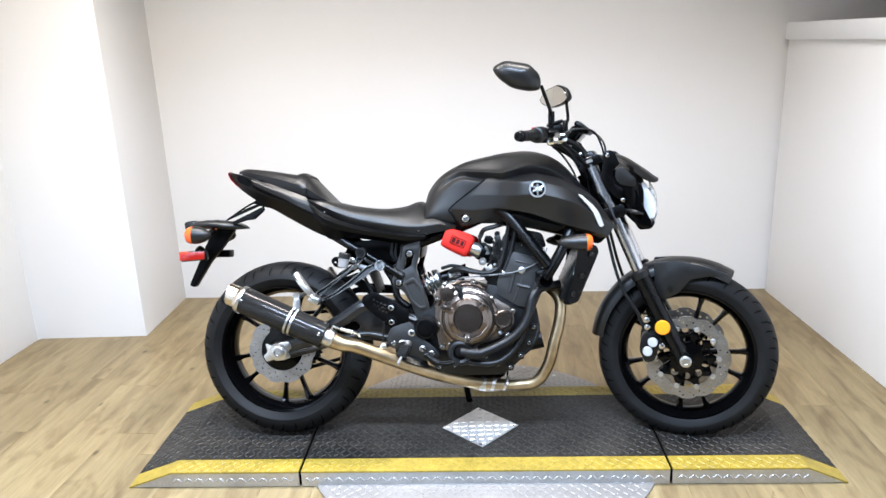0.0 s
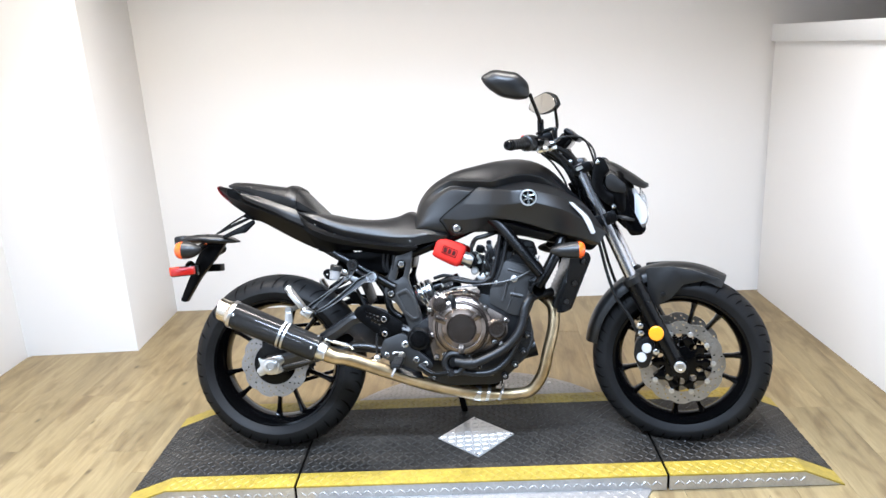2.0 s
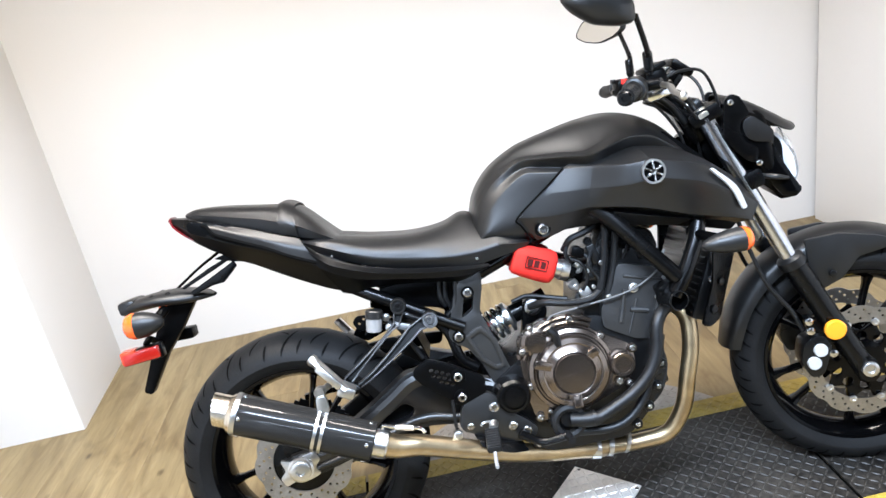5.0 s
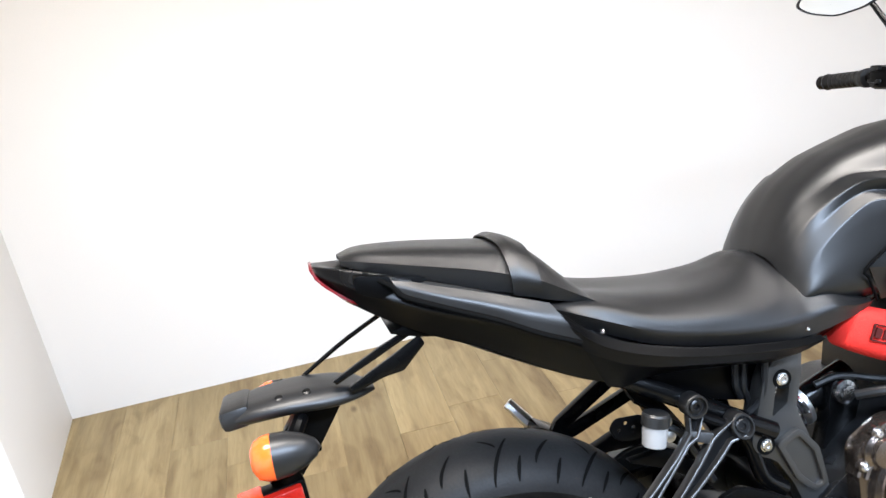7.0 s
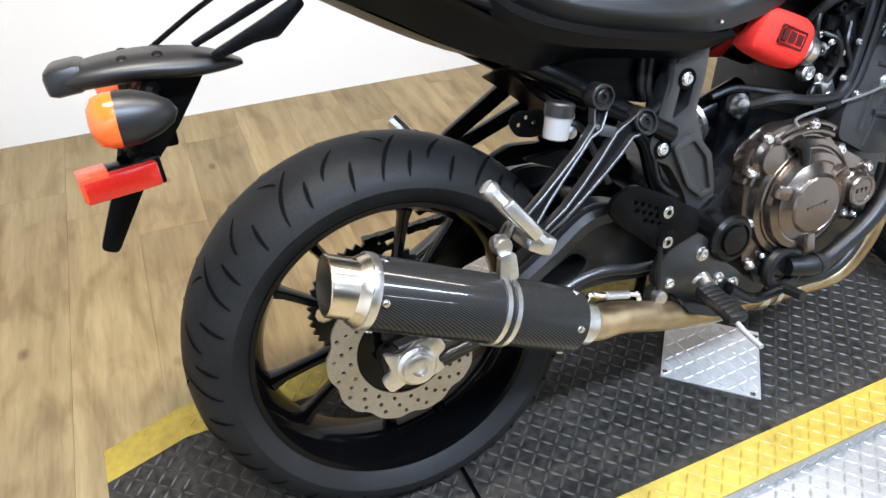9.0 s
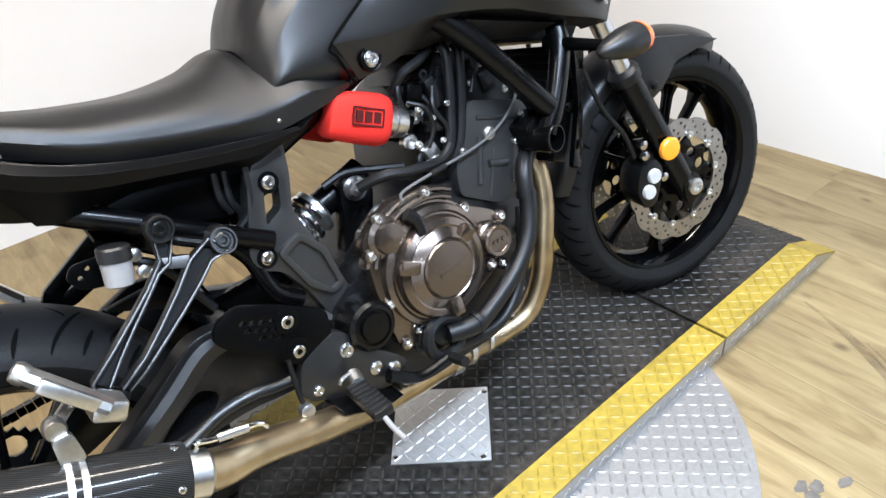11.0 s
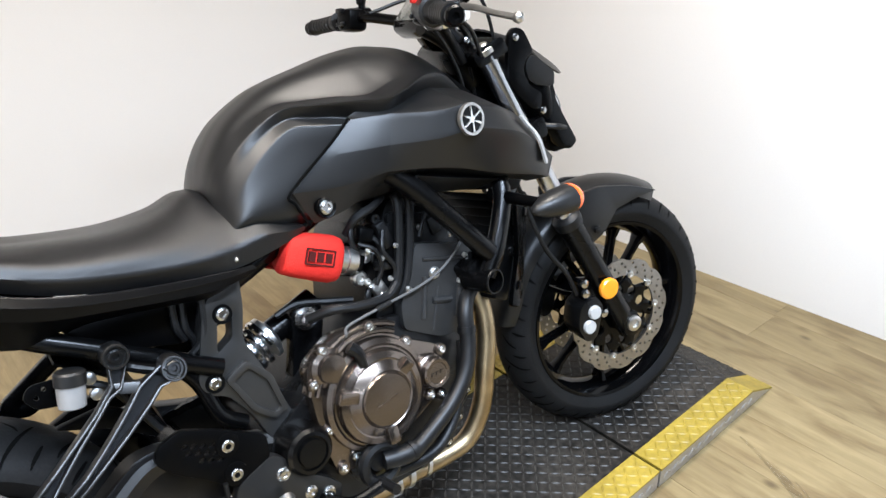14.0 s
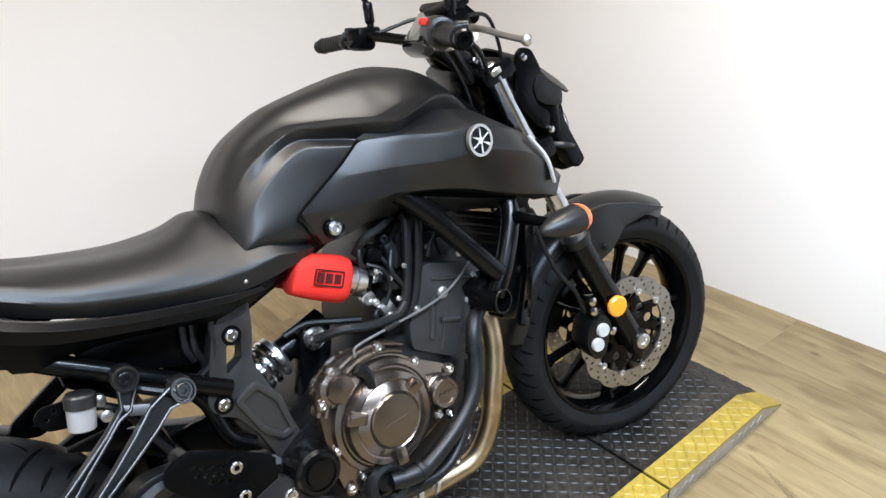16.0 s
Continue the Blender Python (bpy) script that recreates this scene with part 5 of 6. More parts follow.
# tank, side shrouds and seat
def half(x, *yz):
    """A row of a panel at one station along the bike."""
    return [(x, y, z) for y, z in yz]


tank_rows = [
    half(-0.178, (0, 0.835), (0.03, 0.833), (0.055, 0.825), (0.072, 0.813), (0.085, 0.802), (0.1, 0.787), (0.115, 0.768), (0.07, 0.75)),
    half(-0.158, (0, 0.887), (0.045, 0.882), (0.07, 0.868), (0.086, 0.853), (0.098, 0.838), (0.115, 0.81), (0.127, 0.778), (0.08, 0.75)),
    half(-0.115, (0, 0.937), (0.05, 0.931), (0.078, 0.914), (0.099, 0.9), (0.106, 0.883), (0.121, 0.86), (0.134, 0.785), (0.1, 0.74)),
    half(-0.05, (0, 0.974), (0.052, 0.967), (0.082, 0.944), (0.12, 0.937), (0.115, 0.919), (0.133, 0.905), (0.142, 0.785), (0.11, 0.75)),
    half(0.0, (0, 0.989), (0.058, 0.981), (0.096, 0.944), (0.15, 0.935), (0.132, 0.915), (0.15, 0.901), (0.15, 0.79), (0.13, 0.76)),
    half(0.05, (0, 1.0), (0.07, 0.989), (0.117, 0.94), (0.184, 0.929), (0.156, 0.904), (0.166, 0.892), (0.16, 0.8), (0.13, 0.76)),
    half(0.095, (0, 1.009), (0.08, 0.996), (0.147, 0.934), (0.213, 0.924), (0.178, 0.891), (0.176, 0.876), (0.165, 0.8), (0.13, 0.76)),
    half(0.13, (0, 1.014), (0.09, 0.999), (0.163, 0.945), (0.213, 0.931), (0.184, 0.895), (0.188, 0.875), (0.188, 0.8), (0.13, 0.76)),
    half(0.19, (0, 1.017), (0.085, 1.001), (0.16, 0.962), (0.192, 0.946), (0.165, 0.908), (0.175, 0.885), (0.18, 0.8), (0.12, 0.75)),
    half(0.255, (0, 1.003), (0.062, 0.992), (0.135, 0.958), (0.16, 0.94), (0.138, 0.905), (0.155, 0.88), (0.16, 0.8), (0.11, 0.75)),
    half(0.315, (0, 0.967), (0.055, 0.956), (0.1, 0.925), (0.122, 0.908), (0.11, 0.88), (0.13, 0.86), (0.135, 0.79), (0.09, 0.75)),
    half(0.375, (0, 0.9), (0.045, 0.893), (0.08, 0.875), (0.092, 0.862), (0.09, 0.845), (0.105, 0.83), (0.115, 0.79), (0.08, 0.75)),
]
tank = P("tank", softened(sheet(tank_rows, 6, 5, mirror=True, crisp=(2, 3, 4, 5))), PAINT, "matte dark grey fuel tank with sculpted side panels", None, 40)
for s in (-1, 1):
    def side_net(rows):
        return [[(x, s * y, z) for x, y, z in r] for r in rows]
    net = [
        [(0.041, 0.166, 0.906), (0.043, 0.173, 0.902), (-0.018, 0.164, 0.855), (-0.076, 0.15, 0.809), (-0.041, 0.13, 0.748)],
        [(0.062, 0.17, 0.914), (0.07, 0.186, 0.9), (0.035, 0.186, 0.852), (0.0, 0.175, 0.802), (0.005, 0.148, 0.757)],
        [(0.09, 0.172, 0.918), (0.10, 0.204, 0.898), (0.085, 0.206, 0.85), (0.075, 0.198, 0.808), (0.085, 0.165, 0.785)],
        [(0.15, 0.18, 0.92), (0.16, 0.25, 0.889), (0.155, 0.252, 0.845), (0.145, 0.216, 0.797), (0.14, 0.17, 0.79)],
        [(0.21, 0.17, 0.924), (0.215, 0.258, 0.89), (0.215, 0.268, 0.85), (0.205, 0.226, 0.783), (0.19, 0.17, 0.774)],
        [(0.30, 0.15, 0.905), (0.312, 0.24, 0.864), (0.325, 0.256, 0.82), (0.30, 0.222, 0.75), (0.29, 0.17, 0.742)],
        [(0.37, 0.115, 0.872), (0.385, 0.195, 0.838), (0.412, 0.218, 0.775), (0.40, 0.205, 0.722), (0.39, 0.16, 0.715)],
        [(0.40, 0.1, 0.855), (0.425, 0.165, 0.815), (0.47, 0.186, 0.742), (0.447, 0.188, 0.706), (0.43, 0.14, 0.70)],
    ]
    shroud = P("tank_shroud", softened(sheet(side_net(net), 5, 5, 0.006, crisp=(1, 2, 3), ridges=(2, 4)), 9, 0.003), PAINT, "matte dark grey side shroud", tank, 40)
    P("panel_gap", tube([(0.04, s * 0.17, 0.905), (0.0, s * 0.17, 0.8735), (-0.08, s * 0.151, 0.811), (-0.074, s * 0.146, 0.79), (-0.05, s * 0.132, 0.747)], 0.0022, 8, 5), GAP, "", shroud)
    vent = [
        [(0.346, 0.243, 0.845), (0.354, 0.237, 0.845), (0.361, 0.229, 0.842)],
        [(0.388, 0.236, 0.796), (0.399, 0.23, 0.796), (0.409, 0.22, 0.795)],
        [(0.416, 0.221, 0.741), (0.424, 0.216, 0.739), (0.432, 0.209, 0.743)],
    ]
    P("shroud_inlay", sheet(side_net(vent), 5, 3, 0.004), surface("silver_inlay_paint", (0.42, 0.42, 0.42), 0.35, 0.2, spread=0.05) if s < 0 else PAINT, "satin silver inlay", shroud)
    lower = [
        [(0.12, 0.16, 0.795), (0.135, 0.198, 0.786), (0.15, 0.165, 0.75)],
        [(0.2, 0.17, 0.778), (0.2, 0.205, 0.766), (0.19, 0.17, 0.742)],
        [(0.29, 0.17, 0.748), (0.305, 0.205, 0.738), (0.28, 0.17, 0.725)],
    ]
    P("lower_intake", sheet(side_net(lower), 5, 3, 0.006, crisp=(1,)), SIGNAL, "black intake scoop", shroud)
    bolt(-0.027, s * 0.154, 0.774, 0.0125, shroud, out=s, h=0.008)
    P("bolt_well", lathe([(0.019, -0.006), (0.018, 0.002), (0.015, 0.0)], (-0.027, s * 0.155, 0.774), (0, s, 0), 24), PLASTIC, "", shroud)
    # round emblem: rim and three crossed forks
    em = Vector((0.213, s * 0.267, 0.864))
    nrm = Vector((0.05, s * 1.0, 0.0)).normalized()
    emblem = P("emblem", lathe([(0.0225, 0.0), (0.0225, 0.003), (0.027, 0.003), (0.0275, -0.004)], em, nrm, 36), STEEL, "round chrome emblem ring with a six-armed mark", shroud)
    P("emblem_ground", lathe([(0.0, 0.0008), (0.0228, 0.0008), (0.0228, -0.004)], em, nrm, 32), BLACK, "", emblem)
    for k in range(6):
        P("emblem_arm", box(0.021, 0.003, 0.0045, Matrix.Translation(em + nrm * 0.0015) @ pose(0, 0, 0, 0, 60 * k + 30, 0) @ pose(0.0115, 0, 0), 0.0008), CHROME, "", emblem)
    P("emblem_hub", lathe([(0.006, 0), (0.006, 0.003), (0, 0.0034)], em, nrm, 14), CHROME, "", emblem)
P("tank_front_cover", slab(rounded([(0.30, 0.95), (0.36, 0.9), (0.40, 0.86), (0.42, 0.78), (0.34, 0.76)], 0.015), -0.095, 0.095, bevel=0.01), PLASTIC, "", tank)

seat_rows = [
    half(-0.585, (0, 0.838), (0.06, 0.842), (0.105, 0.852), (0.128, 0.85), (0.12, 0.835)),
    half(-0.52, (0, 0.842), (0.07, 0.848), (0.125, 0.842), (0.142, 0.822), (0.13, 0.80)),
    half(-0.43, (0, 0.826), (0.085, 0.828), (0.14, 0.808), (0.153, 0.785), (0.142, 0.763)),
    half(-0.33, (0, 0.816), (0.09, 0.814), (0.142, 0.79), (0.155, 0.762), (0.142, 0.74)),
    half(-0.25, (0, 0.826), (0.075, 0.818), (0.128, 0.785), (0.152, 0.752), (0.142, 0.726)),
    half(-0.205, (0, 0.842), (0.05, 0.834), (0.11, 0.792), (0.148, 0.752), (0.142, 0.722)),
    half(-0.175, (0, 0.835), (0.05, 0.822), (0.108, 0.788), (0.145, 0.753), (0.14, 0.722)),
    half(-0.135, (0, 0.80), (0.06, 0.80), (0.118, 0.782), (0.145, 0.758), (0.14, 0.728)),
    half(-0.095, (0, 0.78), (0.06, 0.78), (0.12, 0.766), (0.142, 0.752), (0.137, 0.735)),
    half(-0.062, (0, 0.75), (0.06, 0.752), (0.12, 0.753), (0.136, 0.75), (0.132, 0.744)),
]
seat = P("rider_seat", sheet(seat_rows, 6, 5, mirror=True, crisp=(3,)), SEAT, "black vinyl rider seat", None, 55)
pill_rows = [
    half(-0.862, (0, 0.966), (0.02, 0.966), (0.035, 0.962), (0.035, 0.955)),
    half(-0.83, (0, 0.972), (0.04, 0.97), (0.06, 0.958), (0.058, 0.944)),
    half(-0.76, (0, 0.966), (0.055, 0.962), (0.085, 0.942), (0.082, 0.922)),
    half(-0.68, (0, 0.953), (0.065, 0.948), (0.1, 0.922), (0.098, 0.894)),
    half(-0.63, (0, 0.945), (0.07, 0.938), (0.11, 0.906), (0.107, 0.878)),
    half(-0.59, (0, 0.934), (0.072, 0.926), (0.116, 0.89), (0.112, 0.862)),
    half(-0.55, (0, 0.895), (0.075, 0.888), (0.118, 0.866), (0.114, 0.85)),
    half(-0.51, (0, 0.842), (0.075, 0.846), (0.115, 0.842), (0.11, 0.836)),
]
pill = P("passenger_seat", sheet(pill_rows, 6, 5, mirror=True, crisp=(2,)), SEAT, "black vinyl passenger seat with a strap", None, 55)
strap = [
    half(-0.632, (0, 0.951), (0.071, 0.944), (0.113, 0.91), (0.113, 0.876)),
    half(-0.615, (0, 0.953), (0.072, 0.946), (0.117, 0.908), (0.116, 0.872)),
    half(-0.592, (0, 0.942), (0.074, 0.934), (0.121, 0.896), (0.118, 0.864)),
]
P("strap", sheet(strap, 4, 5, 0.003, True), SEAT, "", pill, 55)
P("seat_base", slab(rounded([(-0.85, 0.945), (-0.62, 0.895), (-0.52, 0.84), (-0.54, 0.80), (-0.74, 0.87), (-0.85, 0.92)], 0.01), -0.085, 0.085, bevel=0.01), PLASTIC, "", pill)

tail_rows = [
    half(-0.902, (0.0, 0.962), (0.022, 0.96), (0.03, 0.95), (0.02, 0.94)),
    half(-0.85, (0.0, 0.94), (0.055, 0.95), (0.068, 0.925), (0.045, 0.893)),
    half(-0.77, (0.0, 0.91), (0.08, 0.925), (0.1, 0.885), (0.065, 0.842)),
    half(-0.68, (0.0, 0.87), (0.096, 0.895), (0.122, 0.85), (0.085, 0.80)),
    half(-0.60, (0.0, 0.83), (0.108, 0.862), (0.138, 0.815), (0.1, 0.755)),
    half(-0.53, (0.0, 0.79), (0.118, 0.822), (0.146, 0.775), (0.11, 0.722)),
    half(-0.46, (0.0, 0.75), (0.125, 0.775), (0.146, 0.742), (0.115, 0.705)),
]
tail = P("tail_cowl", softened(sheet(tail_rows, 6, 5, mirror=True, crisp=(1, 2))), TAIL_PAINT, "matte black tail cowl", None, 40)
under = [
    half(-0.90, (0.02, 0.94), (0.0, 0.938)),
    half(-0.84, (0.044, 0.89), (0.0, 0.885)),
    half(-0.70, (0.08, 0.808), (0.0, 0.80)),
    half(-0.56, (0.105, 0.735), (0.0, 0.73)),
    half(-0.46, (0.115, 0.705), (0.0, 0.70)),
]
P("tail_underside", sheet(under, 5, 4, mirror=True), PLASTIC, "", tail)
trim = [
    [(-0.80, 0.085, 0.934), (-0.795, 0.095, 0.922), (-0.785, 0.1, 0.908)],
    [(-0.75, 0.1, 0.915), (-0.74, 0.114, 0.9), (-0.73, 0.119, 0.884)],
    [(-0.685, 0.117, 0.894), (-0.675, 0.132, 0.875), (-0.665, 0.136, 0.856)],
    [(-0.63, 0.127, 0.875), (-0.62, 0.143, 0.852), (-0.612, 0.148, 0.828)],
    [(-0.588, 0.134, 0.86), (-0.572, 0.15, 0.832), (-0.556, 0.153, 0.803)],
]
for s in (-1, 1):
    P("side_trim", sheet([[(x, s * y, z) for x, y, z in r] for r in trim], 5, 4, 0.004), SATIN, "satin grey trim strip", tail)
for s in (-1, 1):
    P("trim_gap", tube([(-0.835, s * 0.071, 0.943), (-0.80, s * 0.091, 0.921), (-0.785, s * 0.1, 0.904), (-0.73, s * 0.119, 0.879), (-0.665, s * 0.136, 0.851), (-0.612, s * 0.148, 0.823), (-0.556, s * 0.152, 0.798)], 0.0042, 8, 5), GAP, "", tail)
    for x, y, z, w in ((-0.785, 0.088, 0.925, 0.03), (-0.665, 0.108, 0.882, 0.06)):
        P("seat_latch", box(w, 0.008, 0.008, pose(x, s * y, z, 0, 18, s * 10), 0.003), ENGINE, "", tail)
lens_rows = [
    half(-0.907, (0.0, 0.962), (0.018, 0.962), (0.032, 0.956)),
    half(-0.895, (0.0, 0.935), (0.02, 0.936), (0.038, 0.934)),
    half(-0.862, (0.0, 0.896), (0.024, 0.898), (0.05, 0.905)),
    half(-0.835, (0.0, 0.878), (0.02, 0.88), (0.046, 0.888)),
]
P("tail_light", sheet(lens_rows, 4, 4, 0.004, True), TAIL_RED, "dark red tail light lens", tail)
for s in (-1, 1):
    sidep = [[(x, s * y, z) for x, y, z in r] for r in (
        [(-0.579, 0.137, 0.845), (-0.57, 0.152, 0.826), (-0.553, 0.152, 0.785), (-0.515, 0.125, 0.714)],
        [(-0.535, 0.145, 0.808), (-0.53, 0.16, 0.79), (-0.505, 0.155, 0.757), (-0.488, 0.125, 0.707)],
        [(-0.47, 0.148, 0.776), (-0.465, 0.163, 0.762), (-0.45, 0.156, 0.738), (-0.445, 0.125, 0.713)],
        [(-0.387, 0.149, 0.752), (-0.385, 0.165, 0.741), (-0.38, 0.157, 0.725), (-0.375, 0.125, 0.708)],
        [(-0.29, 0.148, 0.734), (-0.29, 0.164, 0.725), (-0.285, 0.155, 0.709), (-0.28, 0.125, 0.694)],
        [(-0.22, 0.146, 0.724), (-0.215, 0.159, 0.716), (-0.22, 0.151, 0.702), (-0.235, 0.125, 0.688)],
        [(-0.166, 0.143, 0.719), (-0.163, 0.149, 0.714), (-0.168, 0.146, 0.709), (-0.175, 0.13, 0.705)],
    )]
    cov = P("side_cover", softened(sheet(sidep, 6, 4, 0.004, crisp=(1, 2)), 12, 0.003), COVER, "matte black side cover under the seat", None, 40)
    for x, z in ((-0.52, 0.805), (-0.19, 0.735)):
        bolt(x, s * 0.146, z, 0.0032, cov, out=s, h=0.003)

# plate hanger with its lamps
hug_rows = [
    half(-1.072, (0, 0.77), (0.025, 0.768), (0.036, 0.76), (0.025, 0.75), (0, 0.748)),
    half(-1.03, (0, 0.783), (0.038, 0.78), (0.054, 0.768), (0.04, 0.754), (0, 0.752)),
    half(-0.97, (0, 0.788), (0.042, 0.785), (0.062, 0.77), (0.046, 0.756), (0, 0.756)),
    half(-0.91, (0, 0.783), (0.04, 0.78), (0.058, 0.764), (0.044, 0.752), (0, 0.752)),
    half(-0.87, (0, 0.772), (0.034, 0.77), (0.042, 0.76), (0.03, 0.752), (0, 0.752)),
    half(-0.845, (0, 0.76), (0.015, 0.759), (0.018, 0.756), (0.012, 0.753), (0, 0.753)),
]
hug = P("plate_hanger", sheet(hug_rows, 5, 4, mirror=True), SIGNAL, "black plastic licence plate hanger on twin stays", None, 40)
P("plate_lamp", box(0.046, 0.092, 0.034, pose(-1.05, 0, 0.767, 0, -6, 0), 0.01), SIGNAL, "grey-black plate lamp housing", hug)
P("stem", slab(rounded([(-0.885, 0.764), (-0.955, 0.762), (-0.99, 0.72), (-1.005, 0.69), (-1.07, 0.545), (-1.05, 0.536), (-0.99, 0.63), (-0.938, 0.69), (-0.905, 0.735)], 0.008), -0.013, 0.013, bevel=0.005), PLASTIC, "", hug)
P("stay", tube([(-0.945, 0.04, 0.785), (-0.88, 0.03, 0.825), (-0.812, 0.02, 0.86)], [0.0034, 0.0036, 0.0038], 8), FRAME, "", hug)
P("stay", slab(rounded([(-0.905, 0.792), (-0.83, 0.827), (-0.776, 0.847), (-0.772, 0.84), (-0.83, 0.815), (-0.90, 0.786)], 0.002), -0.052, -0.044, bevel=0.0015), FRAME, "", hug)
P("stay", slab(rounded([(-0.885, 0.778), (-0.82, 0.808), (-0.768, 0.833), (-0.762, 0.82), (-0.80, 0.786), (-0.83, 0.783), (-0.88, 0.768)], 0.004), -0.056, -0.048, bevel=0.002), FRAME, "", hug)
P("stay_bracket", slab(rounded([(-0.812, 0.846), (-0.79, 0.852), (-0.70, 0.832), (-0.69, 0.816), (-0.77, 0.832)], 0.004), -0.058, 0.05, bevel=0.003), PLASTIC, "", hug)
for s in (-1, 1):
    P("arm", tube([(-0.96, s * 0.04, 0.748), (-0.975, s * 0.07, 0.73), (-0.98, s * 0.1, 0.728)], 0.012, 10), PLASTIC, "", hug)
    for k, x in enumerate((-0.985, -0.945)):
        P("screw", lathe([(0.007, 0), (0.006, 0.003), (0.002, 0.004)], (x, s * 0.042, 0.782), (0, s * 0.5, 0.9), 12), ENGINE, "", hug)


def indicator(x, y, z, lens_way, front_part, deep=1.0, tall=1.02, long=1.0):
    """A teardrop turn signal with an amber lens."""
    body = [(0.001, -0.052), (0.012, -0.046), (0.022, -0.03), (0.0295, -0.008), (0.031, 0.012)]
    lens = [(0.031, 0.012), (0.0305, 0.022), (0.026, 0.034), (0.016, 0.041), (0.0, 0.043)]
    lens = [(r, 0.012 + (h - 0.012) * deep) for r, h in lens]
    ob = P("turn_signal", moved(lathe(body, (0, 0, 0), (lens_way, 0, 0), 28), Matrix.Translation((x, y, z)) @ Matrix.Diagonal((long, 1, tall, 1))), SIGNAL, "black teardrop turn signal with an amber lens", None, 50, front_part)
    P("lens", moved(lathe(lens, (0, 0, 0), (lens_way, 0, 0), 28), Matrix.Translation((x, y, z)) @ Matrix.Diagonal((long, 1, tall, 1))), AMBER, "amber lens", ob, 50, front_part)
    return ob


for s in (-1, 1):
    indicator(-0.99, s * 0.122, 0.731, -1, False)
    f = indicator(0.345, s * 0.314, 0.69, 1, False, 0.5, 0.86, 1.4)
    P("stalk", tube([(0.325, s * 0.295, 0.69), (0.315, s * 0.23, 0.698), (0.31, s * 0.17, 0.705)], [0.009, 0.011, 0.014], 12), PLASTIC, "", f)
refl = P("rear_reflector", box(0.085, 0.045, 0.029, pose(-1.018, -0.092, 0.656, 0, -4, 8), 0.003), RED_LENS, "red corner reflector below the turn signal", hug)
P("reflector_face", box(0.034, 0.0455, 0.0295, pose(-1.0455, -0.0955, 0.658, 0, -4, 8), 0.002), surface("orange_red_reflector", (0.42, 0.036, 0.005), 0.25, spread=0.25, grain=600, coat=0.1), "orange-red prismatic face", refl)
P("reflector_frame", box(0.092, 0.03, 0.035, pose(-1.016, -0.085, 0.656, 0, -4, 8), 0.003), PLASTIC, "", hug)
P("reflector_arm", tube([(-1.0, -0.02, 0.66), (-1.005, -0.06, 0.685), (-1.01, -0.08, 0.675)], 0.008, 8), PLASTIC, "", hug)
P("left_bracket", box(0.055, 0.05, 0.028, pose(-0.97, 0.085, 0.66), 0.004), PLASTIC, "", hug)

# fork, mudguard and front brake
for s in (-1, 1):
    y = s * 0.105
    low0, low1, top1 = Vector((0.731, y, 0.29)), Vector((0.588, y, 0.585)), Vector((0.427, y, 0.965))
    leg = P("fork_leg", tube([low0 + Vector((0.012, 0, -0.03)), low0, low0.lerp(low1, 0.35), low1], [0.024, 0.0265, 0.0275, 0.0285], 20, 4), FRAME, "matte black fork slider", None, 40, True)
    P("fork_tube", tube([low1, top1], 0.0205, 24), FORK, "chromed fork stanchion", leg, 40, True)
    P("dust_seal", lathe([(0.0315, -0.012), (0.033, -0.004), (0.033, 0.01), (0.027, 0.016), (0.021, 0.018)], low1, (low1 - low0).normalized(), 24), HOSE, "", leg, 30, True)
    P("axle_clamp", slab(rounded([(0.705, 0.32), (0.745, 0.325), (0.768, 0.285), (0.75, 0.255), (0.715, 0.262)], 0.014), y - 0.024, y + 0.024, bevel=0.006), FRAME, "", leg, 35, True)
    P("axle_end", lathe([(0.019, 0), (0.019, 0.008), (0.015, 0.01), (0.0105, 0.01), (0.009, 0.004), (0, 0.004)], (0.737, y + s * 0.024, 0.292), (0, s, 0), 20), STEEL, "", leg, 30, True)
    calp = P("brake_caliper", slab(rounded([(0.595, 0.375), (0.635, 0.395), (0.66, 0.36), (0.635, 0.285), (0.605, 0.28), (0.585, 0.325)], 0.014), s * 0.06, s * 0.122, bevel=0.008), ENGINE, "black four-piston brake caliper", leg, 35, True)
    for x, z, r in ((0.63, 0.353, 0.0165), (0.613, 0.321, 0.0165)):
        P("piston_cap", lathe([(r, 0), (r, 0.006), (r * 0.9, 0.009), (0, 0.0095)], (x, s * 0.122, z), (0, s, 0), 22), CAP, "pale piston cap", calp, 30, True)
    for x, z in ((0.66, 0.34), (0.612, 0.405), (0.61, 0.43)):
        P("bolt", lathe([(0.01, 0), (0.01, 0.006), (0.005, 0.008)], (x, s * 0.118, z), (0, s, 0), 12), BOLT, "", calp, 30, True)
    P("caliper_bracket", slab(rounded([(0.60, 0.44), (0.645, 0.43), (0.68, 0.36), (0.66, 0.31), (0.625, 0.34)], 0.012), s * 0.09, s * 0.105, bevel=0.003), FRAME, "", leg, 35, True)
    P("side_reflector", lathe([(0.025, 0.0), (0.025, 0.008), (0.022, 0.011), (0, 0.012)], (0.662, s * 0.137, 0.409), (0, s, 0), 28), YELLOW_LENS, "round amber reflector", leg, 30, True)
    P("brake_hose", tube([(0.60, s * 0.1, 0.40), (0.575, s * 0.105, 0.46), (0.53, s * 0.1, 0.53), (0.50, s * 0.09, 0.62), (0.47, s * 0.075, 0.74), (0.42, s * 0.07, 0.85)], 0.0055, 8, 5), HOSE, "", leg, 35, True)
mud_rows = []
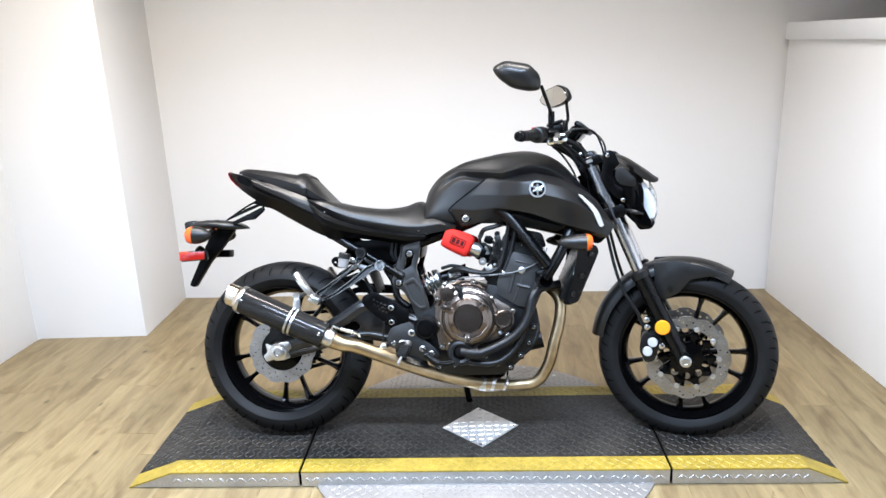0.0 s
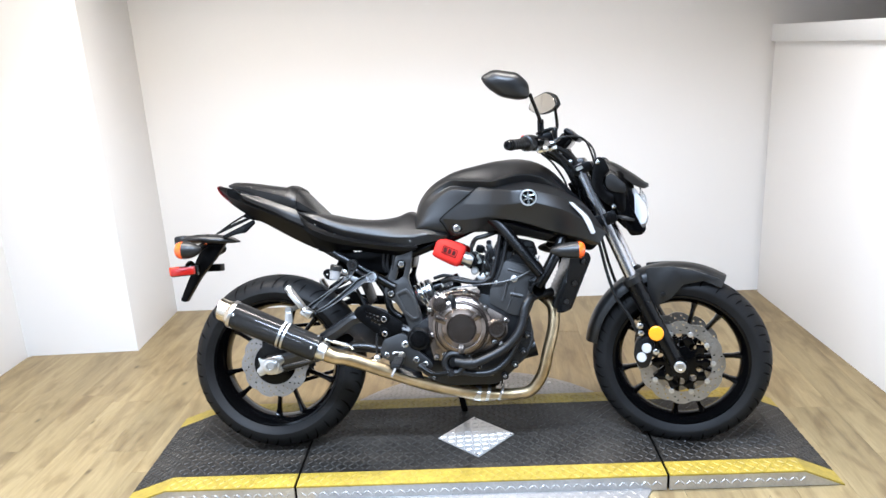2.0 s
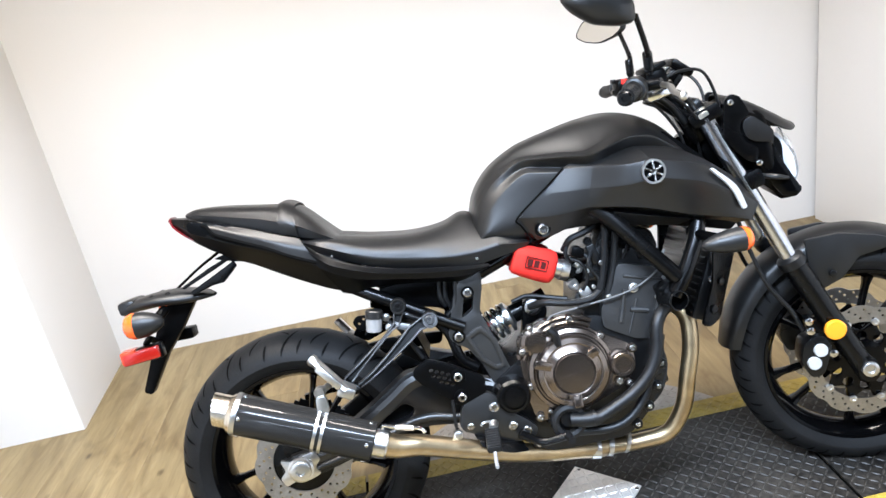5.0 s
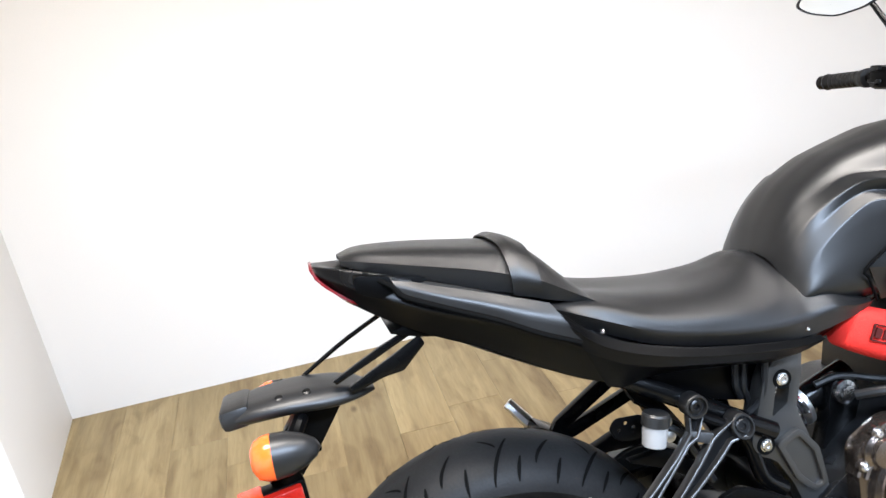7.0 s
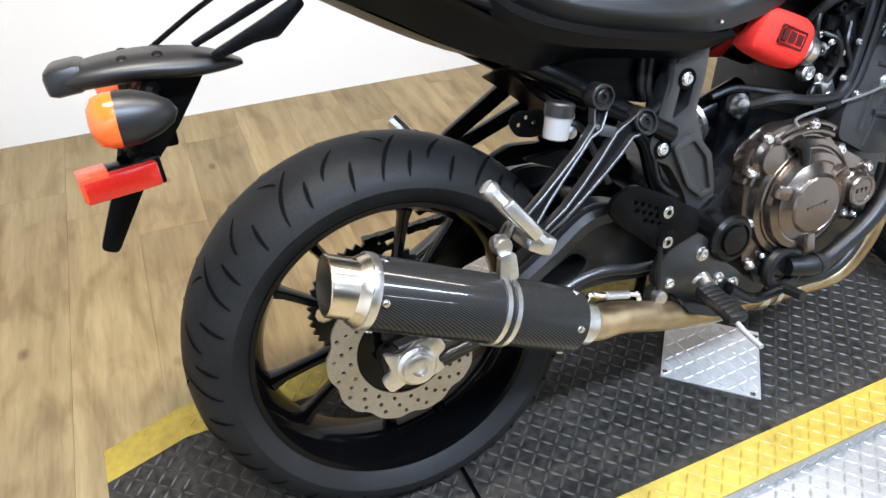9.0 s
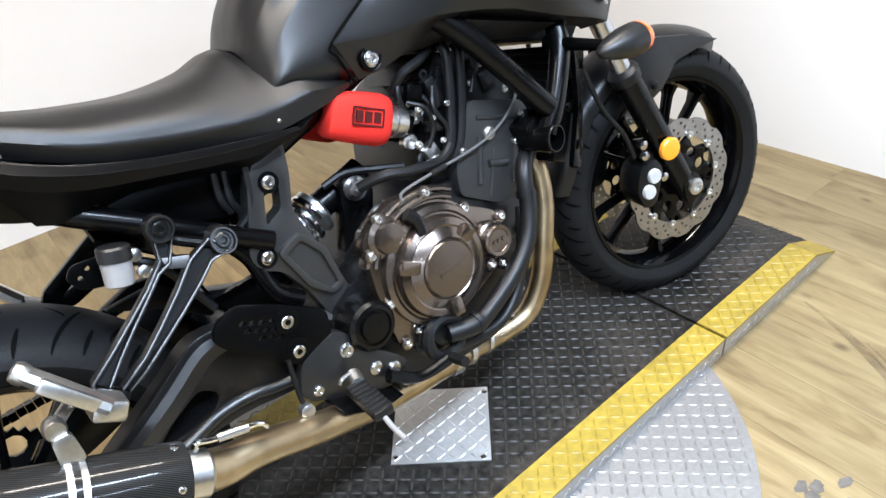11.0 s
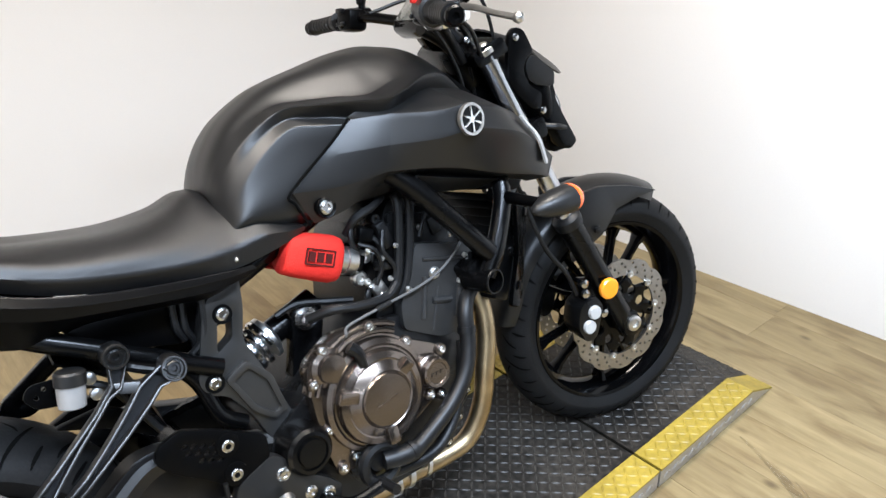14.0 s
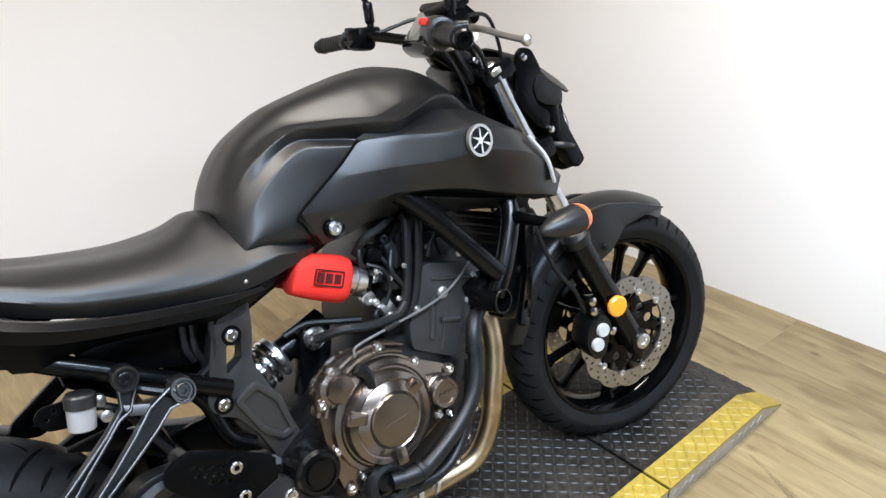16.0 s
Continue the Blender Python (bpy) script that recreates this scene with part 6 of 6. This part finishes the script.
for k in range(12):
    a = radians(62 + 107 * k / 11)
    r = 0.327 + 0.012 * math.sin(math.pi * k / 11)
    c, s_ = math.cos(a), math.sin(a)
    wide = 0.068 if k not in (0, 11) else 0.05
    row = []
    for v, dr in ((-1.0, -0.038), (-0.9, -0.012), (-0.5, 0.002), (0.0, 0.006), (0.5, 0.002), (0.9, -0.012), (1.0, -0.038)):
        row.append((FW.x + (r + dr) * c, v * wide, FW.z + (r + dr) * s_))
    mud_rows.append(row)
mud = P("front_mudguard", sheet(mud_rows, 3, 3, 0.004), PAINT, "matte grey front mudguard", None, 50, True)
for s in (-1, 1):
    wing = [(0.633, 0.622), (0.711, 0.627), (0.793, 0.61), (0.876, 0.58), (0.82, 0.576), (0.753, 0.563), (0.735, 0.54), (0.711, 0.513), (0.662, 0.49), (0.638, 0.537)]
    P("mudguard_side", slab(rounded(wing, 0.008), s * 0.06, s * 0.072, bevel=0.004), PAINT, "", mud, 35, True)
    P("mudguard_bolt", lathe([(0.009, 0), (0.008, 0.005), (0.003, 0.006)], (0.688, s * 0.078, 0.53), (0, s, 0), 12), ENGINE, "", mud, 35, True)

# yokes, bars and controls
yoke = P("top_yoke", slab(rounded([(0.385, 0.975), (0.455, 1.0), (0.47, 0.97), (0.40, 0.945)], 0.01), -0.125, 0.125, bevel=0.006), FRAME, "black fork yoke", None, 35, True)
P("lower_yoke", slab(rounded([(0.445, 0.80), (0.535, 0.83), (0.545, 0.79), (0.46, 0.76)], 0.01), -0.125, 0.125, bevel=0.006), FRAME, "", yoke, 35, True)
for s in (-1, 1):
    P("fork_cap", lathe([(0.0235, 0), (0.0235, 0.01), (0.018, 0.014), (0.012, 0.02), (0, 0.02)], (0.424, s * 0.105, 0.97), (-0.4, 0, 0.91), 18), STEEL, "", yoke, 30, True)
    P("bar_clamp", slab(rounded([(0.335, 1.05), (0.365, 1.055), (0.42, 0.985), (0.385, 0.97)], 0.01), s * 0.045 - 0.015, s * 0.045 + 0.015, bevel=0.005), FRAME, "", yoke, 35, True)
bar_half = [(0.224, 0.355, 1.066), (0.25, 0.26, 1.07), (0.285, 0.17, 1.07), (0.325, 0.1, 1.055), (0.345, 0.05, 1.045), (0.345, 0.0, 1.045)]
path = [(x + 0.008 * y / 0.36, -y, z - 0.006 * y / 0.36) for x, y, z in bar_half] + [(x + 0.02 * y / 0.36, y, z - 0.014 * y / 0.36) for x, y, z in bar_half[-2::-1]]
bars = P("handlebar", tube(path, 0.0112, 14, 6), FRAME, "black tubular handlebar with rubber grips", None, 40, True)
for s in (-1, 1):
    e0, e1 = Vector((0.2225, s * 0.362, 1.066)), Vector((0.2535, s * 0.245, 1.07))
    e0 += Vector((0.02, 0, -0.014)) if s > 0 else Vector((0.008, 0, -0.006))
    e1 += Vector((0.014, 0, -0.01)) if s > 0 else Vector((0.006, 0, -0.004))
    out = (e0 - e1).normalized()
    grip = P("grip", lathe([(0.0175, 0.0), (0.0185, 0.004), (0.0165, 0.008), (0.0162, 0.1), (0.0185, 0.104), (0.0205, 0.112), (0.0205, 0.118), (0.013, 0.12)], e0, -out, 20), HOSE, "ribbed black rubber grip", bars, 30, True)
    for k in range(6):
        P("grip_rib", lathe([(0.0162, 0.018 + 0.013 * k), (0.0172, 0.02 + 0.013 * k), (0.0172, 0.026 + 0.013 * k), (0.0162, 0.028 + 0.013 * k)], e0, -out, 20), HOSE, "", grip, 20, True)
    P("bar_weight", lathe([(0.0145, 0.0), (0.0155, 0.004), (0.0155, 0.018), (0.0125, 0.022), (0.006, 0.022), (0.005, 0.016), (0, 0.016)], e0, out, 20), FRAME, "", grip, 30, True)
    sw = P("switch_box", moved(box(0.05, 0.055, 0.048, None, 0.012), Matrix.Translation(e1 + Vector((0.012, -s * 0.045, 0.0))) @ pose(0, 0, 0, 0, 10, s * 14)), PLASTIC, "black handlebar switch box", bars, 35, True)
    P("switch", moved(box(0.012, 0.022, 0.012, None, 0.003), Matrix.Translation(e1 + Vector((-0.012, -s * 0.045, 0.022))) @ pose(0, 0, 0, 0, 10, s * 14)), RED_FOAM if s < 0 else ENGINE, "red kill switch" if s < 0 else "", sw, 35, True)
    for k in range(3):
        P("button", moved(box(0.006, 0.012, 0.008, None, 0.002), Matrix.Translation(e1 + Vector((-0.016, -s * (0.03 + 0.014 * k), -0.004 - 0.006 * (k % 2)))) @ pose(0, 0, 0, 0, 10, s * 14)), ENGINE, "", sw, 35, True)
    if s < 0:
        P("throttle_housing", lathe([(0.018, -0.002), (0.026, 0.002), (0.0275, 0.02), (0.0275, 0.05), (0.025, 0.07), (0.016, 0.076)], e1, -out, 24), SIGNAL, "grey throttle and switch housing", bars, 35, True)
    perch = P("lever_perch", tube([(0.275, s * 0.19, 1.068), (0.30, s * 0.2, 1.07), (0.325, s * 0.215, 1.07)], [0.017, 0.015, 0.012], 12), FRAME, "", bars, 35, True)
    lever = P("lever", tube([(0.322, s * 0.2, 1.068), (0.335, s * 0.25, 1.062), (0.333, s * 0.31, 1.052), (0.342, s * 0.365, 1.042)], [0.011, 0.009, 0.008, 0.0085], 12, 6, flat=0.6), STEEL if s < 0 else FRAME, "bare alloy brake lever" if s < 0 else "black clutch lever", bars, 40, True)
    P("lever_ball", lathe([(0.0, -0.01), (0.008, -0.006), (0.0095, 0.0), (0.008, 0.006), (0, 0.01)], (0.342, s * 0.367, 1.042), (0, 0, 1), 14), STEEL if s < 0 else FRAME, "", lever, 60, True)
master = P("master_cylinder", moved(box(0.05, 0.065, 0.04, None, 0.01), pose(0.315, -0.165, 1.08, 0, -15, 12)), PLASTIC, "black front brake fluid reservoir", bars, 35, True)
P("reservoir_lid", moved(box(0.054, 0.07, 0.012, None, 0.005), pose(0.312, -0.165, 1.105, 0, -15, 12)), PLASTIC, "", master, 35, True)
P("hose_joint", lathe([(0.012, 0), (0.012, 0.012), (0.007, 0.014)], (0.325, -0.14, 1.065), (0.5, -0.8, 0.2), 14), CHROME, "", master, 35, True)
POD = pose(0.355, -0.01, 1.056, 0, 42, 0)
gauge = P("instrument", moved(box(0.045, 0.165, 0.095, None, 0.016, None, 3), POD), BLACK, "glossy black digital instrument pod", None, 40, True)
P("screen", moved(box(0.003, 0.135, 0.066, None, 0.001), POD @ pose(-0.0225, 0, 0.004)), plain("instrument_glass", (0.10, 0.105, 0.10), 0.08), "dark grey liquid crystal screen", gauge, 30, True)
P("instrument_hood", moved(box(0.06, 0.17, 0.02, None, 0.008), POD @ pose(0.005, 0, 0.052)), PLASTIC, "", gauge, 35, True)
P("ignition_block", moved(box(0.075, 0.15, 0.1, None, 0.012), pose(0.415, 0, 0.955, 0, -25, 0)), FRAME, "", yoke, 35, True)
P("wiring_shroud", moved(box(0.05, 0.12, 0.09, None, 0.015), pose(0.45, 0, 0.87, 0, -25, 0)), PLASTIC, "", yoke, 35, True)
P("master_body", moved(box(0.07, 0.06, 0.034, None, 0.01), pose(0.318, -0.172, 1.052, 0, -10, 10)), CHROME, "bare alloy brake master cylinder", master, 35, True)
for pts, r in (([(0.33, -0.14, 1.07), (0.38, -0.12, 1.085), (0.44, -0.09, 1.07), (0.47, -0.07, 0.98), (0.46, -0.06, 0.9)], 0.0037), ([(0.30, -0.12, 1.06), (0.35, -0.1, 1.02), (0.40, -0.08, 0.96), (0.42, -0.06, 0.85)], 0.0035), ([(0.30, 0.14, 1.07), (0.40, 0.12, 1.085), (0.46, 0.08, 1.03), (0.46, 0.05, 0.9)], 0.004), ([(0.28, -0.17, 1.05), (0.33, -0.13, 1.0), (0.37, -0.1, 0.93), (0.38, -0.09, 0.86)], 0.0037), ([(0.30, -0.19, 1.06), (0.355, -0.18, 1.03), (0.40, -0.13, 0.98), (0.43, -0.1, 0.93)], 0.004)):
    P("cable", tube(pts, r, 8, 6), HOSE, "black control cable", bars, 35, True)


for pts, r in (([(0.30, -0.1, 1.035), (0.345, -0.08, 1.01), (0.385, -0.07, 0.975), (0.42, -0.06, 0.95)], 0.013), ([(0.32, -0.06, 1.05), (0.37, -0.05, 1.025), (0.41, -0.05, 0.985), (0.44, -0.05, 0.94)], 0.015), ([(0.345, -0.13, 1.05), (0.38, -0.11, 1.03), (0.405, -0.09, 1.0), (0.425, -0.08, 0.96)], 0.008), ([(0.30, -0.16, 1.045), (0.33, -0.13, 1.03), (0.36, -0.1, 1.0), (0.385, -0.09, 0.96)], 0.009)):
    P("control_cable", tube(pts, r, 10, 5), HOSE, "taped black cable", bars, 40, True)
for x, y, z in ((0.36, -0.115, 1.03), (0.39, -0.1, 1.0), (0.345, -0.14, 1.045)):
    P("clamp_screw", lathe([(0.006, 0), (0.006, 0.006), (0.003, 0.007)], (x, y, z), (0, -1, 0.2), 10), BOLT, "", bars, 30, True)


def mirror(s):
    """Side mirror: stem, knuckle, tapered shell and glass."""
    if s < 0:
        foot, knee, tip = Vector((0.305, -0.195, 1.09)), Vector((0.303, -0.215, 1.15)), Vector((0.283, -0.262, 1.222))
        head, turn_z, tilt, roll = Vector((0.21, -0.29, 1.257)), 8, 15, 18
    else:
        foot, knee, tip = Vector((0.305, 0.195, 1.08)), Vector((0.312, 0.225, 1.14)), Vector((0.30, 0.285, 1.21))
        head, turn_z, tilt, roll = Vector((0.255, 0.335, 1.238)), 141, 10, 0
    stem = P("mirror", tube([foot, foot + Vector((0, 0, 0.035)), knee, tip], [0.008, 0.0075, 0.0065, 0.006], 12, 5), FRAME, "black angular rear-view mirror", None, 40, True)
    P("knuckle", lathe([(0.0095, -0.02), (0.011, -0.015), (0.011, 0.02), (0.009, 0.024)], foot + Vector((0, 0, 0.03)), (0, 0, 1), 14), FRAME, "", stem, 30, True)
    m = Matrix.Translation(head) @ Matrix.Rotation(radians(turn_z), 4, "Z") @ Matrix.Rotation(radians(tilt), 4, "Y") @ Matrix.Rotation(radians(roll), 4, "X")
    rings = []
    hexagon = [(-0.088, 0.004), (-0.05, 0.036), (0.03, 0.041), (0.072, 0.014), (0.085, -0.03), (0.05, -0.043), (-0.01, -0.044), (-0.06, -0.022)]
    if s > 0:
        hexagon = [(-x, z) for x, z in reversed(hexagon)]
    edge = rounded(hexagon, 0.016, 5)
    for d, k in ((0.026, 0.22), (0.024, 0.5), (0.016, 0.8), (0.004, 0.97), (-0.004, 1.0), (-0.012, 1.0), (-0.015, 0.97)):
        rings.append([m @ Vector((x * k, -d * 1.2, z * k)) for x, z in edge])
    shell = P("shell", bridge(bmesh.new(), rings), SIGNAL, "", stem, 45, True)
    glass = bmesh.new()
    ring = [v for v in rings[-1]]
    mid = sum(ring, Vector()) / len(ring)
    out = (m.to_3x3() @ Vector((0, 1, 0))).normalized()
    bridge(glass, [[mid + (v - mid) * 0.94 + out * 0.001 for v in ring], [mid + (v - mid) * 0.93 + out * 0.0025 for v in ring]])
    P("glass", glass, MIRROR, "silvered mirror glass", shell, 30, True)
    return stem


mirror(-1)
mirror(1)

# headlight
hl_rows = [
    half(0.455, (0, 0.985), (0.055, 0.975), (0.085, 0.945), (0.09, 0.905), (0.06, 0.88)),
    half(0.49, (0, 1.0), (0.06, 0.992), (0.1, 0.95), (0.105, 0.89), (0.075, 0.845)),
    half(0.53, (0, 0.985), (0.065, 0.975), (0.108, 0.93), (0.11, 0.86), (0.08, 0.80)),
    half(0.572, (0, 0.955), (0.065, 0.945), (0.102, 0.9), (0.105, 0.83), (0.078, 0.758)),
    half(0.598, (0, 0.905), (0.015, 0.9), (0.024, 0.872), (0.025, 0.81), (0.02, 0.75)),
]
lamp = P("headlight", sheet(hl_rows, 5, 4, mirror=True, crisp=(2,)), PLASTIC, "angular black headlight with a clear lens", None, 35, True)
P("reflector", moved(box(0.02, 0.05, 0.10, None, 0.01), pose(0.598, 0, 0.83, 0, 22, 0)), CHROME, "", lamp, 35, True)
lens_net = [
    half(0.619, (0, 0.9), (0.02, 0.896), (0.034, 0.868)),
    half(0.64, (0, 0.86), (0.02, 0.856), (0.034, 0.838)),
    half(0.645, (0, 0.80), (0.02, 0.8), (0.033, 0.79)),
    half(0.632, (0, 0.758), (0.018, 0.758), (0.03, 0.755)),
]
P("lens", sheet(lens_net, 4, 4, 0.003, True), LENS, "clear headlight lens", lamp, 40, True)
P("chin", slab(rounded([(0.555, 0.785), (0.60, 0.765), (0.64, 0.762), (0.625, 0.738), (0.585, 0.735)], 0.01), -0.075, 0.075, bevel=0.008), PLASTIC, "", lamp, 35, True)
P("back_shell", slab(rounded([(0.45, 0.96), (0.5, 0.97), (0.6, 0.88), (0.6, 0.77), (0.55, 0.78), (0.48, 0.88)], 0.02), -0.08, 0.08, bevel=0.012), PLASTIC, "", lamp, 35, True)
screen_rows = [
    half(0.475, (0, 1.012), (0.05, 1.006), (0.075, 0.99)),
    half(0.54, (0, 0.985), (0.055, 0.978), (0.085, 0.955)),
    half(0.60, (0, 0.945), (0.05, 0.936), (0.078, 0.912)),
    half(0.632, (0, 0.92), (0.04, 0.913), (0.06, 0.898)),
    half(0.648, (0, 0.91), (0.02, 0.906), (0.03, 0.9)),
]
P("visor", sheet(screen_rows, 4, 4, 0.004, True), PAINT, "matte grey headlight visor", lamp, 40, True)
GLASSY = surface("frosted_clear_lens", (0.62, 0.63, 0.65), 0.12, spread=0.1, grain=90, coat=0.5)
for s in (-1, 1):
    P("side_lens", slab(rounded([(0.576, 0.902), (0.604, 0.893), (0.636, 0.83), (0.638, 0.779), (0.617, 0.768), (0.58, 0.847)], 0.006), s * 0.03 - 0.007, s * 0.03 + 0.007, bevel=0.004), GLASSY, "clear side of the headlight lens", lamp, 35, True)
    cheek = [(0.461, 0.915), (0.466, 0.965), (0.472, 1.0), (0.487, 1.012), (0.505, 1.004), (0.524, 0.962), (0.503, 0.945), (0.497, 0.925), (0.508, 0.896), (0.536, 0.876), (0.53, 0.842), (0.508, 0.85), (0.478, 0.885)]
    vent_plate = [(0.506, 0.93), (0.512, 0.948), (0.53, 0.953), (0.574, 0.912), (0.571, 0.884), (0.53, 0.892), (0.512, 0.905)]
    body = [(0.514, 0.895), (0.574, 0.878), (0.592, 0.832), (0.629, 0.757), (0.612, 0.742), (0.583, 0.75), (0.552, 0.8), (0.534, 0.84)]
    P("side_vent", slab(rounded(vent_plate, 0.008), s * 0.108 - 0.012, s * 0.108 + 0.012, bevel=0.006), SATIN, "", lamp, 35, True)
    P("side_body", slab(rounded(body, 0.008), s * 0.085 - 0.02, s * 0.085 + 0.02, bevel=0.008), BLACK, "gloss black side of the headlight", lamp, 35, True)
    P("headlight_bracket", slab(rounded(cheek, 0.008), s * 0.112, s * 0.126, bevel=0.006), COVER, "", lamp, 35, True)
    P("marker_lamp_stub", tube([(0.541, s * 0.1, 0.806), (0.57, s * 0.118, 0.8), (0.598, s * 0.112, 0.792)], [0.005, 0.007, 0.004], 10, 4), SIGNAL, "", lamp, 35, True)
    for x, z in ((0.483, 0.993), (0.533, 0.842)):
        P("bracket_bolt", lathe([(0.0075, 0), (0.007, 0.005), (0.004, 0.006)], (x, s * 0.126, z), (0, s, 0), 14), BOLT, "", lamp, 30, True)

# ---- oak plank floor ----
rng = random.Random(4)
PLANK_W = 0.178


def plank_bm(length):
    return box(PLANK_W - 0.0006, length - 0.0008, 0.006, None, 0.0)


plank_meshes = {}
floor_ob = bpy.data.objects["floor"]
count = 0
x = -2.33
while x < 3.85:
    y = -4.6 - rng.random() * 1.2
    while y < 1.74:
        length = 1.22
        y1 = min(y + length, 1.74)
        if y1 - y > 0.03:
            near = -2.5 < x < 3.4 and y1 > -2.9
            if near and count < 300:
                key = round(y1 - y, 3)
                if key not in plank_meshes:
                    me = bpy.data.meshes.new("plank")
                    b = plank_bm(key)
                    b.to_mesh(me)
                    b.free()
                    me.materials.append(WOOD)
                    plank_meshes[key] = me
                ob = new("plank", plank_meshes[key])
                ob.parent = floor_ob
                ob.location = (x + PLANK_W / 2, (y + y1) / 2, FLOOR - 0.003 + rng.uniform(-0.0002, 0.0002))
                count += 1
        y = y + length
    x += PLANK_W
bm = box(9.0, 5.0, 0.005, pose(1.96, -5.4, FLOOR - 0.004), 0.0)
bm = box(3.0, 5.0, 0.005, pose(5.1, -0.7, FLOOR - 0.004), 0.0, bm)
scuff = bmesh.new()
for k in range(7):
    a = k * 2.4
    cx, cy = 0.455 + 0.028 * math.cos(a) * (k % 3), -0.545 + 0.03 * math.sin(a) * (k % 3)
    ring = [(cx + (0.012 + 0.008 * ((k * 7 + q * 5) % 4) / 3) * math.cos(q * 0.785), cy + (0.008 + 0.007 * ((k * 3 + q * 11) % 5) / 4) * math.sin(q * 0.785), FLOOR + 0.0006 + 0.0001 * k) for q in range(8)]
    scuff.faces.new([scuff.verts.new(q) for q in ring])
part("floor_scuff", scuff, surface("grey_scuff", (0.085, 0.075, 0.062), 0.6, spread=0.4, grain=90, wear=30), floor_ob, "grey worn scuff in the floor's finish")


def rub_mark(radius, width, a0, a1, lift):
    """A dull arc worn into the floor by the turning platform, concentric with the turntable."""
    mark, prev = bmesh.new(), None
    for k in range(41):
        f = k / 40
        a, w = radians(a0 + (a1 - a0) * f), width * (0.15 + 0.85 * math.sin(math.pi * f) ** 0.6) / 2
        row = [mark.verts.new((0.015 + r * math.cos(a), 0.05 + r * math.sin(a), FLOOR + lift)) for r in (radius - w, radius + w)]
        if prev:
            mark.faces.new((prev[0], prev[1], row[1], row[0]))
        prev = row
    part("rub_mark", mark, RUB, floor_ob, "brown rub mark worn into the floor")


RUB, rub_nt, rub_b = nodes_of("brown_rub_stain")
rub_b.inputs["Base Color"].default_value, rub_b.inputs["Roughness"].default_value = (0.055, 0.038, 0.02, 1), 0.6
rub_tc, rub_noise, rub_range = rub_nt.nodes.new("ShaderNodeTexCoord"), add(rub_nt, "ShaderNodeTexNoise", Scale=22.0, Detail=5.0), rub_nt.nodes.new("ShaderNodeMapRange")
rub_range.inputs["From Min"].default_value, rub_range.inputs["From Max"].default_value = 0.32, 0.7
rub_range.inputs["To Min"].default_value, rub_range.inputs["To Max"].default_value = 0.08, 0.36
rub_nt.links.new(rub_tc.outputs["Object"], rub_noise.inputs["Vector"])
rub_nt.links.new(rub_noise.outputs["Fac"], rub_range.inputs["Value"])
rub_nt.links.new(rub_range.outputs[0], rub_b.inputs["Alpha"])
for radius, width, a0, a1, lift in ((0.992, 0.024, -18, -66, 0.0004), (1.018, 0.016, -28, -70, 0.0005), (1.004, 0.01, -24, -60, 0.0006)):
    rub_mark(radius, width, a0, a1, lift)
tagged(part("floor_rest", bm, WOOD, floor_ob), "", "", "", "stuff")
